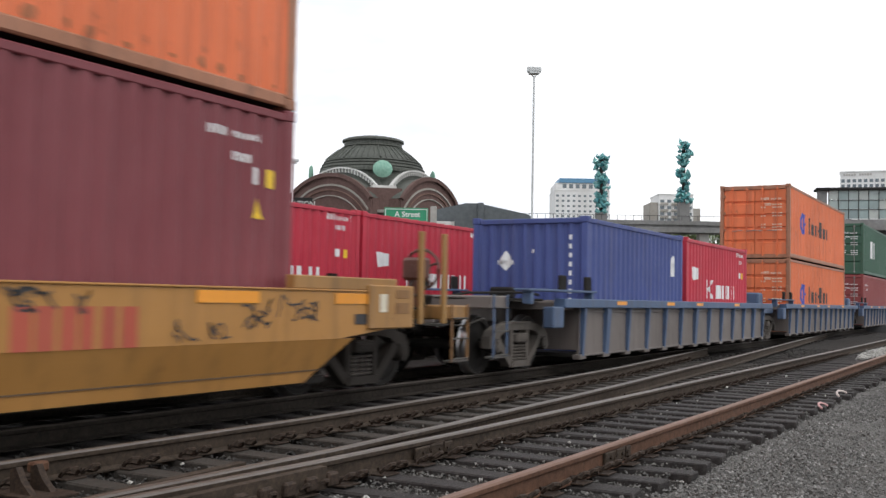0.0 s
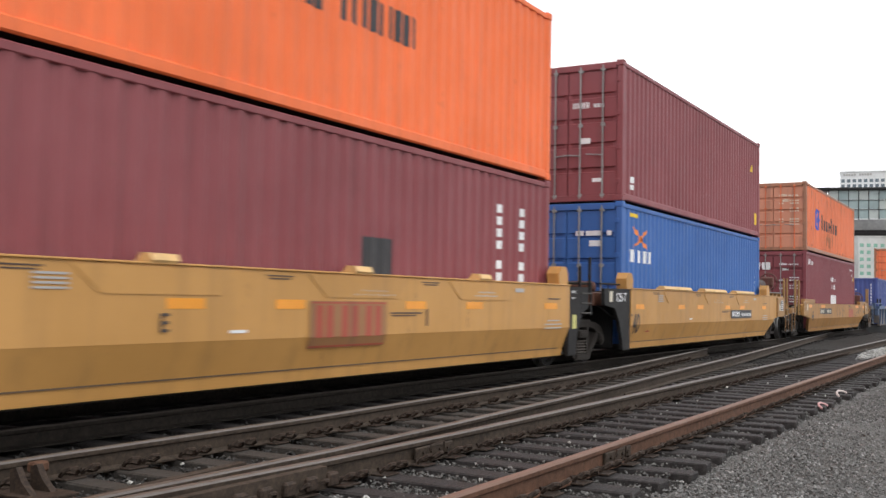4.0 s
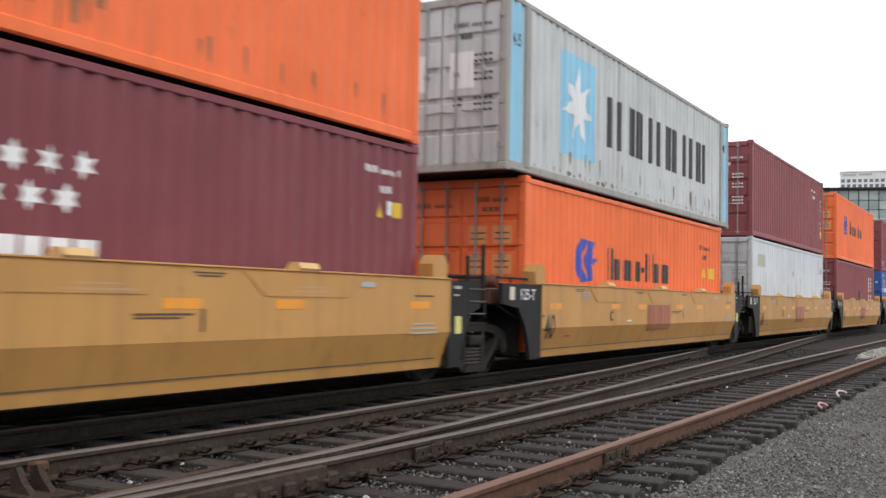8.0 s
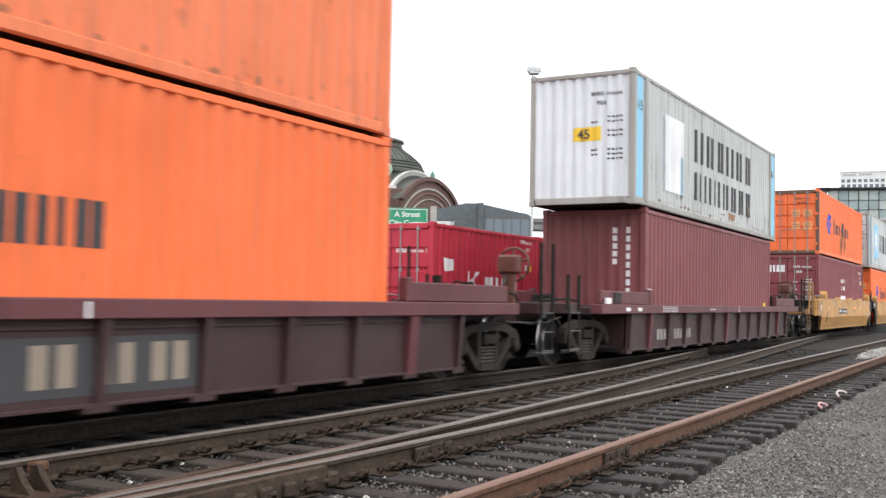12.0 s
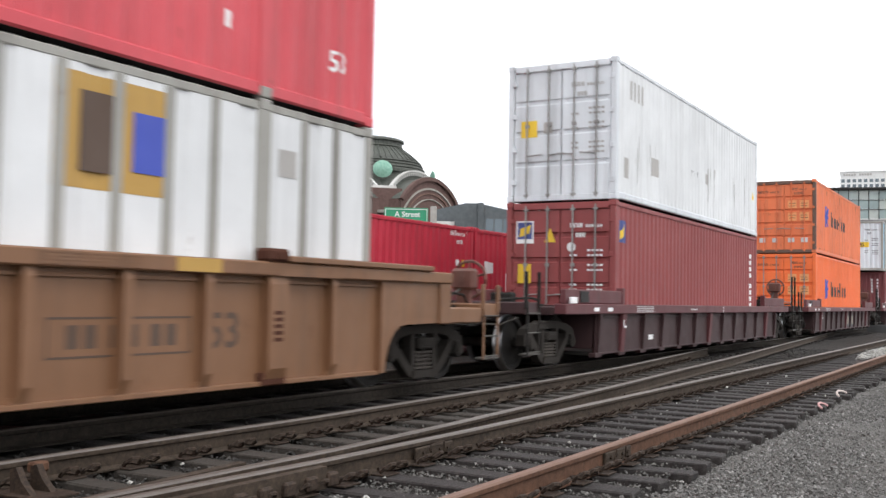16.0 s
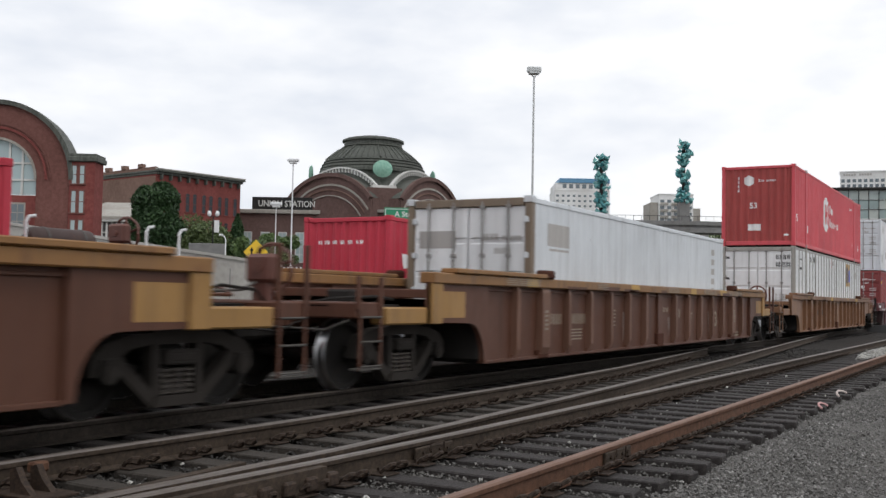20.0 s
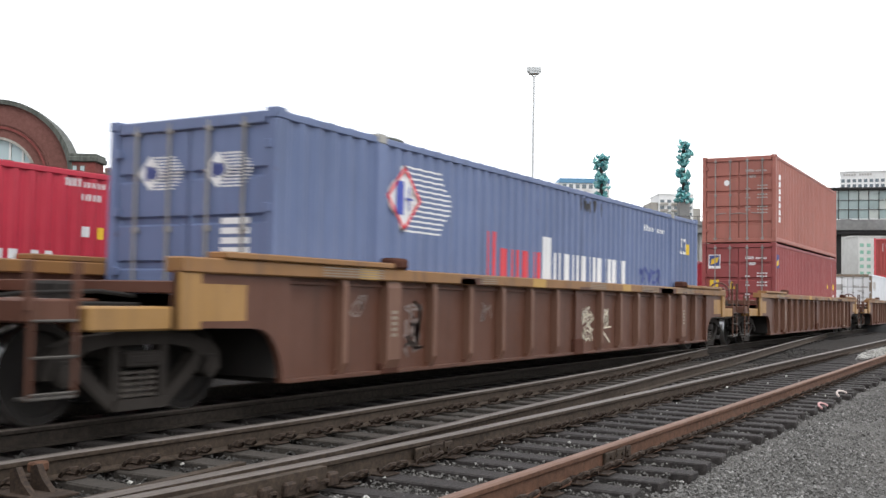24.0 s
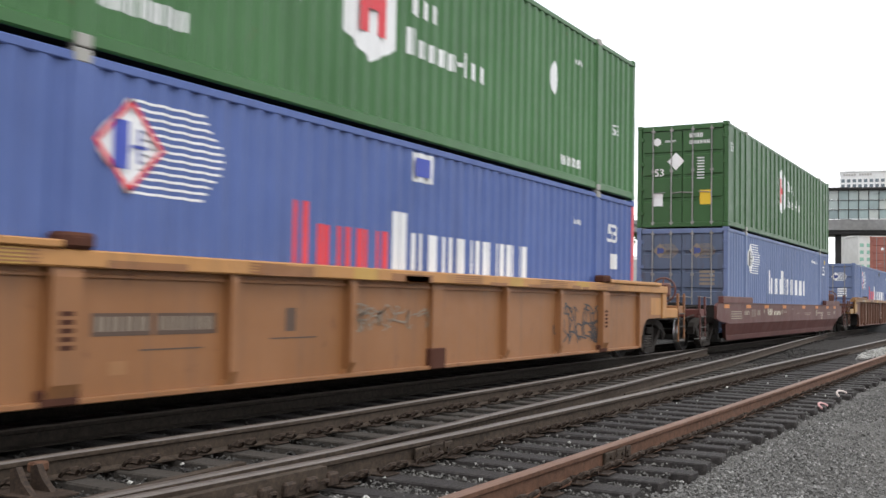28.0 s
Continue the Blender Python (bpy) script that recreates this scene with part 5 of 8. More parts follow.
def tie_data(length, seed, wood):
    g = random.Random(seed)
    m = Mesh().box(-0.115, 0.115, 0, length, -0.17, 0.0, 0.012)
    m.v = [(x + g.uniform(-0.006, 0.006), y + g.uniform(-0.012, 0.012), z + g.uniform(-0.004, 0.002)) for x, y, z in m.v]
    return m.data("tie", wood)


RAIL_CLIP, TIE_PLATE = clip_data(), plate_data()


def curve_y(x, knots):
    """A smooth line through (x, y) knots."""
    return float(np.interp(x, [k[0] for k in knots], [k[1] for k in knots]))


def put(name, data, parent, x, y, z=0.0, turn=0.0, flip=False):
    o = part(name, data, None, parent)
    o.location = (x, y, z)
    o.rotation_euler = (0, 0, radians(turn) + (math.pi if flip else 0))
    return o


def lay_ties(track, x0, x1, step, y_of, length, seed, plates=(), clips=(), wood=TIE):
    g = random.Random(seed)
    kinds = [tie_data(length, seed * 10 + i, wood) for i in range(5)]
    x = x0
    while x < x1:
        xx = x + g.uniform(-0.03, 0.03)
        put("tie", g.choice(kinds), track, xx, y_of(x) + g.uniform(-0.06, 0.06), g.uniform(-0.012, 0.0), g.uniform(-1.3, 1.3))
        if x < 27:
            for line in plates:
                put("tie_plate", TIE_PLATE, track, xx, line(x))
        for line in clips:
            if 3.5 < x < 30:
                put("rail_clip", RAIL_CLIP, track, xx, line(x) - 0.065, 0, g.uniform(-10, 10))
                if x < 11:
                    put("rail_clip", RAIL_CLIP, track, xx + 0.17, line(x) - 0.07, 0, g.uniform(-15, 15))
        x += step


Y1, Y2 = 3.0, 4.37
yard = thing("track", "rusty siding track on dark wooden ties in grey ballast", "railway track", kind="structure")
rail(yard, [(-12, Y1), (160, Y1)], RAILRED, DULLTOP, "rust-red unused rail")
rail(yard, [(-12, Y2 + 0.38), (2, Y2 + 0.22), (4.1, Y2 + 0.15), (6, Y2 + 0.05), (8, Y2 + 0.01), (160, Y2)], RAILSIDE, RAILTOP)
lay_ties(yard, -2.0, 45, 0.535, lambda x: 2.40, 2.62, 3, (lambda x: Y1, lambda x: Y2), (lambda x: Y1, lambda x: Y2))
for x, y in ((8.1, Y1), (7.4, Y2)):
    part("joint_bar", Mesh().box(x - 0.3, x + 0.3, y - 0.045, y - 0.015, 0.04, 0.13, 0.008), RAILSIDE, yard)
    for k in (-0.2, -0.07, 0.07, 0.2):
        part("bolt", Mesh().tube((x + k, y - 0.06, 0.085), (x + k, y - 0.03, 0.085), 0.016, 6), CLIP, yard)
    part("bond_wire", Mesh().path([(x - 0.14, y - 0.05, 0.03), (x - 0.12, y - 0.07, 0.14), (x + 0.10, y - 0.07, 0.15), (x + 0.14, y - 0.05, 0.05)], 0.006, 5), CLIP, yard)

R3 = [(-12, 4.2), (0, 4.58), (4.2, 4.67), (6.4, 4.66), (8.4, 4.74), (9.8, 4.82), (11.5, 4.91), (13.9, 5.06), (17.9, 5.36), (22.8, 5.68), (33.9, 6.55), (46, 7.45)]
R4 = [(-12, 5.7), (0, 6.05), (5, 6.13), (8, 6.07), (10, 6.12), (12.4, 6.15), (14.6, 6.23), (17.7, 6.43), (20, 6.66), (26.6, 7.3)]
cross = thing("track", "crossover track with worn bright rails on switch ties", "railway track", kind="structure")
rail(cross, R3, RAILSIDE, RAILTOP)
rail(cross, R4, RAILSIDE, RAILTOP)
lay_ties(cross, -2.2, 24, 0.56, lambda x: 5.05 if x < 14 else 5.05 + (x - 14) * 0.02, 1.72, 5, (lambda x: curve_y(x, R4),), (lambda x: curve_y(x, R4),), DUSTTIE)
# the frog where the two lines meet, with its wing rails and heel blocks
frog = Mesh()
for x0, x1, y0, y1 in ((2.2, 5.75, 4.30, 4.27), (2.6, 5.55, 4.55, 4.83)):
    frog.prism([(x0, y0 - 0.035), (x1, y1 - 0.035), (x1, y1 + 0.035), (x0, y0 + 0.035)], 2, 0.02, 0.176)
part("frog", frog, (RAILSIDE,), cross, "worn steel frog with wing rails")
for i in range(7):
    part("frog_block", Mesh().box(4.3 + i * 0.24, 4.42 + i * 0.24, 4.20, 4.27, 0.03, 0.13, 0.015), CLIP, cross)
part("joint_bar", Mesh().box(14.1, 14.75, 6.33, 6.36, 0.04, 0.14, 0.008), RAILSIDE, cross)
part("joint_bar", Mesh().box(13.0, 13.6, 4.66, 4.69, 0.04, 0.14, 0.008), RAILSIDE, cross)
part("rail_brace", Mesh().prism([(5.62, 0.0), (5.85, 0.0), (5.86, 0.17), (5.80, 0.19), (5.74, 0.10)], 0, 4.42, 4.47).prism([(5.62, 0.0), (5.85, 0.0), (5.86, 0.17), (5.80, 0.19), (5.74, 0.10)], 0, 4.58, 4.63).box(4.36, 4.70, 5.50, 5.95, 0.0, 0.02, 0.004), CLIP, cross, "rusty cast rail brace")
part("brace_lug", Mesh().box(4.70, 4.84, 5.98, 6.06, 0.09, 0.165, 0.015), RAILRED, cross)

TRACK_Y = 8.28
main = thing("track", "main line track with dark dull rails under the train", "railway track", kind="structure")
for s in (-1, 1):
    rail(main, [(-330, TRACK_Y + s * 0.7525), (400, TRACK_Y + s * 0.7525)], DARKSIDE, DARKTOP)
lay_ties(main, -4, 64, 0.55, lambda x: 6.99, 2.58, 8)
FAR_Y = 13.52
far_track = thing("track", "second main line track with worn steel rails", "railway track", kind="structure")
for s in (-1, 1):
    rail(far_track, [(-160, FAR_Y + s * 0.7525), (400, FAR_Y + s * 0.7525)], RAILSIDE, RAILTOP)
lay_ties(far_track, 4, 40, 0.6, lambda x: FAR_Y - 1.3, 2.6, 9)
THIRD_Y = 18.6
third_track = thing("track", "third track beside the road with worn steel rails", "railway track", kind="structure")
for s in (-1, 1):
    rail(third_track, [(-200, THIRD_Y + s * 0.7525), (400, THIRD_Y + s * 0.7525)], RAILSIDE, RAILTOP)
lay_ties(third_track, 4, 30, 0.6, lambda x: THIRD_Y - 1.3, 2.6, 10)

g0 = np.random.default_rng(4)


def spots(n, x0, x1, y0, y1, z, fade=1.6):
    x = x0 + (x1 - x0) * g0.uniform(0, 1, n) ** fade
    y = g0.uniform(y0, y1, n)
    return np.stack([x, y, np.full(n, z) + g0.normal(0, 0.012, n)], 1)


near = spots(90000, 4.6, 34, -0.3, 2.52, -0.03, 2.0)
near = near[near[:, 1] > near[:, 0] * 0.085 - 0.15]
near[:, 2] -= 0.07 * np.clip((near[:, 1] - 1.95) / 0.4, 0, 1)
scatter("shoulder_gravel", "loose grey crushed stone beside the siding ties", near, 0.0128, STONE, 11)
mid = spots(38000, 3.6, 34, 2.45, 5.1, -0.05, 1.9)
scatter("track_gravel", "small grey stones between the siding ties", mid, 0.0145, MIDSTONE, 12)
mid2 = spots(16000, 2.5, 34, 5.0, 7.4, -0.055, 1.8)
scatter("track_gravel", "dark stones between the crossover ties, toned for the train's shade", mid2, 0.02, DARKSTONE, 13)
pale = spots(2200, 27, 41, 3.2, 4.3, -0.02, 1.0)
pale = pale[(np.abs(pale[:, 1] - 3.75) < 0.45 * (1 - ((pale[:, 0] - 34.5) / 7.0) ** 2))]
scatter("spilled_gravel", "pale spilled gravel heaped between the siding rails", pale, 0.036, PALESTONE, 14)
bits = spots(60, 5.0, 20, 2.6, 6.0, 0.005)
scatter("litter", "small white scraps of litter on the ties", bits, 0.018, PALESTONE, 15)
for i, (x, y) in enumerate(((14.2, 2.32), (16.4, 2.42))):
    hm = Mesh().path([(x + 0.22 * math.cos(a) * (1.6 if i else 1), y + 0.12 * math.sin(a) * 0.6, 0.015 + 0.05 * math.sin(a)) for a in [k * math.pi / 9 for k in range(10)]], 0.015, 6)
    thing("hose_scrap", "faded pink scrap of hose on the tie ends", "debris", data=hm.data("hose_scrap", paint("faded_pink_plastic_" + "ab"[i], (0.62, 0.34, 0.33) if i == 0 else (0.6, 0.5, 0.46), grime=0.2)))


# ---- the passing freight train ----
Z0 = 0.18
FLOOR = 0.335
SPEED = 10.645
RIDERS = []


def ride(ob, x, z=0.0, line=TRACK_Y, speed=SPEED):
    RIDERS.append((ob, x, Z0 + z, line, speed))
    return ob


def chevron_marks(x=-4.2, z=1.18, s=0.86, word=(1.42, 5.45), wide=1.75):
    """A blue double chevron and dark bars for the carrier's name."""
    left = [(0.19, 1.0), (0.42, 0.96), (0.28, 0.62), (0.30, 0.5), (0.28, 0.38), (0.42, 0.04), (0.19, 0.0), (0.0, 0.5)]
    right = [(0.47, 0.96), (0.72, 0.93), (0.60, 0.57), (0.78, 0.57), (0.68, 0.43), (0.55, 0.43), (0.66, 0.07), (0.46, 0.04), (0.33, 0.40), (0.33, 0.60)]
    q = [[(x - 0.28 + a * s * wide, z + b * s * 1.02) for a, b in shape] for shape in (left, right)]
    return [(MARKBLUE, q), (MARKDARK, span("Xxxxx-Xlxxx", x + word[0], x + word[1], z + 0.10, 0.62, 0.16))]


def star_marks(x, z):
    """Rows of white stars over white blocks."""
    st = [star(x + 0.36 * i, z + 1.02, 0.135) for i in range(4)] + [star(x + 0.36 * i + 0.18, z + 0.71, 0.135) for i in range(3)]
    return [(MARKWHITE, st + [rect(x + a, x + b, z, z + 0.37) for a, b in ((-0.1, 0.14), (0.2, 0.42), (0.48, 0.66), (0.72, 0.95), (1.0, 1.24))])]


def block_doors(H):
    return [(MARKWHITE, [rect(-0.95, -0.62, H - 0.72, H - 0.44), rect(-0.56, -0.48, H - 0.72, H - 0.44), rect(-0.42, -0.1, H - 0.72, H - 0.44)])] + door_marks(H)


def warn(x, z, stacked=False):
    a, b = (0.22, 0.34) if stacked else (0.42, 0.02)
    c = 0.0 if stacked else 0.25
    return [(MARKYELLOW, [[(x, z), (x + 0.2, z), (x + 0.1, z + 0.22)], rect(x + a, x + a + 0.16, z + b, z + b + 0.2)]), (MARKWHITE, [rect(x + c, x + c + 0.11, z + b + 0.02, z + b + 0.2)])]


def shield_marks(x, z=0.85, ink=MARKWHITE, inner=MARKRED):
    """A tall white shield with two blocks, and two rows of white bars."""
    shield = [(x, z + 0.28), (x + 0.58, z), (x + 1.16, z + 0.28), (x + 1.16, z + 1.25), (x + 0.58, z + 1.5), (x, z + 1.25)]
    return [(ink, [shield] + span("Xxx", x + 1.5, x + 2.2, z + 0.85, 0.36) + span("Xxxxx-lxx", x + 1.42, x + 3.6, z + 0.30, 0.36))], [(inner, [rect(x + 0.30, x + 0.48, z + 0.35, z + 1.15), rect(x + 0.68, x + 0.86, z + 0.35, z + 1.15), rect(x + 0.48, x + 0.68, z + 0.66, z + 0.86)])]


def diamond_marks(red):
    """A white diamond with speed lines and a row of capital bars."""
    dz, dx = 2.14, -5.33
    dia = [(dx - 0.42, dz), (dx, dz - 0.44), (dx + 0.42, dz), (dx, dz + 0.44)]
    lines = [rect(dx + 0.05, dx + 0.95 + 0.28 * math.sin(math.pi * i / 12), dz - 0.43 + i * 0.07, dz - 0.405 + i * 0.07) for i in range(13)]
    first = span("Xxxxx", -2.97, -1.05, 1.14, 0.74)
    second = span("Xxxxxxxxxx", -0.9, 3.05, 1.14, 0.78)
    out = [(MARKRED if red else MARKWHITE, first), (MARKWHITE, [dia] + lines + second)]
    return out, [(MARKDARK if not red else MARKBLUE, [rect(dx - 0.2, dx - 0.02, dz - 0.22, dz + 0.22), rect(dx + 0.02, dx + 0.2, dz - 0.02, dz + 0.01), rect(dx + 0.09, dx + 0.12, dz - 0.16, dz + 0.16)]), (MARKRED if red else MARKWHITE, [[(dx - 0.42, dz), (dx - 0.36, dz), (dx + 0.03, dz + 0.40), (dx, dz + 0.44)], [(dx - 0.42, dz), (dx, dz - 0.44), (dx + 0.03, dz - 0.40), (dx - 0.36, dz)], [(dx + 0.36, dz), (dx + 0.42, dz), (dx, dz + 0.44), (dx - 0.03, dz + 0.40)], [(dx + 0.36, dz), (dx - 0.03, dz - 0.40), (dx, dz - 0.44), (dx + 0.42, dz)]])]


def diamond_doors(ink=None):
    out, dark = [], []
    for u in (-0.62, 0.42):
        out += [[(u - 0.2, 2.25), (u, 2.04), (u + 0.2, 2.25), (u, 2.46)]] + [rect(u + 0.05, u + 0.36 + 0.16 * math.sin(math.pi * (i + 0.5) / 11), 2.05 + i * 0.037, 2.066 + i * 0.037) for i in range(11)]
    for u in (-0.62, 0.42):
        dark += [rect(u - 0.08, u - 0.01, 2.16, 2.34), star(u + 0.04, 2.25, 0.08, 8, 0.92)]
    return [(ink or MARKWHITE, out + [rect(0.5, 0.92, 1.3 + i * 0.11, 1.37 + i * 0.11) for i in range(4)]), (DBLUE, dark)]


L40, L45, L53, L20, HC, STD = 12.192, 13.716, 16.154, 6.058, 2.896, 2.591
GAP = 0.012


def load(c, bottom=None, top=None, floor=FLOOR):
    """Puts containers on the car whose middle is at c."""
    z = floor
    if bottom:
        for ob, dx, H in bottom:
            ride(ob, c + dx, z)
        z += bottom[0][2] + GAP
    if top:
        ride(top, c, z)


# the blue-grey articulated car that leads
A_MARKS = [(REFLECT, [rect(x, x + 0.55, 1.12, 1.19) for x in (-5.6, -2.5, -0.2, 3.4)])]
for i, c in enumerate((24.0, 42.3, 60.6)):
    car = sill_car(("dusty blue and grey well car carrying two short containers", "dusty blue and grey well car carrying two stacked orange containers", "dusty blue and grey well car carrying green over red containers")[i], SILLBLUE, WEBGREY, 1.06, 1.22, 7.2, 8.1,
                   9.05 if i == 0 else 9.15, 9.2 if i == 2 else 0, 10.7 if i == 0 else 0, 0, sill_marks=A_MARKS, box=False, group="units of the articulated blue car", rails=SILLBLUE, posts=False, rib_mat=SILLBLUE)
    ride(car, c)
    for o in [k for q in car.children if q.name.startswith("truck") for k in q.children if k.name.startswith(("side_frame", "spring"))]:
        o.material_slots[0].link = "OBJECT"
        o.material_slots[0].material = TAUPE
    for sy in (-1, 1):
        walkway = part("walkway", Mesh().box(-9.5, -6.6, *sorted((sy * 1.48, sy * 1.2)), 1.33, 1.37, 0.008).box(-9.4, -9.3, *sorted((sy * 1.46, sy * 1.3)), 1.12, 1.33, 0.006).box(-6.8, -6.7, *sorted((sy * 1.46, sy * 1.3)), 1.21, 1.33, 0.006), SILLBLUE, car)
        for x in (-8.0, -6.85):
            part("corner_guide", Mesh().box(x - 0.14, x + 0.14, *sorted((sy * 1.42, sy * 1.36)), 1.36, 1.62, 0.02), GUNK, walkway)
        part("end_box", Mesh().box(-8.6, -8.15, *sorted((sy * 1.5, sy * 1.3)), 0.72, 1.08, 0.02), SILLBLUE, car)
    part("end_platform", Mesh().box(7.9, 9.6, -1.2, 1.2, 0.9, 1.12, 0.02).box(7.95, 8.6, -1.1, -0.3, 1.12, 1.55, 0.05), SILLBLUE, car)
b20 = container("short dark blue container with a white diamond on its end", L20, STD, DBLUE, doors=1, side=[(MARKWHITE, [rect(2.2, 2.45, 1.6, 1.9), [(2.2, 1.95), (2.32, 1.8), (2.45, 1.95), (2.32, 2.1)]])],
                rear=[(MARKWHITE, [[(-0.66, 1.72), (-0.5, 1.56), (-0.34, 1.72), (-0.42, 1.86), (-0.5, 1.95), (-0.58, 1.82)], rect(-0.68, -0.32, 1.68, 1.76), rect(0.05, 0.12, 1.9, 1.97)]), (MARKWHITE, [rect(0.84, 0.9, 2.15 - i * 0.17, 2.24 - i * 0.17) for i in range(11)])])


def crimson_box(label, L=L20, doors=1, group="crimson containers of the far train", H=STD):
    h = L / 2
    flag = [[(-h + 0.66, 1.56), (-h + 1.08, 1.6), (-h + 1.1, 1.86), (-h + 0.6, 1.9)]]
    word = [rect(-h + 1.8, -h + 1.95, 1.12, 1.6), [(-h + 1.97, 1.36), (-h + 2.3, 1.6), (-h + 2.46, 1.6), (-h + 2.12, 1.34)], [(-h + 1.97, 1.36), (-h + 2.1, 1.40), (-h + 2.5, 1.12), (-h + 2.3, 1.12)]] + span("XlXX", -h + 2.8, -h + 4.7, 1.12, 0.36)
    return container(label, L, H, CRIMSON, doors=doors, group=group, plain=True, side=[(MARKWHITE, flag + word)] + [(MARKWHITE, span("XXXX xxxxxx l", h - 1.2, h - 0.35, H - 0.27, 0.12) + span("XXXX", h - 0.9, h - 0.5, H - 0.47, 0.1) + [rect(h - 0.85, h - 0.72, 1.72, 1.88)]), (MARKYELLOW, [rect(h - 0.55, h - 0.45, 1.70, 1.88)])],
                     rear=[(MARKWHITE, bars("x xx xx xx xx x x", -0.78, 2.1, 0.13, 0.6, 0.12))] if doors > 0 else [(MARKWHITE, bars("XXXX xxxxxx l", 0.15, 2.0, 0.1, 0.6, 0.2) + [star(-0.62, 1.9, 0.11, 8, 0.95)] + bars("X xxx", -0.9, 1.5, 0.1) + [rect(0.25, 0.7, 0.75, 0.9)])])


crimson20 = crimson_box("short crimson container with a white flag and bars", group="containers of the train")
load(24.0, [(b20, -3.42, STD), (crimson20, 2.95, STD)], floor=0.19)
hl1 = container("worn orange container with a blue chevron mark", L40, STD, OLDORANGE, frame_mat=RUSTFRAME, side=chevron_marks(-3.9, 0.95, 0.8), rear=door_marks(STD, CREAM))
hl2 = container("worn orange container with a blue chevron mark", L40, STD, OLDORANGE, frame_mat=RUSTFRAME, side=chevron_marks(-3.9, 0.95, 0.8), rear=door_marks(STD, CREAM))
load(42.3, [(hl1, 0, STD)], hl2, 0.22)
rd = container("dull red container under a green one", L40, STD, BRICKRED, side=code_marks(-5.2, 2.0), rear=door_marks(STD))
gr = container("dark green container stacked on a red one", L40, STD, DGREEN, side=[(MARKWHITE, bars("XlX", -3.4, 0.9, 0.9))], rear=door_marks(STD))
load(60.6, [(rd, 0, STD)], gr, 0.22)

# the single yellow car
tape = [(REFLECT, [rect(x, x + 0.9, 1.1, 1.22) for x in (-7.4, -4.6, 4.4, 6.6)])]
yb = plate_car("yellow plate-sided well car with rust-red bars and scrawled paint", 8.3, 6.7, 1.24, 0.70, 0.22, AGEDYELLOW, 7.75, 9.9,
               [(MARKDARK, narrow(letters("40", -6.5, 0.62, 0.36), -6.5, 0.8) + [rect(-4.8, -2.18, 0.86, 1.08)]), (CREAM, span("XXXX", -4.7, -3.92, 0.9, 0.13) + span("xxxxxx", -3.2, -2.26, 0.9, 0.19)), (MARKRUST, [rect(2.39, 2.58, 0.70, 1.06), rect(2.62, 2.80, 0.70, 1.06), rect(2.86, 3.02, 0.70, 1.06), rect(3.06, 3.2, 0.70, 1.06), rect(3.28, 3.44, 0.70, 1.06), rect(3.5, 3.68, 0.70, 1.06)]), (MARKDARK, scrawl(2.3, 3.4, 1.0, 1.22, 6, 5, 0.022) + scrawl(5.0, 5.5, 0.8, 1.18, 4, 8, 0.022) + scrawl(5.55, 6.3, 0.9, 1.2, 5, 11, 0.02) + scrawl(4.1, 5.0, 0.72, 0.95, 5, 14, 0.018) + scrawl(-1.6, 1.2, 0.74, 1.2, 8, 15, 0.02)), (MARKDARK, [rect(7.0, 7.3, 0.86, 0.98)]), (CREAM, [rect(-7.75, -7.45, 0.92, 1.16)])] + tape, (7.9, 5.88, 0.17, DIRTYELLOW))
ride(yb, 2.68)
z1 = container("plum-red container with white stars under an orange one", L40, HC, PLUM, side=star_marks(-0.5, 0.93) + code_marks(4.75, 2.48, 0.09) + warn(5.42, 1.66, True) + [(MARKWHITE, bars("XXX xxx", -5.5, 2.4, 0.2, 0.5, 0.15))], rear=block_doors(HC))
h1 = container("rust-stained orange container stacked on a plum one", L40, STD, OLDORANGE, frame_mat=RUSTFRAME, door_mat=FADEDORANGE, side=chevron_marks(-3.98, 0.88, 0.86, (1.22, 5.1)) + [(RUSTSTAIN, drips(-2.0, 0.6, 0.2, 1.0, 10, 61, 0.12) + drips(-5.8, 5.8, 1.9, 2.45, 26, 62, 0.05) + blots(-5.9, 5.9, 0.2, 30, 63, 0.06))], rear=door_marks(STD, CREAM))
load(2.68 + 0.07, [(z1, 0, HC)], h1)

# the five-unit yellow car
UNIT_X = (-17.47, -33.13, -48.8, -64.3, -79.86)
plate = [(MARKDARK, [rect(1.95, 4.2, 0.80, 1.02)]), (MARKWHITE, span("XXXX xxxxxx", 2.05, 4.1, 0.85, 0.13))]
def square(letter):
    return [(BOXTAN, [rect(-0.62, 0.9, 0.60, 1.13)]), (MARKRUST, span("XXX", -0.52, 0.78, 0.72, 0.36) + [rect(-0.6, 0.88, 0.61, 0.63), rect(-0.6, 0.88, 1.1, 1.12)]), (MARKDARK, letters(letter, -2.84, 0.83, 0.17))]


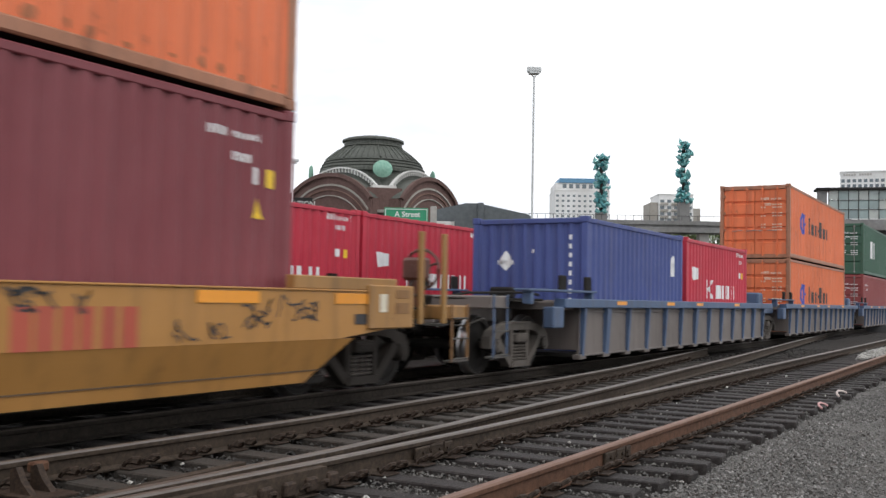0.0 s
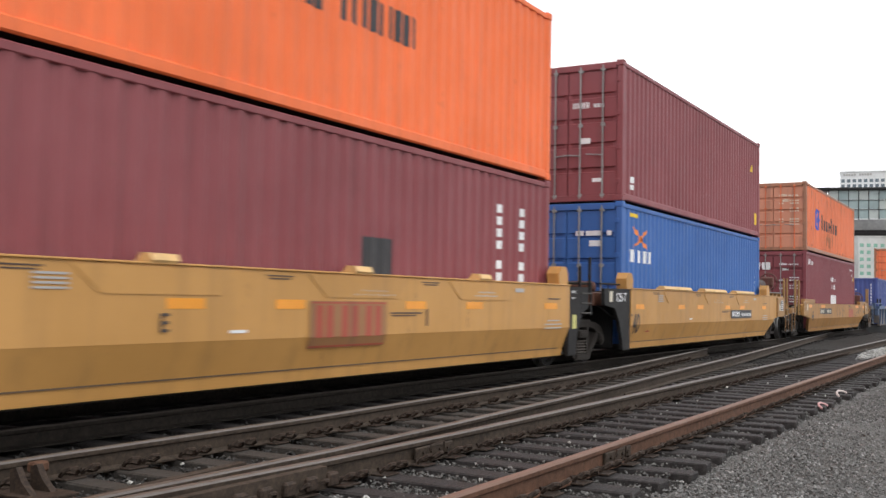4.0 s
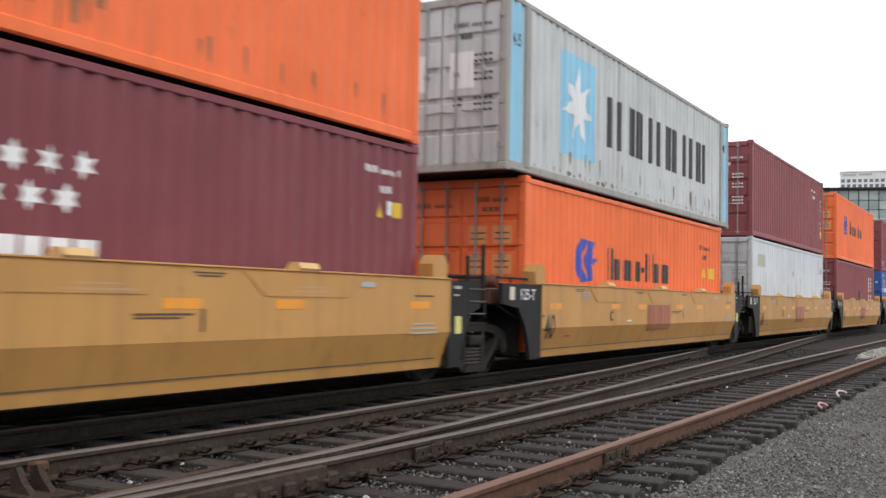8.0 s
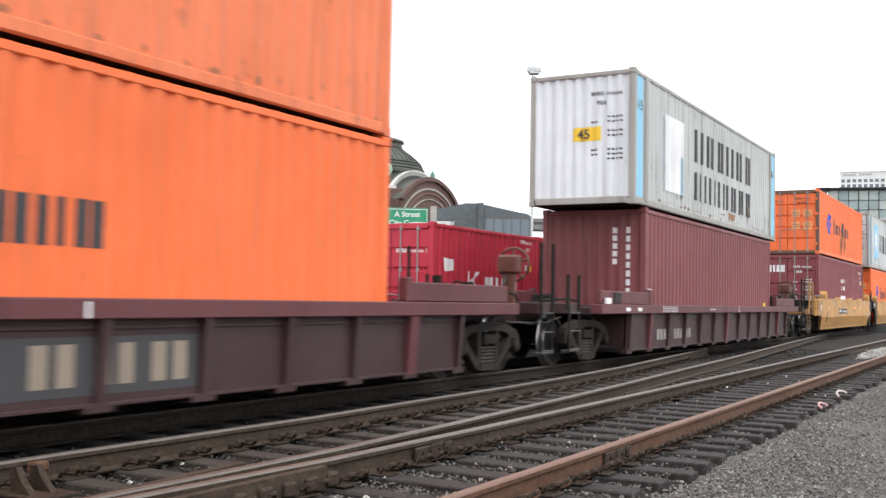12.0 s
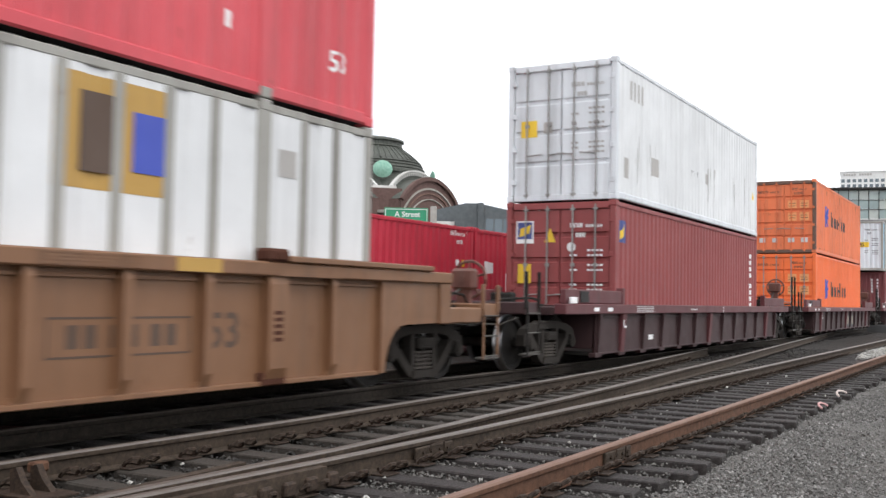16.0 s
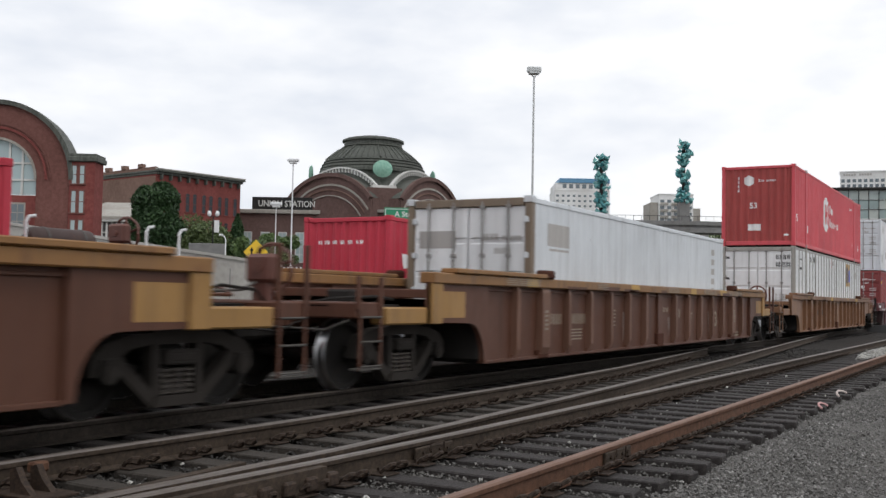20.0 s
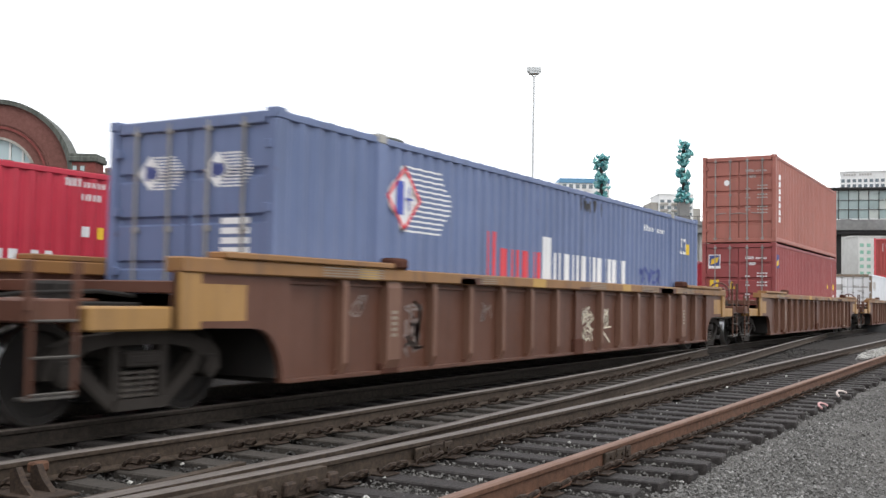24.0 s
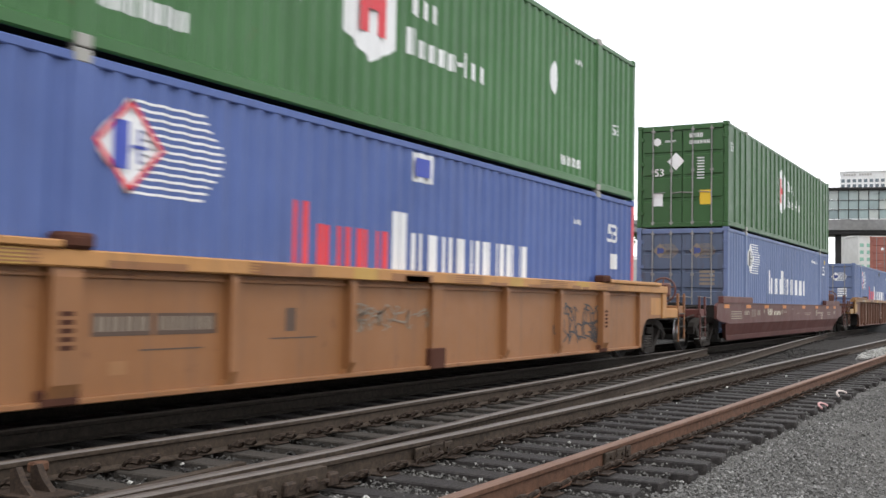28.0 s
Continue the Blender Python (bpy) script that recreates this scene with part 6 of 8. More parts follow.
plate5 = [(MARKDARK, [rect(-3.0, -0.7, 0.86, 1.08)]), (MARKWHITE, span("XXXX xxxxxx", -2.9, -0.8, 0.91, 0.12))]
for i, c in enumerate(UNIT_X):
    ride(articulated_unit("yellow plate-sided articulated well unit with " + ("a yellow end platform", "black end panels", "black end panels", "black end panels", "a yellow trailing platform")[i], i == 0, i == 4, (plate, square("E"), square("D"), square("C"), plate5)[i]), c)
x1 = container("bright blue container with an orange cross mark", L40, HC, BRIGHTBLUE, frame_mat=BRIGHTBLUE, side=[(MARKORANGE, [[(-5.4, 2.40), (-5.3, 2.45), (-4.44, 2.04), (-4.48, 1.97), (-4.98, 2.18)], [(-5.4, 1.97), (-5.28, 1.99), (-4.93, 2.22), (-4.44, 2.42), (-4.46, 2.36), (-4.83, 2.12)]]), (MARKWHITE, span("XlXXX", -5.57, -4.23, 1.68, 0.26))] + tall_code(4.95, 2.1, 10, 0.10) + tall_code(5.45, 1.6, 6, 0.10) + [(MARKYELLOW, [rect(-5.6, -5.1, 2.62, 2.70), rect(5.3, 5.42, 0.5, 0.7)])],
               rear=[(MARKORANGE, [[(-0.95, 1.98), (-0.9, 2.0), (-0.5, 1.72), (-0.55, 1.68)], [(-0.95, 1.7), (-0.9, 1.68), (-0.5, 1.98), (-0.55, 2.0)]]), (MARKWHITE, bars("XlXXX", -1.0, 1.5, 0.13, 0.75, 0.15) + [rect(0.2, 0.38, 2.2, 2.3), rect(0.42, 0.75, 2.2, 2.3), rect(0.88, 0.98, 2.2, 2.3), rect(0.5, 0.75, 1.98, 2.1), rect(0.05, 0.12, 0.98, 1.05), rect(0.35, 0.8, 0.98, 1.06), rect(0.62, 0.85, 0.6, 0.95)]), (MARKYELLOW, [rect(-0.75, -0.62, 0.5, 0.7)])])
m1 = container("maroon container stacked on a bright blue one", L40, HC, MAROON, side=[(MARKWHITE, [rect(-5.55, -5.35, 0.42, 0.55), rect(-5.5, -5.38, 0.28, 0.38)]), (MARKYELLOW, [rect(5.55, 5.7, 0.35, 0.7), [(5.0, 1.9), (5.25, 1.9), (5.12, 2.15)]])] + tall_code(5.5, 1.95, 5, 0.11), rear=[(MARKWHITE, [rect(-0.95, -0.75, 1.5, 1.85), rect(0.28, 0.5, 1.2, 1.32), rect(0.55, 0.75, 0.4, 0.48)] + bars("XXXX xxx", 0.1, 1.95, 0.12))])
load(UNIT_X[0] + 0.38, [(x1, 0, HC)], m1)
m2 = container("maroon container under an orange one", L40, HC, MAROON, side=tall_code(4.2, 2.2, 10) + tall_code(5.0, 2.2, 8) + [(MARKYELLOW, [rect(5.4, 5.55, 0.5, 0.8)]), (MARKDARK, [rect(0.5, 1.2, 1.0, 1.6)])], rear=block_doors(HC))
h2 = container("bright orange container with a blue chevron mark on a maroon one", L40, HC, ORANGE, side=chevron_marks(-3.77), rear=orange_doors(HC))
load(UNIT_X[1] + 0.28, [(m2, 0, HC)], h2)
w3 = container("white refrigerated container with grey panels and faint streaks", L40, HC, GREYWHITE, style="smooth", frame_mat=STEELGREY, end_mat=STEELGREY, side=[(STAMPGREY, [rect(-5.24, -4.27, 2.02, 2.4)]), (MARKGREY, [rect(0.05, 0.3, 1.84, 2.04), rect(-5.0, -4.78, 1.26, 1.38)] + [rect(5.05, 5.3, 2.56 - i * 0.12, 2.63 - i * 0.12) for i in range(5)]), (DIMCREAM, [rect(5.6, 5.68, 2.1, 2.3), rect(5.62, 5.74, 1.2, 1.5)]), (FAINT, drips(-5.6, 5.6, 0.3, 1.9, 26, 76, 0.03))], rear=door_marks(HC, MARKGREY))
m3 = container("maroon container stacked on a white one", L40, HC, MAROON, side=code_marks(3.6, 2.3) + tall_code(5.4, 2.0, 7) + [(MARKYELLOW, [rect(5.5, 5.65, 0.6, 0.9)])], rear=[(MARKYELLOW, [rect(-0.9, -0.65, 1.9, 2.2)]), (MARKWHITE, [rect(-0.95, -0.6, 2.3, 2.55)])] + door_marks(HC))
load(UNIT_X[2] + 0.36, [(w3, 0, HC)], m3)
h4 = container("bright orange container with a blue chevron mark under a grey one", L40, HC, ORANGE, side=chevron_marks(-3.68, 1.18, 0.82, (1.37, 5.38)) + code_marks(4.1, 2.2, 0.11, MARKDARK) + [(MARKYELLOW, [[(4.4, 1.5), (4.65, 1.5), (4.52, 1.75)], rect(5.0, 5.2, 1.48, 1.75), rect(5.3, 5.5, 1.48, 1.75)])], rear=orange_doors(HC))


def long_grey(label, doors, two_rows, rust):
    """A long grey container with blue end panels and a square blue star sign."""
    sq = [rect(-4.72, -3.05, 0.55, 2.42)] if not two_rows else []
    items = [(SKYBLUE, sq + [rect(-6.70, -6.2, 0.18, HC - 0.14), rect(6.2, 6.70, 0.18, HC - 0.14)])]
    items += [(MARKDARK, span("XXXXXX", -2.37, 4.68, 0.98, 1.0))] if not two_rows else [(MARKDARK, span("XXXXXX", -2.3, 3.5, 1.45, 0.82) + span("XXXXXXX", -2.3, 3.5, 0.5, 0.7))]
    items += [(MARKDARK, letters("45", -6.6, 2.05, 0.2) + letters("45", 6.3, 2.05, 0.2))]
    items += [(GREYSTAIN, blots(-6.1, 6.1, 0.2, 44, 70 + doors, 0.055) + drips(-6.1, 6.1, 0.25, 0.7, 22, 71 + doors, 0.035))]
    if two_rows:
        items += [(PATCHRUST, [[(0.8, 0.43), (0.92, 0.46), (1.06, 0.44), (1.14, 0.475), (1.28, 0.42), (1.42, 0.45), (1.52, 0.42), (1.69, 0.45), (1.64, 0.38), (1.66, 0.31), (1.56, 0.27), (1.52, 0.2), (1.36, 0.25), (1.22, 0.23), (1.1, 0.28), (1.0, 0.25), (0.96, 0.35)]]), (GREYSTAIN, drips(2.9, 3.5, 0.35, 0.95, 9, 75, 0.05) + [rect(0.2, 0.55, 0.34, 0.37)])]
    late = [(MARKWHITE, [star(-3.88, 1.5, 0.72, 7, 0.42)])] if not two_rows else [(MARKWHITE, [rect(-4.92, -3.31, 0.5, 2.25)]), (SKYBLUE, [rect(-4.92, -4.66, 0.5, 2.25), rect(-3.6, -3.31, 0.5, 1.4)])]
    t = container(label, L45, HC, DULLGREY if two_rows else STEELGREY, doors=doors, frame_mat=POSTGREY if rust else STEELGREY, side=items, rear=door_marks(HC, MARKDARK) + ([(MARKWHITE, [rect(-0.75, -0.3, 1.35, 1.95), rect(0.15, 0.6, 1.35, 1.95)])] if doors < 0 else [(MARKYELLOW, [rect(-0.2, 0.45, 1.38, 1.68)]), (MARKDARK, [])]), posts=0.0, front_mat=GREYWHITE)
    panel = [o for o in t.children if o.name.startswith("side_panel")][0]
    wv = Wave(-L45 / 2 + 0.16, L45 / 2 - 0.16)
    for material, polys in late:
        mark(panel, material, polys, lambda x, d, z: (x, -(CW / 2 - 0.018 - d + 0.012), z), wv)
    for px in (-6.08, 6.08):
        part("lifting_post", Mesh().box(px - 0.09, px + 0.09, -CW / 2 - 0.012, -CW / 2 + 0.06, 0.1, HC - 0.1, 0.012), POSTGREY, t)
    if doors > 0:
        mark([o for o in t.children if o.name.startswith("end_panel")][0], MARKDARK, letters("45", -0.08, 1.43, 0.2), lambda u, d, z: (-L45 / 2 + 0.03 - 0.012, -u, z))
    return t


k4 = long_grey("long grey container with blue panels and a white star", -1, False, True)
load(UNIT_X[3] + 0.1, [(h4, 0, HC)], k4)
z5 = container("plum-red container with white stars on a yellow car", L40, HC, PLUM, side=star_marks(-0.5, 0.93) + code_marks(4.85, 2.42, 0.09) + warn(5.12, 1.86), rear=block_doors(HC))
h5 = container("orange container with brown rust stains stacked on a plum one", L40, STD, ORANGE, side=chevron_marks(-3.9, 0.92) + [(RUSTSTAIN, drips(-0.9, 0.7, 0.15, 1.15, 16, 64, 0.13) + drips(1.5, 5.6, 0.2, 0.6, 8, 65, 0.05))], sill_mat=BROWNFRAME, rear=orange_doors(STD) + [(MARKWHITE, [rect(-0.95, -0.6, 1.35, 1.7)])])
load(UNIT_X[4] + 0.1, [(z5, 0, HC)], h5)

# three maroon cars
SILLM = [(MARKWHITE, [rect(-5.7, -4.6, 0.98 + i * 0.035, 0.99 + i * 0.035) for i in range(4)] + [rect(-8.0, -7.75, 1.0, 1.07), rect(-7.3, -7.05, 1.0, 1.07)] + bars("xxxxxxxxxxxxxxx", -1.9, 1.02, 0.05) + [rect(1.0, 1.04, 0.96, 1.10)])]
MAROON_X = (-100.83, -122.95, -145.1)
for i, c in enumerate(MAROON_X):
    mk = ([(MARKGREY, span("XXXX", -5.72, -4.86, 0.38, 0.22) + span("xxxxxx", -4.5, -3.23, 0.38, 0.32))], [(MARKDARK, [rect(0.2, 2.45, 0.3, 0.8)]), (DIMCREAM, span("XXX", 0.55, 2.3, 0.38, 0.36))], [(MARKWHITE, [rect(-4.6, -4.3, 0.4, 0.5)])])[i]
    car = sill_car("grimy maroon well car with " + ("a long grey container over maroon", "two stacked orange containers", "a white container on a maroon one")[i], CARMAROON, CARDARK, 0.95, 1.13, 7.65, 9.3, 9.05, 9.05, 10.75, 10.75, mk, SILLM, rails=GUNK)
    part("notice", Mesh().box(-9.05, -8.8, -1.505, -1.45, 1.135, 1.25, 0.01), MARKWHITE, car, "small white notice plate")
    part("notice", Mesh().box(-8.45, -8.05, -1.42, -1.405, 1.16, 1.36, 0.01), BLACK, car, "black notice plate")
    if i:
        plate_marks(car, -1.468, [(MARKWHITE, letters("C", -6.38, 0.68, 0.2))])
    ride(car, c)
d1 = container("maroon container with white code columns under a long grey one", L40, HC, DEEPMAROON, doors=1, side=[(MARKWHITE, [rect(-5.9, -5.55, 1.08, 1.14)]), (MARKYELLOW, [rect(5.3, 5.5, 0.5, 0.9)])] + tall_code(5.2, 2.3, 11, 0.12), rear=[(MARKWHITE, [rect(0.45, 0.55, 2.35 - i * 0.17, 2.47 - i * 0.17) for i in range(5)] + [rect(0.75, 0.86, 2.35 - i * 0.19, 2.48 - i * 0.19) for i in range(9)]), (MARKYELLOW, [rect(-0.95, -0.85, 0.45, 0.8)])])
k5 = long_grey("long rust-streaked grey container with blue end panels", 1, True, True)
load(MAROON_X[0] + 0.06, [(d1, 0, HC)], k5)
h6 = container("bright orange container with a blue chevron mark and smooth sides", L40, HC, ORANGE, side=chevron_marks(-3.72, 1.13, 0.8, (1.13, 5.22), 1.45), rear=orange_doors(HC))
h7 = container("orange container with dented doors stacked on another", L40, HC, OLDORANGE, sill_mat=BROWNFRAME, side=chevron_marks(-3.74, 1.16, 0.84, (1.15, 5.15), 1.57) + [(RUSTSTAIN, blots(-5.9, 5.9, 0.18, 22, 66, 0.05) + drips(-5.6, 5.6, 2.3, 2.75, 14, 67, 0.05))], rear=orange_doors(HC) + [(STEELGREY, [rect(-0.95, -0.72, 0.42, 0.6), rect(-0.45, -0.25, 0.42, 0.6), rect(0.15, 0.4, 0.42, 0.6), rect(0.65, 0.9, 0.42, 0.6)])])
load(MAROON_X[1] - 0.08, [(h6, 0, HC)], h7)
f1 = container("dark red container with a small blue and yellow sign", L40, HC, BRICKRED, side=[(DBLUE, [rect(-5.78, -5.42, 2.05, 2.5)]), (MARKYELLOW, [[(-5.74, 2.1), (-5.48, 2.26), (-5.46, 2.44), (-5.72, 2.28)]])] + tall_code(5.3, 2.2, 8), rear=[(MARKWHITE, [rect(-1.0, -0.6, 2.03, 2.5)]), (DBLUE, [rect(-0.97, -0.63, 2.12, 2.47)]), (MARKYELLOW, [[(-0.93, 2.16), (-0.7, 2.24), (-0.66, 2.42), (-0.9, 2.34)], rect(-0.95, -0.65, 1.2, 1.6), [(-0.35, 2.05), (-0.1, 2.05), (-0.22, 2.35)]]), (MARKWHITE, [star(0.25, 1.95, 0.1, 8, 0.95)] + [rect(-0.5, -0.35, 0.55, 0.7)])] + door_marks(HC))
f2 = container("white refrigerated container stacked on a dark red one", L40, HC, WHITE, style="smooth", frame_mat=GREYWHITE, end_mat=GREYWHITE, side=[(MARKGREY, span("XXXX", -5.3, -4.4, 2.15, 0.4) + [rect(-5.62, -5.36, 0.48, 0.9), rect(-3.85, -3.35, 0.72, 1.12), rect(0.42, 0.68, 1.0, 1.26), rect(1.24, 1.4, 1.26, 1.46)]), (MARKDARK, drips(-1.0, 0.5, 1.05, 1.25, 3, 81, 0.06)), (FAINT, drips(-5.6, 5.6, 0.3, 1.6, 18, 82, 0.028)), (MARKYELLOW, [[(5.52, 1.08), (5.7, 1.08), (5.61, 1.3)]])], rear=[(MARKYELLOW, [rect(-0.92, -0.55, 1.35, 1.7)]), (MARKGREY, [rect(-0.4, -0.2, 1.42, 1.65)])] + door_marks(HC, MARKGREY))
load(MAROON_X[2] - 0.08, [(f1, 0, HC)], f2)

# three brown ribbed cars, the oxide-red car and the last brown one
BROWN_X = (-168.15, -191.72, -215.38, -238.88, -286.38)
bmarks = (
    [(MARKBROWN, [rect(-4.9, -4.05, 0.82, 1.02), rect(-3.75, -2.9, 0.82, 1.02)] + letters("53", 5.15, 0.66, 0.34) + [rect(3.3, 4.95, 0.95, 0.97), rect(3.3, 4.95, 0.62, 0.64), rect(3.3, 3.32, 0.64, 0.95), rect(4.93, 4.95, 0.64, 0.95)] + span("XXX", 3.5, 4.75, 0.7, 0.2)), (MARKGREY, [rect(-6.9, -6.4, 0.7, 0.72), rect(-6.9, -6.4, 0.76, 0.78)])],
    [(DIMCREAM, span("XXXX", -5.75, -5.23, 0.78, 0.18) + span("XXXXXX", -4.96, -4.16, 0.78, 0.18) + [rect(-4.93 + 0.1 * (i % 2), -4.3, 0.67 - i * 0.055, 0.695 - i * 0.055) for i in range(4)] + letters("53", 4.28, 0.62, 0.36) + [rect(-2.88, -2.6, 0.72 + i * 0.07, 0.745 + i * 0.07) for i in range(5)] + [rect(6.6, 7.2, 0.32, 0.36), rect(6.7, 7.25, 0.4, 0.43)] + scrawl(-1.1, -0.8, 0.85, 1.1, 2, 91, 0.02) + span("XX", 0.35, 0.7, 0.98, 0.1) + span("XX", 1.3, 1.6, 0.85, 0.2) + scrawl(2.3, 2.6, 0.8, 1.0, 2, 92, 0.02)), (SCRAPE, drips(-7.5, 7.5, 0.35, 1.0, 10, 93, 0.12)), (MARKWHITE, [rect(7.15, 7.35, 0.56, 0.78)])],
    [(CREAM, letters("53", 4.3, 0.52, 0.36) + bars("xxxx", -4.9, 0.86, 0.14) + [rect(6.6, 7.4, 0.32, 0.37)])],
    [(CREAM, scrawl(0.2, 0.85, 0.75, 1.1, 7, 21, 0.03) + scrawl(0.3, 0.95, 0.45, 0.8, 6, 29, 0.03) + scrawl(1.12, 1.6, 0.7, 1.05, 6, 22, 0.03) + [[(1.1, 0.72), (1.12, 0.76), (1.68, 0.42), (1.66, 0.4)], [(1.15, 0.66), (1.18, 0.69), (1.75, 0.72), (1.74, 0.69)]]), (SCRAPE, scrawl(-6.9, -6.5, 0.9, 1.2, 4, 24, 0.025) + scrawl(-5.7, -5.2, 0.4, 1.15, 8, 25, 0.035) + drips(-5.7, -5.2, 0.4, 1.1, 5, 26, 0.06) + scrawl(-3.6, -3.2, 0.85, 1.15, 5, 28, 0.025))],
    [(MARKBROWN, [rect(-5.75, -5.06, 0.80, 1.0), rect(-5.02, -4.22, 0.80, 1.0), rect(-5.2, -4.4, 0.66, 0.675), rect(-3.4, -2.6, 0.72, 0.735), rect(-3.15, -2.98, 0.8, 1.05)]), (BOXTAN, [rect(-5.55, -5.35, 0.46, 0.58)]), (DIMCREAM, span("XXXX", -5.7, -5.12, 0.84, 0.13) + span("XXXXXX", -4.97, -4.28, 0.84, 0.13)), (MARKDARK, scrawl(3.9, 6.5, 0.4, 1.15, 22, 27, 0.03)), (DIMCREAM, scrawl(-1.9, 0.0, 0.76, 1.1, 17, 23, 0.022))],
)
blabels = ("brown ribbed well car carrying a white container under a red one", "dark rusty ribbed well car carrying one white container", "dark rusty ribbed well car carrying two dark red containers", "rusty ribbed well car with white scrawls carrying one slate-blue container", "tan ribbed well car carrying a blue container under a green one")
TANRIB = paint("paint_tan_brown", (0.27, 0.115, 0.039), grime=0.55, rust=0.45, dirt=(0.12, 0.07, 0.045))
TANCHORD = paint("paint_tan_yellow", (0.45, 0.215, 0.065), grime=0.5, rust=0.25, dirt=(0.14, 0.09, 0.05))
for c, lab, mk, mat, ch in zip(BROWN_X, blabels, bmarks, (RIBBROWN, RIBDARK, RIBDARK, RIBDARK, TANRIB), (RIBBROWN, BROWNY, BROWNY, BROWNY, TANCHORD)):
    ride(rib_car(lab, mat, ch, ENDYELLOW if mat is RIBDARK else RIBBROWN if mat is RIBBROWN else TANCHORD, mk, pitch=2.033 if mat is TANRIB else 1.0167, rib_mat=RIBDUST if mat is RIBDARK else None), c)
P53 = 6.02
g1 = container("white plate-sided long container with grey upright posts", L53, HC, WHITE, style="panel", frame_mat=POSTGREY, end_mat=WHITE, door_mat=WHITE, posts=P53, side=[(MARKGOLD, [rect(3.47, 4.75, 1.7, 2.7)]), (MARKDARK, [rect(-7.0, -6.6, 2.1, 2.18), rect(-7.05, -6.55, 2.45, 2.49)] + span("XXXX", -5.16, -4.78, 2.44, 0.2) + span("xxxxxx", -4.41, -3.75, 2.44, 0.3)), (MARKRED, [rect(-0.3, -0.2, 2.38, 2.76)]), (MARKGREY, [rect(-0.15, 0.25, 2.5, 2.66), rect(6.4, 6.7, 2.1, 2.4)])], rear=[(MARKDARK, span("XXXX", 0.63, 1.1, 2.42, 0.17) + span("XXXXXX", 0.63, 1.12, 2.16, 0.17) + [rect(-1.12, -1.0, z, z + 0.07) for z in (0.95, 1.7, 2.45)]), (MARKGREY, [rect(0.6, 0.66, 0.75 + i * 0.06, 0.78 + i * 0.06) for i in range(8)] + [rect(0.75, 0.98, 0.75 + i * 0.06, 0.78 + i * 0.06) for i in range(8)])])
[o for o in g1.children if o.name.startswith("door")][-1].data.materials[0] = STAINEDCREAM
mark([o for o in g1.children if o.name.startswith("side_panel")][0], MARKBLUE, [rect(4.22, 4.62, 1.9, 2.45)], lambda x, d, z: (x, -1.2895, z))
mark([o for o in g1.children if o.name.startswith("side_panel")][0], MARKBROWN, [rect(3.62, 4.0, 1.85, 2.55)], lambda x, d, z: (x, -1.2895, z))
ha, hb = shield_marks(-2.1)
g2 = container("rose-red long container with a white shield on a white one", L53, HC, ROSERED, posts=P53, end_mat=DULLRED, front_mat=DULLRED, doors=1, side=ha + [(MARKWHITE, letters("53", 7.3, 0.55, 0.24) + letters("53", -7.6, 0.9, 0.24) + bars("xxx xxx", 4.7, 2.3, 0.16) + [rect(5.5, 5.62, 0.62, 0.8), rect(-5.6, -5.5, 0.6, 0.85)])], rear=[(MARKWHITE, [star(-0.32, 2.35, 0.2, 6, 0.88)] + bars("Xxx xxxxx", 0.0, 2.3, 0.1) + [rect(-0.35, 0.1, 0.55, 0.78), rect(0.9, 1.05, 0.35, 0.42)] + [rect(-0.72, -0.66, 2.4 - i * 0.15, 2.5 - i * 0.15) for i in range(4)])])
mark([o for o in g2.children if o.name.startswith("end_panel")][0], MARKWHITE, letters("53", -0.3, 1.35, 0.2), lambda u, d, z: (-L53 / 2 + 0.03 - 0.006, -u, z))


def second(t, items):
    p = [o for o in t.children if o.name.startswith("side_panel")][0]
    for material, polys in items:
        m = Mesh()
        for q in polys:
            m.add([(x - 0.12, -1.2865, z) for x, z in q], [tuple(range(len(q)))])
        part("marking", m, material, p)


second(g2, hb)
load(BROWN_X[0] + 0.04, [(g1, 0, HC)], g2, 0.37)
w4 = container("white container with a grey stamp riding alone in a well car", L40, STD, GREYWHITE, sill_mat=GREYSTAIN, frame_mat=GREYWHITE, end_mat=WHITE, door_mat=WHITE, style="smooth", side=[(MARKGREY, [rect(-5.41, -4.47, 1.78, 2.17)] + [rect(-5.35, -4.5, 1.70, 1.74)] + [rect(5.0, 5.3, 2.1 - i * 0.25, 2.25 - i * 0.25) for i in range(5)]), (FAINT, scrawl(-2.6, -1.4, 0.75, 1.1, 3, 77, 0.03) + drips(-5.6, 5.6, 0.3, 1.2, 12, 78, 0.025))], rear=[(MARKGREY, [rect(-0.98, -0.25, 1.72, 2.02)] + bars("XXXX xxxxx l", 0.25, 1.85, 0.11, 0.6, 0.18) + bars("XXXX", 0.5, 1.62, 0.1) + [rect(0.15, 0.85, 1.05, 1.12)])])
load(BROWN_X[1] + 0.02, [(w4, 0, STD)])
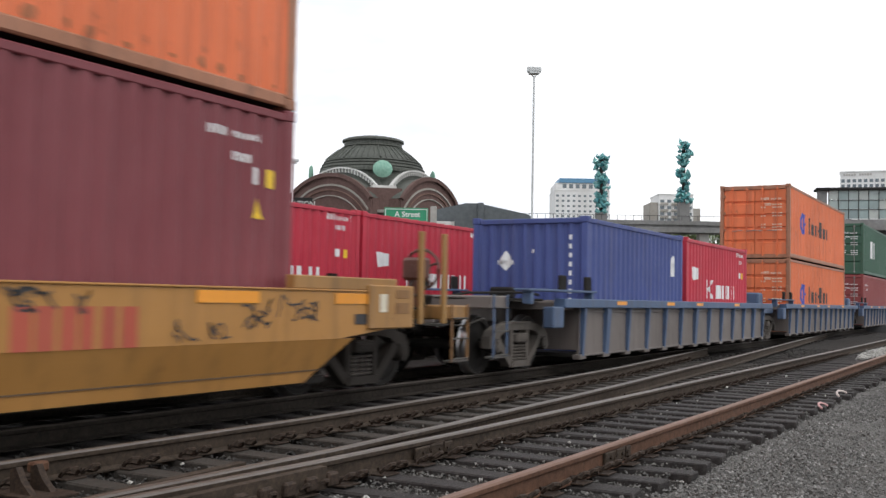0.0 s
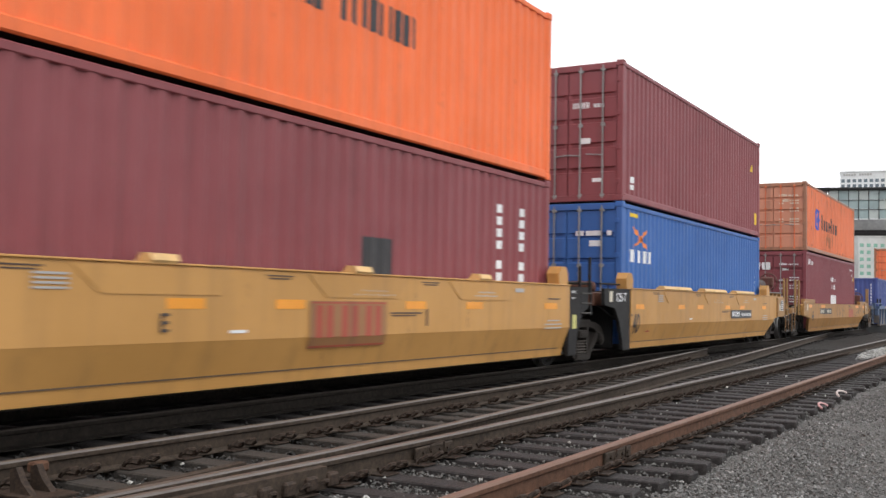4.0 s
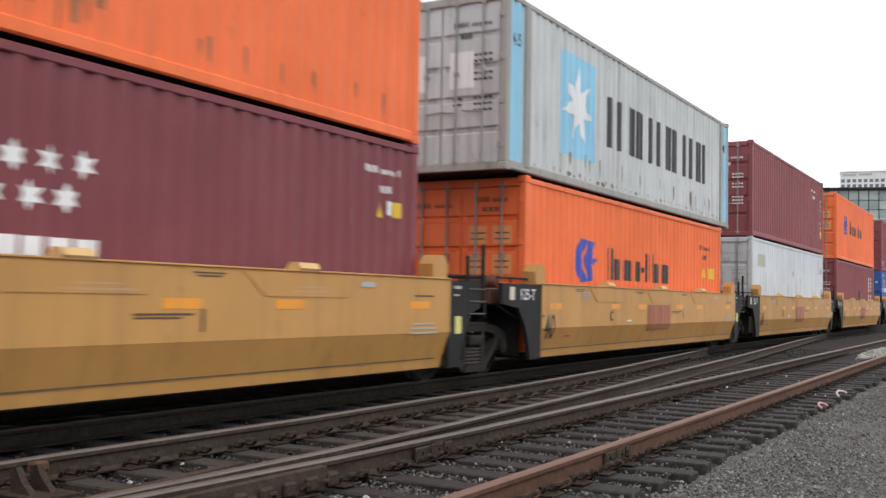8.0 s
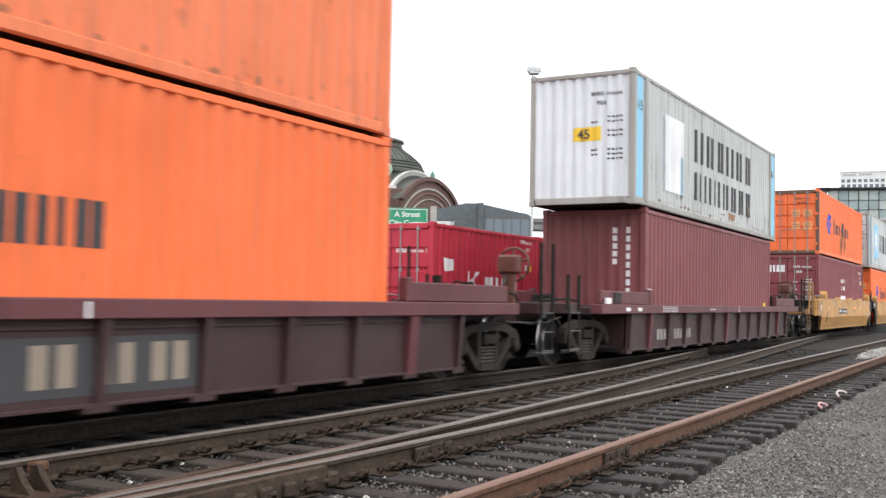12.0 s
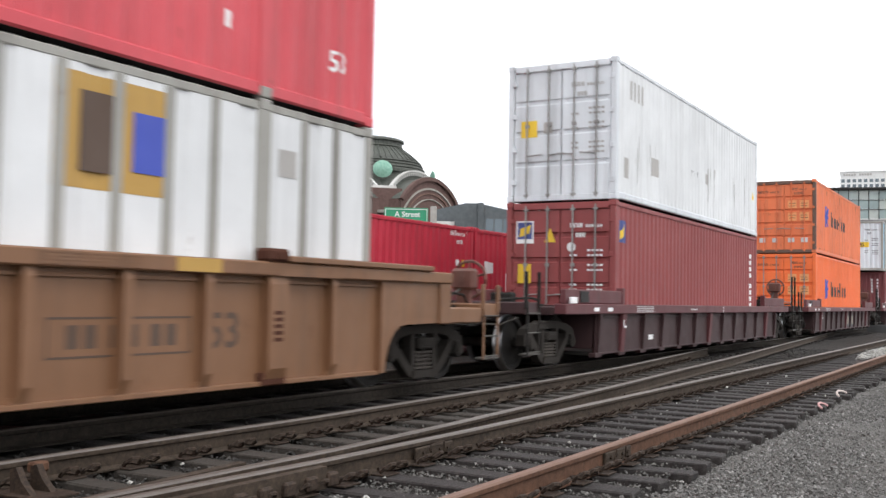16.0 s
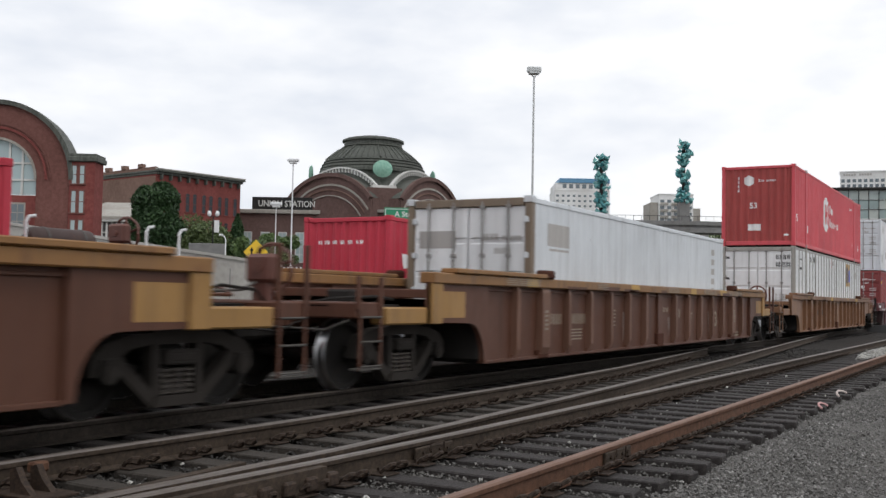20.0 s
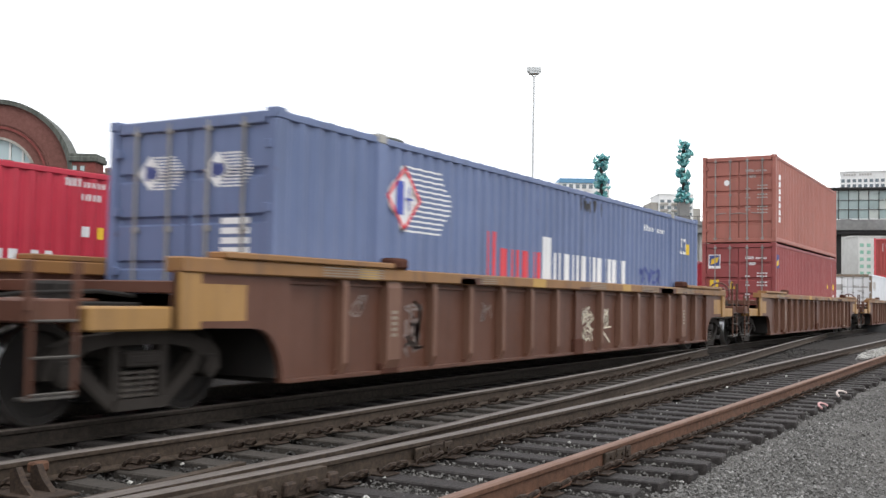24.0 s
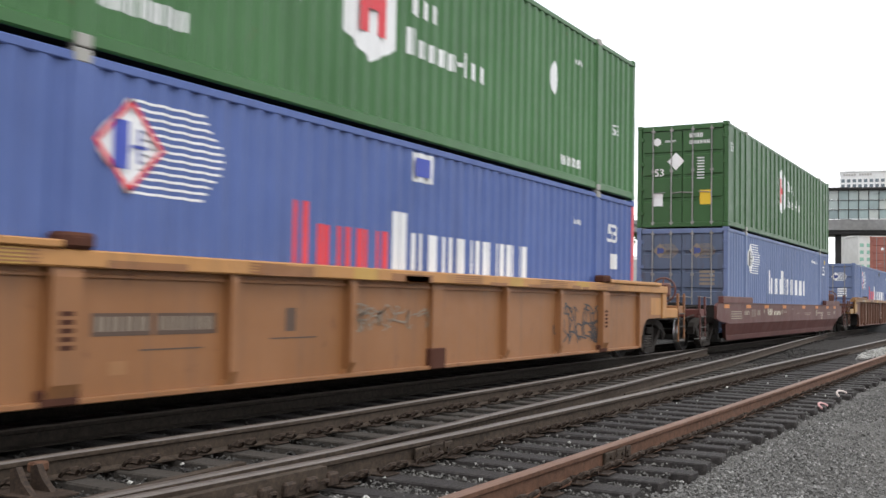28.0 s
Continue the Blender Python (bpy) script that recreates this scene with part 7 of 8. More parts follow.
i1 = container("dark red container with a blue and yellow sign", L40, HC, BRICKRED, side=[(DBLUE, [rect(-5.78, -5.42, 2.05, 2.5)]), (MARKYELLOW, [[(-5.74, 2.1), (-5.48, 2.26), (-5.46, 2.44), (-5.72, 2.28)], [(3.8, 1.55), (4.05, 1.55), (3.92, 1.85)], rect(5.3, 5.5, 1.5, 1.75)])] + tall_code(4.9, 2.4, 9) + [(MARKWHITE, [rect(5.3, 5.5, 1.05, 1.3)])], rear=[(MARKWHITE, [rect(-1.0, -0.6, 2.03, 2.5)]), (DBLUE, [rect(-0.97, -0.63, 2.12, 2.47)]), (MARKYELLOW, [[(-0.93, 2.16), (-0.7, 2.24), (-0.66, 2.42), (-0.9, 2.34)], rect(-0.95, -0.65, 1.3, 1.65), [(-0.35, 1.35), (-0.1, 1.35), (-0.22, 1.6)]])] + door_marks(HC))
i2 = container("faded red-brown container with a white letter column", L40, HC, FADED, side=[(MARKWHITE, [rect(-5.52, -5.24, 2.1 - i * 0.235, 2.28 - i * 0.235) for i in range(7)])], rear=[(MARKWHITE, [star(-0.4, 2.0, 0.1, 8, 0.95)])] + door_marks(HC, MARKGREY))
load(BROWN_X[2] - 0.09, [(i1, 0, HC)], i2)
pa, pb = diamond_marks(True)
j1 = container("slate-blue long container with a white diamond, riding alone", L53, HC, SLATEBLUE, posts=P53, end_mat=SLATEBLUE, side=pa + [(MARKDARK, drips(0.6, 2.2, 2.45, 2.74, 16, 79, 0.06))] + [(MARKWHITE, letters("53", 6.8, 2.0, 0.36) + span("Xxxxx xxxxx", 4.3, 5.6, 2.38, 0.13)), (DBLUE, scrawl(3.9, 5.6, 1.25, 1.6, 8, 95, 0.07)), (MARKYELLOW, [rect(7.35, 7.5, 2.0, 2.25)])], rear=diamond_doors())
second(j1, pb)
part("roof_patch", Mesh().box(-0.8, 0.9, -1.0, -0.2, HC - 0.015, HC + 0.05, 0.02), SLATEBLUE, j1)
load(BROWN_X[3] - 0.1, [(j1, 0, HC)])
OX_X = -262.4
fm = [(FADEDTAPE, [rect(x, x + 0.55, 1.07, 1.17) for x in (-9.3, -6.9, -4.6, -2.0, 1.28, 3.82, 6.2, 7.9)]), (CREAM, letters("53", 5.0, 0.68, 0.22) + span("XXX xxxxx", -4.14, -2.35, 0.86, 0.2)), (DIMCREAM, [rect(-8.6, -7.4, 0.78 + i * 0.06, 0.81 + i * 0.06) for i in range(4)] + [rect(1.6, 2.9, 0.9, 0.92), rect(1.7, 2.7, 0.84, 0.86), rect(3.9, 4.15, 0.8, 1.02), rect(4.2, 5.5, 0.88, 0.94), rect(6.4, 7.1, 0.82, 0.86), rect(6.4, 7.1, 0.9, 0.94), rect(7.9, 8.2, 0.86, 0.96), rect(-5.4, -5.2, 0.88, 0.98), rect(-6.9, -6.7, 0.88, 0.98)] + [rect(-6.3, -5.75, 0.84 + i * 0.055, 0.86 + i * 0.055) for i in range(4)] + span("XX", -7.1, -6.55, 0.88, 0.12) + span("XX", -5.55, -5.2, 0.86, 0.16) + [star(-2.12, 0.95, 0.09, 8, 0.9), star(-4.65, 0.98, 0.07, 8, 0.9), rect(-1.9, -1.4, 0.97, 0.985), rect(-1.9, -1.4, 0.93, 0.945), rect(-0.6, -0.2, 1.04, 1.06), rect(0.3, 0.8, 0.9, 0.92)])]
kc = plate_car("oxide-red plate-sided well car carrying green over slate-blue containers", 10.0, 8.85, 1.19, 0.66, 0.20, OXIDERED, 9.7, 11.4, fm, (9.4, 6.15, 0.19, OXIDERED))
ride(kc, OX_X)
pa, pb = diamond_marks(False)
k1 = container("slate-blue long container with a white diamond under a green one", L53, HC, SLATEBLUE, posts=P53, side=pa + [(MARKWHITE, letters("53", 6.8, 2.0, 0.36) + span("Xxxxx xxxxx", 4.6, 5.6, 2.4, 0.12)), (MARKYELLOW, [rect(7.35, 7.42, 2.45, 2.6)])], rear=diamond_doors(DIMCREAM), end_mat=paint("paint_grimy_slate_blue", (0.09, 0.12, 0.19), grime=0.8, rust=0.3))
second(k1, pb)
ha, hb = shield_marks(-1.52, 0.9)
k2 = container("green long container with upright ribs and a white shield", L53, HC, GLOSSGREEN, style="rib", posts=P53, side=ha + [(MARKWHITE, letters("53", 6.9, 2.1, 0.24) + letters("53", -7.7, 2.1, 0.24) + [[(0.9, 1.75), (1.1, 1.5), (1.3, 1.75), (1.1, 2.0)]])], rear=[(MARKWHITE, [star(-0.72, 2.42, 0.12, 6, 0.88)] + bars("xxx xx", -0.5, 2.4, 0.08) + bars("XXXX", 0.2, 2.5, 0.12) + bars("xxxxxx", 0.2, 2.32, 0.14) + [[(-0.42, 1.85), (-0.18, 1.6), (0.06, 1.85), (-0.18, 2.1)]] + [rect(-0.85, -0.55, 0.6, 0.95)] + [rect(0.42, 0.62, 1.9 - i * 0.08, 1.93 - i * 0.08) for i in range(8)]), (MARKYELLOW, [rect(0.5, 0.82, 0.62, 1.02)])])
mark([o for o in k2.children if o.name.startswith("door")][0], MARKWHITE, letters("53", -0.8, 1.45, 0.2), lambda u, d, z: (-L53 / 2 + 0.045 - 0.008, -u, z))
second(k2, hb)
load(OX_X - 0.08, [(k1, 0, HC)], k2, 0.39)
pa, pb = diamond_marks(True)
l1 = container("deep blue long container with red and white bars", L53, HC, DEEPBLUE, posts=P53, front_mat=ROSERED, side=pa + [(MARKWHITE, letters("53", 6.75, 1.98, 0.34) + [rect(6.85, 7.3, 1.45, 1.75), rect(-0.5, 0.04, 2.36, 2.75)] + bars("Xxxxx", 5.0, 2.2, 0.12))], rear=diamond_doors())
for o in l1.children:
    if o.name.startswith("corner_post") and o.data.vertices[0].co.x > 0:
        o.data.materials[0] = ROSERED
second(l1, pb + [(MARKBLUE, [rect(-0.42, -0.04, 2.43, 2.68)])])
ha, hb = shield_marks(-2.07, 0.82)
l2 = container("green corrugated long container with a white shield on a blue one", L53, HC, LEAFGREEN, posts=P53, side=ha + [(MARKWHITE, bars("XXXXXXXX", -5.9, 0.42, 0.2, 0.6, 0.2) + bars("XXXXXXX", 4.4, 0.3, 0.16, 0.6, 0.2) + letters("53", 7.0, 1.2, 0.2) + [rect(-3.2, -2.95, 1.2, 1.4), [(3.9, 1.75), (4.1, 1.45), (4.3, 1.75), (4.1, 2.05)]] + bars("xxxxx", 5.0, 2.2, 0.12))])
second(l2, hb)
load(BROWN_X[4] + 0.17, [(l1, 0, HC)], l2, 0.37)

# ---- the crimson train coming the other way, on the second line ----
FAR_SPEED = -4.95
FAR_STARTS = (11.6, 29.2, 48.8, 64.4, 80.1, 95.9, 117.8, 137.7, 153.9)
far_car = None
for i, s0 in enumerate(FAR_STARTS):
    c = s0 + 6.15
    if far_car is None:
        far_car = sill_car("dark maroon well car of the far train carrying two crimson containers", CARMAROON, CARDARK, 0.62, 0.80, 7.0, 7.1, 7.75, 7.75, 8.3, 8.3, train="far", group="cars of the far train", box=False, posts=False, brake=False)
        car = far_car
    else:
        car = copy_thing(far_car, Matrix())
        for o in car.children_recursive:
            if o.name.startswith("wheelset"):
                WHEELS[("far", 0 if o.location.x < 0 else 1)].append(o)
    ride(car, c, 0, FAR_Y, FAR_SPEED)
    if i == 5:
        part("end_platform", Mesh().box(8.3, 10.2, -0.9, 0.9, 0.72, 0.92, 0.03), CARDARK, car)
        brake_gear(car, 8.6, 1.1, 1, CARDARK, 1.05, -0.6, (7.35, -0.7, 1.95, 0.62))
        for x in (6.65, 9.0, 9.75):
            part("vent_pipe", Mesh().path([(x, -0.8, 0.9), (x, -0.8, 2.2), (x + 0.05, -0.8, 2.28), (x + 0.16, -0.8, 2.3)], 0.028, 8), WHITE, car, "white hooked pipe")
    for j in (0, 1):
        d = -1 if (j == 0 and i in (3, 4)) else 1
        ob = crimson_box("crimson short container with a white flag and bars", doors=d, H=2.743)
        ride(ob, c - 3.07 + 6.14 * j, 0.29, FAR_Y, FAR_SPEED)

# ---- a green passenger car on the third track ----
coach = thing("passenger_car", "dark green passenger car with a sky-toned roof and white stripe", "railcar")
CG = paint("paint_coach_green", (0.012, 0.06, 0.05), rough=0.35, grime=0.15)
# The roof's pale blue is the sky's reflection, put into its base colour.
ROOFSKY = paint("coach_roof_sky_reflection", (0.42, 0.62, 0.68), rough=0.4, grime=0.2)
sec_roof = [(-1.48, 4.22), (-1.40, 4.44), (-1.0, 4.56), (1.0, 4.56), (1.40, 4.44), (1.48, 4.22)]
part("roof", Mesh().prism(sec_roof, 0, -8.3, 8.3), ROOFSKY, coach, "curved roof coloured pale blue like the reflected sky")
cb = part("body", Mesh().box(-8.3, 8.3, -1.48, 1.48, 1.05, 4.22, 0.03), CG, coach)
mark(cb, MARKWHITE, [rect(-8.2, 8.2, 2.23, 2.63)], lambda x, d, z: (x, -1.485, z))
mark(cb, STEELGREY, span("XXXXXXXX", 0.55, 3.3, 2.98, 0.46), lambda x, d, z: (x, -1.485, z))
part("skirt", Mesh().box(-8.2, 8.2, -1.46, 1.46, 0.55, 1.046, 0.02), paint("paint_coach_brown", (0.08, 0.045, 0.03)), coach)
part("grab_rail", Mesh().tube((2.0, -1.52, 3.8), (3.6, -1.52, 3.8), 0.015, 6), BLACK, coach)
for x in (-5.8, 5.8):
    truck(coach, x, "coach")
ride(coach, 12.0 - 14.0 * 3.0, 0, THIRD_Y, 14.0)
# ---- the town behind: places as distance to the right of and along the line of sight ----
VIEW = Matrix.Rotation(radians(-59.962), 4, "Z")


def town(u, v, z=0.0, turn=0.0):
    return VIEW @ Matrix.Translation((u, v, z)) @ Matrix.Rotation(radians(turn), 4, "Z")


def arc(cx, cz, r, a0, a1, n):
    return [(cx + r * math.cos(radians(a0 + (a1 - a0) * i / n)), cz + r * math.sin(radians(a0 + (a1 - a0) * i / n))) for i in range(n + 1)]


def band(m, cx, cz, r0, r1, y0, y1, a0=0, a1=180, n=32):
    """A curved band of rectangular section standing in the xz plane."""
    o, i = arc(cx, cz, r1, a0, a1, n), arc(cx, cz, r0, a0, a1, n)
    if r0 <= 0:
        return m.prism(o, 1, y0, y1)
    v = []
    for (ox, oz), (ix, iz) in zip(o, i):
        v += [(ox, y0, oz), (ox, y1, oz), (ix, y1, iz), (ix, y0, iz)]
    m.add(v, [(4 * k + j, 4 * k + (j + 1) % 4, 4 * k + 4 + (j + 1) % 4, 4 * k + 4 + j) for k in range(n) for j in range(4)] + [(0, 1, 2, 3), (4 * n + 3, 4 * n + 2, 4 * n + 1, 4 * n)])
    return m


def window(parent, x0, x1, z0, z1, y, frame_mat, pane_mat=None, bars_x=1, bars_z=1, depth=0.25, arched=False):
    """A sunk window: its pane behind the wall's face, with frame, sill and glazing bars."""
    w = part("window", Mesh().box(x0 - 0.12, x0 + 0.05, y - 0.04, y + depth, z0, z1).box(x1 - 0.05, x1 + 0.12, y - 0.04, y + depth, z0, z1).box(x0 - 0.12, x1 + 0.12, y - 0.04, y + depth, z1 - 0.05, z1 + 0.14), frame_mat, parent)
    part("pane", Mesh().box(x0, x1, y - 0.012, y - 0.004, z0, z1), pane_mat or GLASSM, w)
    m = Mesh().box(x0 - 0.2, x1 + 0.2, y - 0.14, y + 0.02, z0 - 0.16, z0, 0.02)
    for i in range(1, bars_x + 1):
        x = x0 + (x1 - x0) * i / (bars_x + 1)
        m.box(x - 0.04, x + 0.04, y - 0.03, y, z0, z1)
    for i in range(1, bars_z + 1):
        z = z0 + (z1 - z0) * i / (bars_z + 1)
        m.box(x0, x1, y - 0.03, y, z - 0.04, z + 0.04)
    part("sill", m, frame_mat, w)
    return w


# the arched brick museum
mus = thing("museum", "red brick museum with a great round arch and glazed lunette", "building", town(-49.5, 110))
wall = Mesh()
band(wall, 0, 13.6, 4.6, 8.3, 0, 0.8, 0, 180, 40)
wall.box(-8.3, -4.6, 0, 0.8, 0, 13.6).box(4.6, 8.3, 0, 0.8, 0, 13.6)
part("wall", wall, BRICK2, mus)
part("vault_roof", band(Mesh(), 0, 13.6, 8.3, 8.55, 0.8, 3, 0, 180, 40), DARKROOF, mus)
part("cornice", band(Mesh(), 0, 13.6, 8.25, 8.75, -0.35, 0.8, 0, 180, 40), DARKROOF, mus, "dark curved cornice")
part("arch_band", band(Mesh(), 0, 13.6, 5.55, 5.8, -0.18, 0, 0, 180, 40), BRICK, mus)
part("arch_band", band(Mesh(), 0, 13.6, 6.0, 6.15, -0.12, 0, 0, 180, 40), BRICK2, mus)
part("arch_band", band(Mesh(), 0, 13.6, 4.35, 4.62, -0.1, 0.5, 0, 180, 40), TRIMSTONE, mus)
lun = part("lunette_pane", Mesh().prism(arc(0, 13.6, 4.4, 0, 180, 32) + [(-4.4, 11.9), (4.4, 11.9)], 1, 0.45, 0.5), PALEGLASS, mus)
mul = Mesh()
for x in (-2.9, -1.45, 0, 1.45, 2.9):
    mul.box(x - 0.12, x + 0.12, 0.3, 0.45, 11.9, 13.6 + math.sqrt(4.4 ** 2 - x * x) - 0.05)
for z in (13.55, 15.4):
    mul.box(-math.sqrt(max(0.1, 4.4 ** 2 - max(0, z - 13.6) ** 2)), math.sqrt(max(0.1, 4.4 ** 2 - max(0, z - 13.6) ** 2)), 0.32, 0.45, z - 0.1, z + 0.1)
part("mullion", mul, PALEWALL, mus, "white glazing bars")
part("spandrel", Mesh().box(-4.6, 4.6, 0.25, 0.8, 0, 11.85, 0.03), BRICK, mus)
for i in range(3):
    x = -3.4 + i * 2.6
    window(mus, x, x + 1.5, 8.0, 10.9, 0.25, TRIMSTONE, None, 1, 2)
for s in (-1, 1):
    pier = part("pier", Mesh().box(*sorted((s * 8.3, s * 11.1)), -0.3, 2.5, 0, 15.6, 0.05), BRICK, mus)
    part("pier_cap", Mesh().box(*sorted((s * 8.2, s * 11.4)), -0.6, 2.8, 15.6, 16.2, 0.1).box(*sorted((s * 8.25, s * 11.25)), -0.45, 2.7, 16.2, 16.5, 0.05), DARKROOF, mus, "dark flat cornice")
    for x in (8.6, 9.45):
        xa = s * x if s > 0 else s * x - 0.55
        for z0, z1 in ((13.2, 15.2), (10.0, 12.4), (6.6, 9.2)):
            window(mus, xa, xa + 0.55, z0, z1, -0.3, BRICK2, PALEGLASS, 0, 1)

# the brick warehouse behind it
wh = thing("warehouse", "old red brick warehouse with arched windows and a pale cornice", "building", town(-49.0, 170, 0, 51))
part("wall", Mesh().box(0, 18.2, 0, 20, 0, 21.6, 0.05), BRICK, wh)
cor = Mesh().box(-0.1, 18.4, -0.5, 20.1, 21.6, 22.0, 0.08).box(-0.2, 18.6, -0.9, 20.2, 22.0, 22.35, 0.06)
part("cornice", cor, DARKROOF, wh, "dark bracketed cornice")
part("cornice_flashing", Mesh().box(-0.25, 18.65, -0.95, 0.0, 22.35, 22.6, 0.05), CONCRETE, wh, "pale cornice top")
part("parapet", Mesh().box(-0.12, 0.4, 0.2, 20.1, 22.0, 22.9, 0.05), BRICK3, wh)
for i in range(10):
    part("cornice_bracket", Mesh().box(0.6 + i * 1.85, 0.9 + i * 1.85, -0.75, 0, 20.7, 21.6, 0.05), DARKROOF, wh)
for i in range(10):
    x = 0.7 + i * 1.75
    for z in (3.0, 7.0, 11.0, 15.6):
        wn_ = window(wh, x + (0.12 if i % 2 else -0.12), x + 0.85 + (0.12 if i % 2 else -0.12), z, z + 2.8, 0, BRICK, DARKGLASS, 0, 1)
        part("arch_head", band(Mesh(), x + 0.425 + (0.12 if i % 2 else -0.12), z + 2.8, 0.0, 0.44, -0.06, 0.1, 0, 180, 8), DARKGLASS, wn_)
part("wall", Mesh().box(-0.12, -0.02, 0.2, 20, 0, 21.3), BRICK3, wh, "tan brick side wall")
for i in range(3):
    part("chimney", Mesh().box(-0.3, 0.6, 4 + i * 5, 5.2 + i * 5, 22.9, 23.6, 0.05), BRICK3, wh)
annex = thing("annex", "low pale annex beside the brick warehouse", "building", town(-50.5, 150))
part("wall", Mesh().box(-4.0, 4.6, 0.6, 12, 0, 12.4, 0.05), DARKCONC, annex)
part("roof", Mesh().prism([(-0.5, 12.3), (12.3, 15.6), (12.3, 15.9), (-0.5, 12.7)], 0, -4.4, 5.0), TRIMSTONE, annex, "pale sloping roof")
part("eave", Mesh().box(-4.3, 4.9, -0.4, 0.1, 11.9, 12.35, 0.05), PALEWALL, annex)
for i in range(12):
    part("column", Mesh().box(-3.9 + i * 0.76, -3.62 + i * 0.76, 0, 0.3, 0, 11.9, 0.03), PALEWALL, annex)
part("rail", Mesh().box(-4.0, 4.6, 0.02, 0.2, 10.2, 10.4, 0.03), PALEWALL, annex)

# the domed station
ST = town(-15.0, 206.5, 0, -32)
st = thing("station", "brick railway station with a dark copper dome and arched gables", "building", ST)
dome = [(10.9, 26.3), (10.9, 26.9), (10.6, 27.2), (10.45, 27.8), (10.2, 27.9), (10.05, 28.4), (9.85, 28.5), (9.6, 29.0), (8.8, 29.75), (7.85, 30.55), (6.9, 31.25), (6.0, 31.85), (5.85, 32.0)]
dm = part("dome", Mesh().lathe(dome, 48), DARKROOF, st, "dark ribbed copper dome", smooth=True)
part("dome_crown", Mesh().lathe([(5.75, 31.85), (6.2, 32.05), (5.95, 32.35), (5.95, 32.95), (6.4, 33.15), (6.35, 33.5), (5.6, 33.8), (3.5, 34.22), (0, 34.45)], 32), DARKROOF, st, smooth=True)
rb = [(r + 0.10, z) for r, z in dome[7:12]]
for i in range(48):
    a = 2 * math.pi * i / 48
    big = i % 6 == 0
    m = Mesh()
    for (r0, z0), (r1, z1) in zip(rb, rb[1:]):
        m.tube((r0 * math.cos(a), r0 * math.sin(a), z0), (r1 * math.cos(a), r1 * math.sin(a), z1), 0.26 if big else 0.10, 4)
    part("dome_rib", m, DARKROOF, st)
for z, r in ((27.95, 10.3), (28.55, 9.95), (27.25, 10.65)):
    part("dome_ring", Mesh().lathe([(r - 0.15, z), (r + 0.12, z + 0.08), (r + 0.12, z + 0.22), (r - 0.15, z + 0.3)], 48), DARKROOF, st)
low8 = [(-10.8, -6.2), (-6.2, -10.8), (6.2, -10.8), (10.8, -6.2), (10.8, 6.2), (6.2, 10.8), (-6.2, 10.8), (-10.8, 6.2)]
high8 = [(10.7 * math.cos(a), 10.7 * math.sin(a)) for a in [radians(-157.5 - 0 + 45 * i) for i in range(8)]]
dr = Mesh().add([(x, y, 18.0) for x, y in low8] + [(x, y, 26.5) for x, y in high8], [(i, (i + 1) % 8, 8 + (i + 1) % 8, 8 + i) for i in range(8)] + [tuple(range(8, 16))])
part("drum", dr, DARKROOF, st)
for q in range(4):
    rot = Matrix.Rotation(math.pi / 2 * q, 4, "Z")
    c45 = rot @ Matrix.Rotation(math.pi / 4, 4, "Z")

    def turned(m, by=rot):
        m.v = [tuple(by @ Vector(p)) for p in m.v]
        return m
    part("vault_roof", turned(Mesh().prism(arc(0, 14.2, 12.4, 45, 135, 28), 1, -10.9, -2)), DARKROOF, st)
    part("eave_band", turned(band(Mesh(), 0, 14.2, 12.35, 12.62, -11.3, -10.6, 44, 136, 28)), PALEWALL, st, "white curved eave")
    for k in range(25):
        a = radians(46 + k * 88 / 24)
        x, z = 12.1 * math.cos(a), 14.2 + 12.1 * math.sin(a)
        part("eave_bracket", turned(Mesh().box(x - 0.13, x + 0.13, -11.25, -10.8, z - 0.5, z + 0.25)), PALEWALL, st)
    part("gable_roof", turned(Mesh().prism(arc(0, 11.8, 13.2, 40, 140, 28), 1, -14.2, -9)), DARKROOF, st)
    part("gable_cornice", turned(band(Mesh(), 0, 11.8, 12.75, 13.5, -14.8, -14.1, 39, 141, 28)), STATIONBRICK, st)
    part("gable", turned(Mesh().prism(arc(0, 11.8, 12.9, 38, 142, 24) + [(-10.2, 0), (10.2, 0)], 1, -14.3, -13.8)), STATIONBRICK, st)
    for r0, r1, mt in ((11.4, 11.75, TRIMSTONE), (10.5, 10.65, BRICK3), (9.4, 9.6, TRIMSTONE)):
        part("arch_band", turned(band(Mesh(), 0, 11.4, r0, r1, -14.5, -14.25, 34, 146, 28)), mt, st)
    part("arch_pane", turned(Mesh().prism(arc(0, 5.5, 7.6, 20, 160, 20), 1, -14.38, -14.31)), GLASSM, st)
    part("side_wall", turned(Mesh().box(-10.3, 10.3, -13.9, -9, 0, 20.2)), STATIONBRICK, st)
    sm = Mesh().lathe([(0, -0.5), (1.2, -0.4), (1.7, 0.0), (1.3, 0.25), (0.8, 0.35), (0, 0.45)], 16, (0, 0, 0), "y")
    sm.v = [(x * 1.15, y - 12.6, z + 26.3) for x, y, z in sm.v]
    part("shield", turned(sm, c45), VERDIGRIS, st, "green copper shield", smooth=True)
    part("ledge", turned(Mesh().box(-2.4, 2.4, -14.9, -12.0, 22.3, 22.8, 0.05), c45), PALEWALL, st)
    part("corner_pier", turned(Mesh().box(-3.4, 3.4, -15.4, -9.5, 0, 22.3, 0.05), c45), STATIONBRICK, st)
part("block", Mesh().box(-11.8, 11.8, -11.8, 11.8, 0, 17.4, 0.05), STATIONBRICK, st)
part("block_cornice", Mesh().box(-12.3, 12.3, -12.3, 12.3, 17.4, 18.0, 0.08), TRIMSTONE, st)

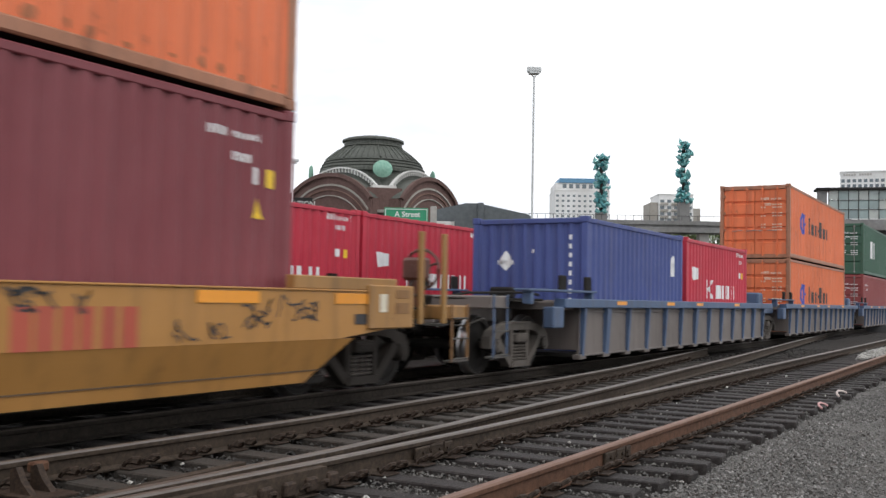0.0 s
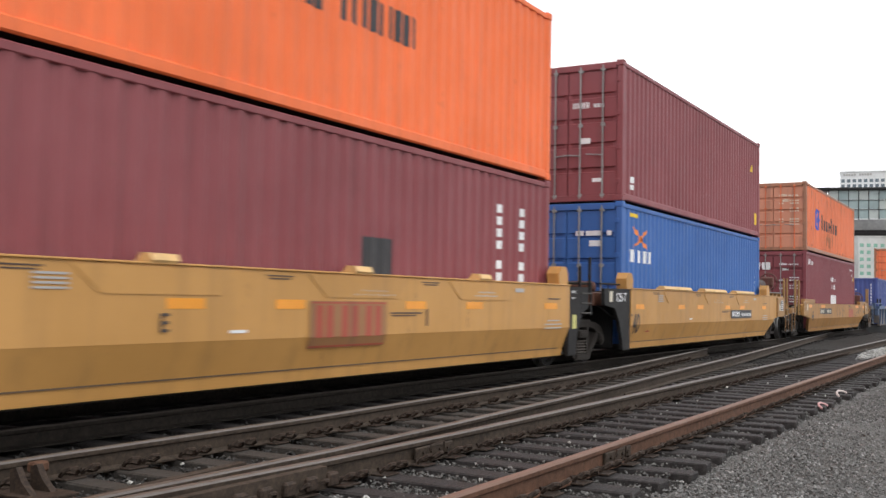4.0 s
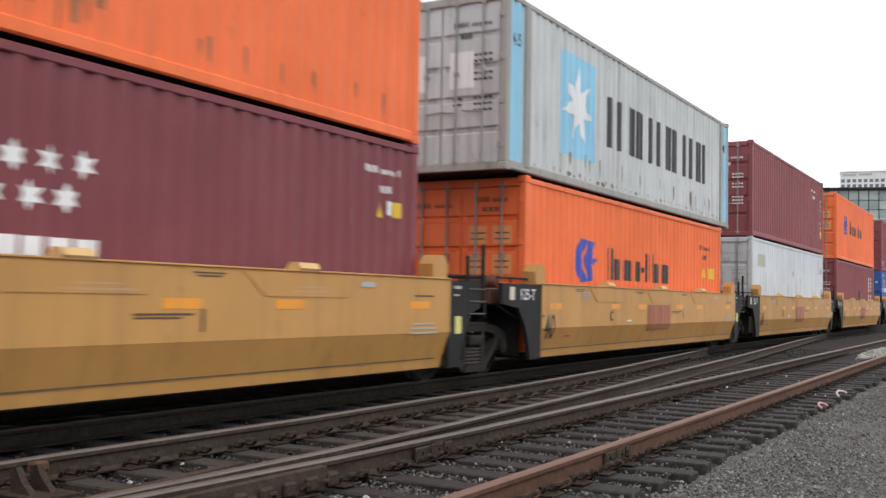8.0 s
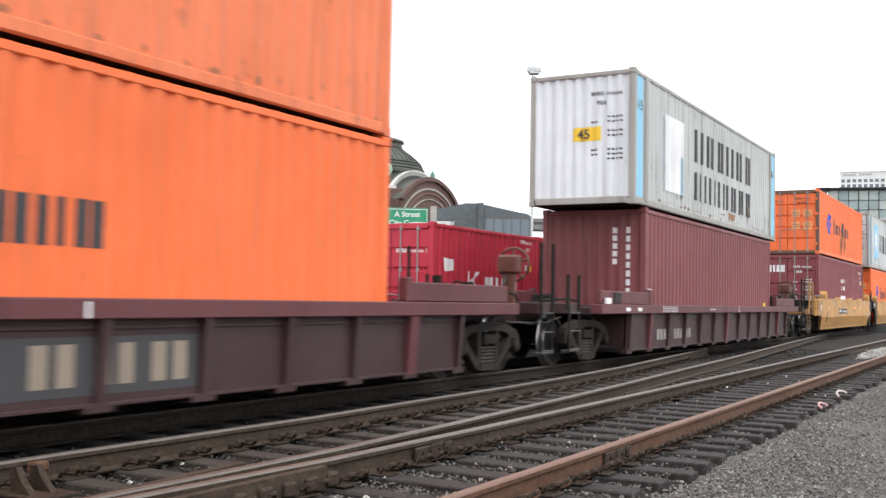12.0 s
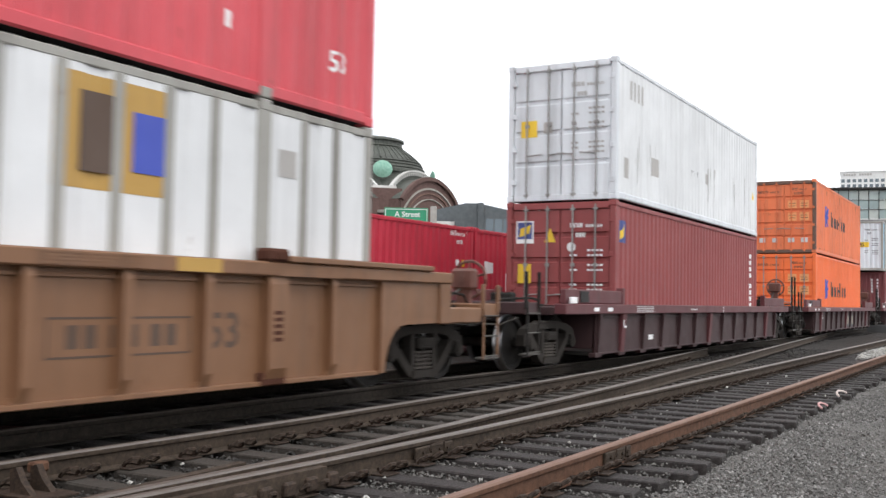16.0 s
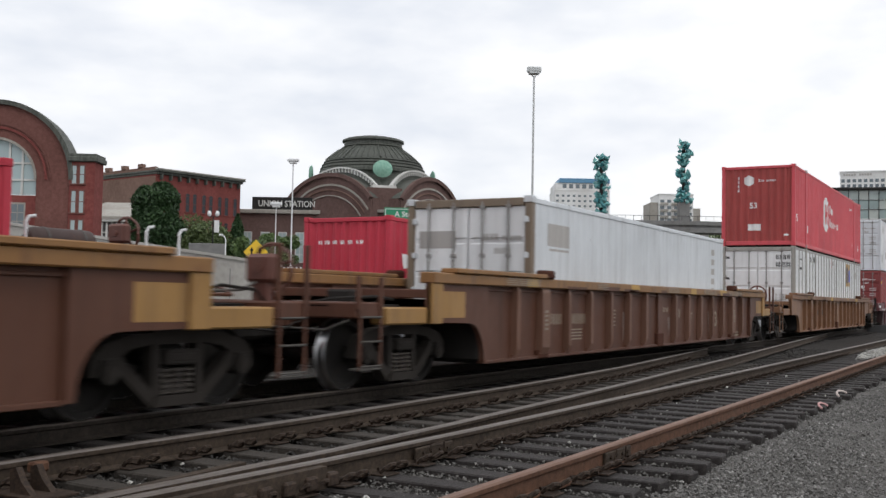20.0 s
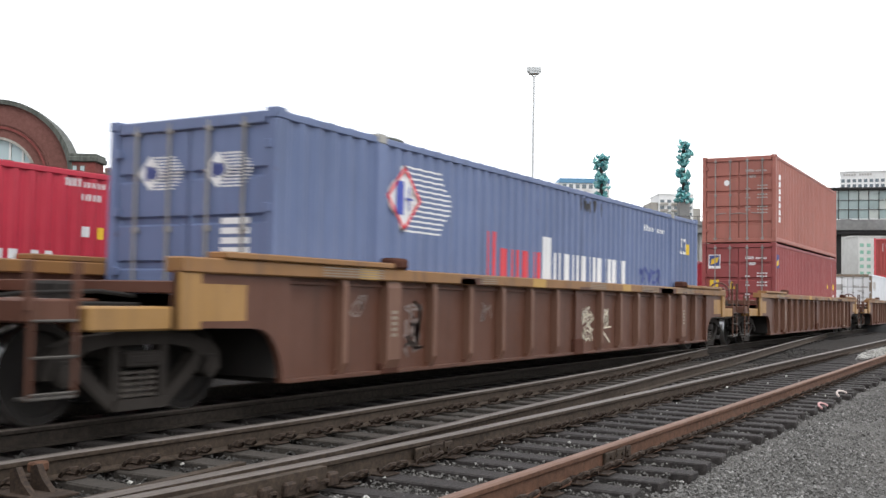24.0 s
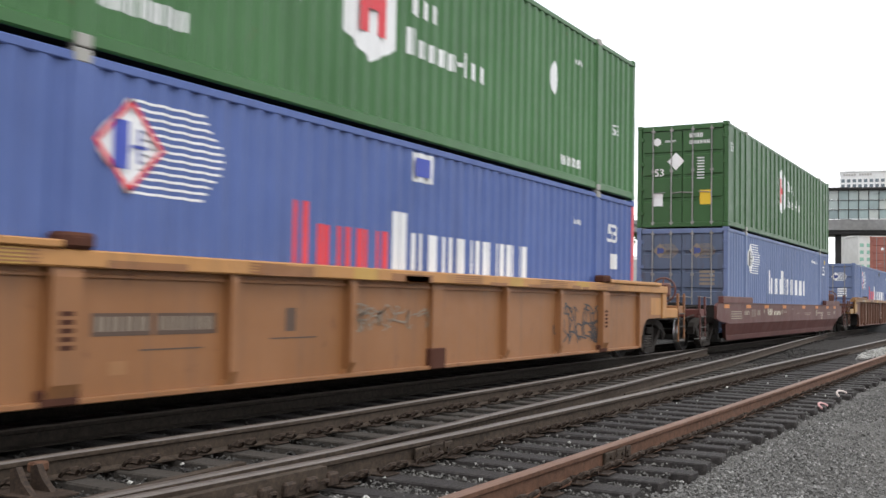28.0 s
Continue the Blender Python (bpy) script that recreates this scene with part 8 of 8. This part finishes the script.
wing = thing("station_wing", "low brick station wing with tall white windows and a raised sign", "building", town(-44.5, 196))
part("wall", Mesh().box(0, 33, 0, 14, 0, 17.3, 0.05), STATIONBRICK, wing)
part("cornice", Mesh().box(-0.6, 33.4, -0.6, 14.4, 17.3, 18.1, 0.1), TRIMSTONE, wing)
part("parapet", Mesh().box(6.8, 18.6, 0.2, 1.0, 18.1, 20.6, 0.08), BLACK, wing, "dark sign parapet")
sgn = Mesh()
for tri in letters("UNION STATION", 8.0, 18.75, 1.15):
    sgn.add([(x, 0.05, z) for x, z in tri] + [(x, 0.19, z) for x, z in tri], [(0, 1, 2), (5, 4, 3), (0, 3, 4, 1), (1, 4, 5, 2), (2, 5, 3, 0)] if len(tri) == 3 else [tuple(range(len(tri)))])
sgn.v = [((x - 8.0) * 0.86 + 8.0, y, z) for x, y, z in sgn.v]
part("sign_letters", sgn, PALEWALL, wing, "white raised sign letters")
for i in range(9):
    x = 2.0 + i * 3.4
    window(wing, x, x + 1.5, 8.0, 13.6, 0, PALEWALL, PALEGLASS, 1, 3)

# the grey glazed hall to its right, on a dark beam
hall = thing("hall", "slate-grey metal hall on a long dark beam", "building", town(-2.4, 170))
part("body", Mesh().prism([(0, 11.6), (17.4, 11.6), (17.4, 15.4), (16.5, 15.9), (8.2, 17.6), (6.0, 17.6), (0, 16.2)], 1, 0, 12), SLATE, hall)
for i in range(9):
    part("cladding_seam", Mesh().box(0.2 + i * 1.0, 0.28 + i * 1.0, -0.06, 0, 11.7, 16.1), SLATE, hall)
for i in range(5):
    part("pane", Mesh().box(9.4 + i * 1.5, 10.7 + i * 1.5, -0.03, 0.02, 12.2, 15.0), GLASSM, hall)
part("cap", Mesh().box(8.0, 9.0, -0.4, 0.3, 11.8, 17.7, 0.05), SLATE, hall)
part("beam", Mesh().box(-11.5, 18.0, -1.2, 0.6, 10.2, 11.4, 0.05), DARKCONC, hall, "long dark support beam")
for x in (-9, -1, 7, 15):
    part("pillar", Mesh().box(x, x + 1.2, -0.8, 0.4, 0, 10.2, 0.05), DARKCONC, hall)
low = thing("low_building", "pale low building with a row of dark windows under the beam", "building", town(-9.5, 150))
part("wall", Mesh().box(-6, 16, 0, 8, 0, 7.6, 0.05), PALEWALL, low)
for i in range(7):
    window(low, 3.0 + i * 1.8, 4.2 + i * 1.8, 4.4, 6.2, 0, PALEWALL)
part("roof", Mesh().box(-6.4, 16.4, -0.4, 8.4, 7.6, 8.0, 0.05), TRIMSTONE, low)

# the footbridge with its glass towers, and the viaduct
br = thing("footbridge", "long dark concrete footbridge with a railing", "bridge", town(14, 190))
part("deck", Mesh().box(0, 62, -2.5, 2.5, 14.5, 15.4, 0.05), DARKCONC, br)
part("girder", Mesh().box(0, 62, -2.2, -1.8, 15.4, 16.4, 0.04), DARKCONC, br)
part("parapet", Mesh().box(0, 62, -2.55, -2.35, 15.9, 16.7, 0.03), DARKCONC, br)
for i in range(42):
    part("railing_post", Mesh().box(0.3 + i * 1.5, 0.38 + i * 1.5, -2.5, -2.42, 16.7, 17.6), BLACK, br)
part("handrail", Mesh().box(0, 62, -2.5, -2.42, 17.55, 17.63), BLACK, br)
for x in (8, 34, 56):
    part("pillar", Mesh().box(x, x + 1.8, -1.2, 1.2, 0, 14.5, 0.05), CONCRETE, br)
hill = thing("treeline", "low far tree line above the viaduct", "trees", town(60, 330), kind="stuff")


def crown(n, shape, size, mat, seed, name="crown"):
    """Many small leaf cards in a crown; shape(g) gives a spot."""
    g = np.random.default_rng(seed)
    m = Mesh()
    for _ in range(n):
        c = np.array(shape(g))
        d = g.normal(0, 1, (2, 3))
        a = d[0] / np.linalg.norm(d[0]) * size * g.uniform(0.6, 1.3)
        b = np.cross(a, d[1])
        b = b / np.linalg.norm(b) * size * g.uniform(0.4, 0.8)
        m.add([tuple(c - a), tuple(c + b * 0.7 + a * 0.1), tuple(c + a), tuple(c - b * 0.7 + a * 0.1)], [(0, 1, 2, 3)])
    return m


part("crown", crown(1500, lambda g: (g.uniform(-10, 42), g.normal(0, 3), 22 + 3.2 * g.uniform(0, 1) ** 2 + 1.5 * math.sin(g.uniform(0, 6))), 0.9, LEAF, 31), LEAF, hill)


def crystals(label, u, z0, z1, seed):
    t = thing("glass_tower", label, "sculpture", town(u, 190), group="glass towers on the footbridge")
    g = np.random.default_rng(seed)
    part("mast", Mesh().tube((0, 0, 14.6), (0, 0, z1 - 0.6), 0.34, 10), BLACK, t)
    part("plinth", Mesh().box(-1.0, 1.0, -1.0, 1.0, 14.5, z0 + 0.2, 0.08), DARKCONC, t)
    for i in range(150):
        k = i / 150
        z = z0 + (z1 - z0) * k
        if math.sin(k * 21 + seed) < -0.82:
            continue
        a = g.uniform(0, 2 * np.pi)
        r = g.uniform(0.3, 1.25) * (1.0 + 0.3 * math.sin(k * 17))
        o = part("glass_chunk", CHUNKS[i % 6], None, t)
        o.location = (r * math.cos(a), r * math.sin(a), z)
        o.rotation_euler = tuple(g.uniform(0, 6.28, 3))
        o.scale = tuple(g.uniform(0.8, 1.2, 3))


def chunk_data(seed):
    g = random.Random(seed)
    h_, q = g.uniform(0.5, 0.9), g.uniform(0.34, 0.6)
    ring = [(q * g.uniform(0.8, 1.2) * math.cos(2 * math.pi * j / 5), q * g.uniform(0.8, 1.2) * math.sin(2 * math.pi * j / 5), g.uniform(-0.1, 0.1)) for j in range(5)]
    return Mesh().add([(0, 0, h_), (0, 0, -h_)] + ring, [(0, 2 + j, 2 + (j + 1) % 5) for j in range(5)] + [(1, 2 + (j + 1) % 5, 2 + j) for j in range(5)]).data("glass_chunk", CRYSTAL)


CHUNKS = [chunk_data(k) for k in range(6)]
crystals("slender tower of stacked turquoise glass chunks on the footbridge", 29.6, 18.0, 29.6, 3)
crystals("taller tower of stacked turquoise glass chunks on a dark plinth", 45.2, 20.2, 31.9, 5)


def block(name, label, u, v, w, d, h, turn, wall_mat, cols, rows, z_low, pane_mat=GLASSM, z_top=None, wide=0.6, tall=0.55, side_cols=0):
    """A tall building whose windows stand in a grid of panes."""
    t = thing(name, label, "building", town(u, v, 0, turn))
    part("wall", Mesh().box(0, w, 0, d, 0, h, 0.05), wall_mat, t)
    part("roof_edge", Mesh().box(-0.2, w + 0.2, -0.2, d + 0.2, h, h + 0.5, 0.05), wall_mat, t)
    top = z_top or h - 0.8
    for j in range(rows):
        z = z_low + (top - z_low) * j / rows
        for i in range(cols):
            x = w * (i + 0.5) / cols
            k, s = w / cols * wide / 2, (top - z_low) / rows * tall
            part("window", Mesh().box(x - k, x + k, -0.06, 0.02, z, z + s), pane_mat, t)
        for i in range(side_cols):
            y = d * (i + 0.5) / side_cols
            k, s = d / side_cols * wide / 2, (top - z_low) / rows * tall
            part("window", Mesh().box(-0.06, 0.02, y - k, y + k, z, z + s), pane_mat, t)
    return t


tw = block("office_tower", "haze-whitened concrete tower with small windows and a blue roof band", 57, 520, 28.5, 26, 58.5, 0, HAZEWALL, 10, 9, 34, z_top=58.0, wide=0.45, tall=0.4)
part("crown_band", Mesh().box(2.3, 28.5, -0.3, 25, 62.6, 65.0, 0.1), paint("blue_roof_band", (0.10, 0.26, 0.42)), tw, "blue roof band")
part("attic", Mesh().box(0.3, 28.2, 0.2, 25.5, 59.0, 62.6, 0.1), HAZEWALL, tw)
for i in range(7):
    part("window", Mesh().box(4 + i * 3.4, 6 + i * 3.4, 0.1, 0.25, 59.8, 62.0), GLASSM, tw)
ap = block("apartment_tower", "stepped pale apartment tower with balconies", 96, 450, 15.5, 18, 49.8, 0, HAZEWALL, 5, 6, 32, wide=0.55, tall=0.5)
part("lower_block", Mesh().box(-3.6, -0.05, 1, 17, 0, 46.4, 0.1).box(15.55, 19, 1, 17, 0, 44, 0.1), TRIMSTONE, ap)
for j in range(5):
    for x in (0.5, 5.4, 10.4):
        part("balcony", Mesh().box(x, x + 3.6, -1.2, -0.05, 33.2 + j * 3, 33.5 + j * 3, 0.03).box(x, x + 3.6, -1.25, -1.15, 33.5 + j * 3, 34.2 + j * 3), TRIMSTONE, ap)

gb_ = thing("glass_hall", "raised glazed hall with steel frames on tall pillars", "building", town(55.8, 150, 0, -14))
part("pillar", Mesh().box(0, 1.3, 0, 1.5, 0, 18.7, 0.05), DARKCONC, gb_)
part("pillar", Mesh().box(2.6, 3.4, 0.8, 1.6, 0, 12.0, 0.05), BLACK, gb_)
part("pillar", Mesh().box(22, 23.3, 0, 1.5, 0, 18.7, 0.05), DARKCONC, gb_)
part("roof", Mesh().box(-0.3, 30, -0.6, 3, 18.6, 18.95, 0.04), BLACK, gb_)
part("floor_slab", Mesh().box(1.3, 30, -0.2, 3, 12.6, 14.2, 0.05), DARKCONC, gb_)
part("soffit", Mesh().box(1.3, 30, 0, 3, 12.0, 12.6, 0.04), BLACK, gb_)
GPANES = [paint("hall_glass_" + k, c, rough=0.15, grime=0.1, bump=0.0) for k, c in (("a", (0.30, 0.38, 0.37)), ("b", (0.40, 0.47, 0.45)), ("c", (0.24, 0.31, 0.31)), ("d", (0.46, 0.50, 0.47)))]
gr_ = random.Random(7)
for i in range(19):
    for j in range(3):
        x, z = 1.5 + i * 1.4, 14.3 + j * 1.42
        part("pane", Mesh().box(x + 0.05, x + 1.35, 0.02, 0.07, z + 0.04, z + 1.38), gr_.choice(GPANES), gb_)
for i in range(20):
    part("mullion", Mesh().box(1.45 + i * 1.4, 1.53 + i * 1.4, -0.12, 0.08, 14.2, 18.6), BLACK, gb_)
for j in range(1, 3):
    part("transom", Mesh().box(1.45, 28.1, -0.1, 0.08, 14.22 + j * 1.42, 14.30 + j * 1.42), BLACK, gb_)

hr = block("office_tower", "haze-whitened office tower with rows of square windows", 138, 350, 40, 6, 47.9, -21, HAZEWALL, 22, 2, 42.6, z_top=46.2, wide=0.62, tall=0.62)
part("sign", Mesh().box(1.5, 1.7, -0.1, -0.02, 46.6, 46.7), MARKGREY, hr)
for k in range(11):
    if k != 5:
        part("sign_bar", Mesh().box(1.0 + k * 0.85, 1.6 + k * 0.85, -0.15, -0.02, 46.75, 47.45), MARKGREY, hr)
block("office_block", "pale office block with wide dark windows", 76, 260, 12.5, 12, 18.4, 0, TRIMSTONE, 4, 3, 9.5, wide=0.75, tall=0.5)
block("office_block", "white corner block with small windows", 89.5, 262, 7.5, 12, 18.9, 14, PALEWALL, 4, 5, 8.0, wide=0.5, tall=0.5)
block("brick_block", "tan brick block with small windows", 98.0, 300, 12, 12, 22.5, 0, BRICK3, 5, 6, 6.0, wide=0.4, tall=0.5)
block("apartment_block", "white and green apartment block with square windows", 108, 262, 18, 12, 19.5, 0, PALEWALL, 10, 8, 4.0, pane_mat=VERDIGRIS, wide=0.55, tall=0.5)

# street furniture behind the tracks
mast = thing("light_mast", "tall grey floodlight mast with a lamp head", "lamp", town(12.2, 140))
part("pole", Mesh().tube((0, 0, 0), (0, 0, 32.8), 0.19, 12, 0.13), STEELGREY, mast)
part("lamp_head", Mesh().box(-1.0, 1.0, -0.5, 0.5, 33.3, 34.1, 0.15).box(-0.75, 0.75, -0.6, 0.6, 33.05, 33.35, 0.1), STEELGREY, mast)
part("lamp_arm", Mesh().tube((0, 0, 32.5), (-0.5, 0, 33.2), 0.07, 6).tube((0, 0, 32.5), (0.5, 0, 33.2), 0.07, 6), POSTGREY, mast)


def street_lamp(label, u, v, h, r=0.07):
    t = thing("street_lamp", label, "lamp", town(u, v), group="street lamps")
    part("pole", Mesh().tube((0, 0, 0), (0, 0, h - 0.25), r, 10, r * 0.7), WHITE, t)
    part("lamp_head", Mesh().box(-0.45, 0.45, -0.2, 0.2, h - 0.25, h, 0.06).box(-0.3, 0.3, -0.16, 0.16, h - 0.4, h - 0.25, 0.03), WHITE, t)


street_lamp("white street lamp with a box head", -12.17, 80, 12.3)
street_lamp("tall pale street lamp with a box head", 41.0, 120, 14.2, 0.16)
street_lamp("thin white post beside the road", -13.1, 78, 8.6, 0.05)


def bollard_lamp(u, v, z1):
    t = thing("path_lamp", "small white path lamp with a curved neck", "lamp", town(u, v), group="path lamps")
    part("pole", Mesh().path([(0, 0, 0), (0, 0, z1 - 0.25), (-0.08, 0, z1 - 0.08), (-0.22, 0, z1 - 0.02)], 0.03, 8), WHITE, t)
    part("lamp_head", Mesh().box(-0.36, -0.14, -0.08, 0.08, z1 - 0.05, z1 + 0.05, 0.03), WHITE, t)


for u, v, z1 in ((-11.3, 52, 4.44),):
    bollard_lamp(u, v, z1)

bl = thing("street_lamp", "old street lamp with two globes and a white banner", "lamp", town(-20.73, 90), group="street lamps")
part("pole", Mesh().tube((0, 0, 0), (0, 0, 8.3), 0.1, 8, 0.06), BLACK, bl)
part("crossarm", Mesh().box(-0.4, 0.4, -0.04, 0.04, 8.25, 8.33, 0.01), BLACK, bl)
for x in (-0.36, 0.36):
    part("globe", Mesh().lathe([(0.0, 8.33), (0.12, 8.36), (0.2, 8.5), (0.2, 8.65), (0.1, 8.82), (0.0, 8.86)], 12, (x, 0, 0)), WHITE, bl, smooth=True)
part("banner", Mesh().box(0.1, 0.55, -0.015, 0.015, 6.9, 8.0, 0.004), MARKWHITE, bl, "small white banner")
bw = thing("retaining_wall", "low grey concrete wall among the trees", "wall", town(-18.3, 72), kind="structure")
part("wall", Mesh().box(0, 2.6, 0, 0.4, 0, 5.0, 0.04), DARKCONC, bw)

gs = thing("road_sign", "green road sign with white words on a grey gantry", "sign", town(-4.2, 70))
panel = part("sign_panel", Mesh().box(0, 3.05, 0, 0.06, 5.66, 7.64, 0.02), SIGNGREEN, gs)
part("sign_border", Mesh().box(0.06, 2.99, -0.012, -0.004, 7.52, 7.56).box(0.06, 2.99, -0.012, -0.004, 5.74, 5.78).box(0.06, 0.10, -0.012, -0.004, 5.74, 7.56).box(2.95, 2.99, -0.012, -0.004, 5.74, 7.56), MARKWHITE, panel)
for text, x, z, h in (("A Street", 0.72, 7.02, 0.36), ("City Center", 0.32, 6.42, 0.36), ("NEXT RIGHT", 0.52, 5.92, 0.26)):
    sm = Mesh()
    for tri in letters(text, x, z, h):
        sm.add([(px, -0.014, pz) for px, pz in tri], [tuple(range(len(tri)))])
    part("sign_words", sm, MARKWHITE, panel)
part("post", Mesh().box(3.2, 3.65, 0.1, 0.5, 0, 7.8, 0.03), CONCRETE, gs)
part("post", Mesh().box(4.55, 4.9, 0.1, 0.5, 0, 6.75, 0.03), PALEWALL, gs)
part("arm", Mesh().box(3.65, 4.9, 0.1, 0.5, 6.4, 6.75, 0.03), PALEWALL, gs)

ws = thing("warning_sign", "yellow diamond warning sign with black arrows on a post", "sign", town(-8.42, 45))
part("sign_panel", Mesh().prism([(0, 2.72), (0.56, 3.28), (0, 3.84), (-0.56, 3.28)], 1, 0, 0.03), MARKYELLOW, ws)
part("arrow", Mesh().box(-0.22, -0.15, -0.012, -0.004, 3.05, 3.35).prism([(-0.28, 3.33), (-0.09, 3.33), (-0.185, 3.5)], 1, -0.012, -0.004).box(0.15, 0.22, -0.012, -0.004, 3.05, 3.35).prism([(0.09, 3.33), (0.28, 3.33), (0.185, 3.5)], 1, -0.012, -0.004), BLACK, ws)
part("post", Mesh().tube((0, 0.06, 0), (0, 0.06, 3.7), 0.04, 8), POSTGREY, ws)

rw = thing("barrier_wall", "long pale concrete barrier beside the road", "wall", town(-60, 52), kind="structure")
part("wall", Mesh().prism([(0, 0), (51.5, 0), (51.5, 2.85), (36, 4.95), (0, 5.2)], 1, -0.25, 0.25), CONCRETE, rw)
part("coping", Mesh().prism([(51.6, 2.85), (51.6, 3.0), (36, 5.1), (0, 5.35), (0, 5.2), (36, 4.95)], 1, -0.35, 0.35), CONCRETE, rw)
for i in range(17):
    part("joint", Mesh().box(3 * i + 1, 3 * i + 1.06, -0.256, -0.24, 0.1, 2.7), DARKCONC, rw)
for i in range(14):
    part("picket", Mesh().box(51.7 + i * 0.22, 51.78 + i * 0.22, -0.05, 0.05, 0, 2.85), WHITE, rw)
road = Mesh().box(-70, 140, 55, 66, -0.12, 0.35)
thing("road", "grey asphalt road beyond the tracks", "road", VIEW.copy(), kind="structure", data=road.data("road", ASPHALT))
fence = thing("fence", "thin dark picket fence beside the road", "fence", town(-1.5, 62))
for i in range(34):
    part("picket", Mesh().box(i * 0.22, i * 0.22 + 0.05, -0.02, 0.02, 0.3, 4.0 + 0.1 * (i % 2)), BLACK, fence)
part("rail", Mesh().box(-0.1, 7.5, -0.03, 0.03, 3.5, 3.58).box(-0.1, 7.5, -0.03, 0.03, 1.0, 1.08), BLACK, fence)

# parked trailer and cars seen under the beam
bus = thing("bus", "white and maroon coach parked beyond the tracks", "bus", town(1.0, 40))
part("body", Mesh().box(-2.4, 7.0, 0, 2.5, 1.0, 3.2, 0.15), PALEWALL, bus)
part("lower_body", Mesh().box(-2.4, 7.0, -0.02, 2.5, 0.45, 1.0, 0.05), MAROON, bus)
for x in (-1.2, 5.4):
    part("wheel", Mesh().lathe([(0.0, -0.02), (0.3, -0.03), (0.48, 0.0), (0.5, 0.12), (0.48, 0.25)], 20, (x, 0.05, 0.5), "y"), RUBBER, bus)


# trees
def tree(label, u, v, h, shape, n, size, mat, seed, r=0.18):
    t = thing("tree", label, "tree", town(u, v))
    m = Mesh().tube((0, 0, 0), (0.05, 0, h * 0.55), r, 8, r * 0.5)
    g = random.Random(seed)
    for k in range(6):
        a, z = g.uniform(0, 6.28), h * g.uniform(0.25, 0.5)
        m.tube((0, 0, z), (math.cos(a) * h * 0.14, math.sin(a) * h * 0.14, z + h * 0.2), r * 0.4, 6, r * 0.15)
    part("trunk", m, BARK, t)
    part("crown", crown(n, shape, size, mat, seed), mat, t)


def cone(h, rad, z0=0.6, power=0.6):
    def f(g):
        k = g.uniform(0, 1)
        r = rad * min(1.0, (1 - k) ** power * 1.25) * math.sqrt(g.uniform(0.25, 1)) * (1 + 0.15 * math.sin(k * 23))
        a = g.uniform(0, 2 * np.pi)
        return (r * math.cos(a), r * math.sin(a), z0 + (h - z0) * k)
    return f


def clumps(h, rad, n, seed, z0=0.35):
    q = np.random.default_rng(seed)
    cs = [(q.normal(0, rad * 0.5), q.normal(0, rad * 0.5), h * q.uniform(z0, 0.88), rad * q.uniform(0.28, 0.5)) for _ in range(n)]

    def f(g):
        c = cs[g.integers(0, n)]
        d = g.normal(0, 1, 3)
        d = d / np.linalg.norm(d) * c[3] * g.uniform(0.6, 1.0)
        return (c[0] + d[0], c[1] + d[1], c[2] + d[2] * 0.8)
    return f


tree("dense dark green columnar conifer behind the barrier", -25.4, 90, 11.3, cone(11.3, 1.95, 0.8, 0.26), 14000, 0.2, LEAFDARK, 41)
tree("dense dark green columnar conifer with a leaning top", -27.0, 90.5, 11.1, cone(11.0, 1.6, 0.8, 0.28), 11000, 0.2, LEAFDARK, 42)
tree("round pale green tree with loose foliage", -25.3, 104, 10.4, clumps(10.0, 3.4, 26, 43), 9000, 0.2, LEAF, 43)
tree("low broad green tree with gaps in its crown", -22.6, 100, 9.2, clumps(8.6, 2.6, 20, 44), 7000, 0.19, LEAF, 44)
tree("pointed dark conifer beside the station wing", -20.6, 100, 9.4, cone(9.4, 1.9, 0.8, 0.8), 6000, 0.17, LEAFDARK, 45)
tree("bright green young tree in leaf", -18.2, 98, 8.9, clumps(8.3, 2.2, 18, 46), 6000, 0.18, LEAFPALE, 46)
tree("bright green young tree beside the road", -16.6, 101, 8.3, clumps(7.8, 2.0, 16, 47), 5000, 0.18, LEAFPALE, 47)


# ---- everything that moves ----
def motions():
    for ob, x, z, y, v in RIDERS:
        walk(ob, [(0.0, pose(x, y, z)), (28.0, pose(x + v * 28.0, y, z))])
    speeds = {"near": SPEED, "far": FAR_SPEED, "coach": 14.0}
    for (train, k), wheels in WHEELS.items():
        first, dx = wheels[0], (-0.889, 0.889)[k]
        v = speeds[train]
        walk(first, [(i / FPS, pose(dx, 0, WR, 0, math.degrees(v * i / FPS / WR) % 360, 0)) for i in range(28 * FPS + 1)])
        keys = first.animation_data
        for w in wheels[1:]:
            w.rotation_mode = "QUATERNION"
            own = w.animation_data_create()
            own.action = keys.action
            own.action_slot = keys.action_slot


motions()
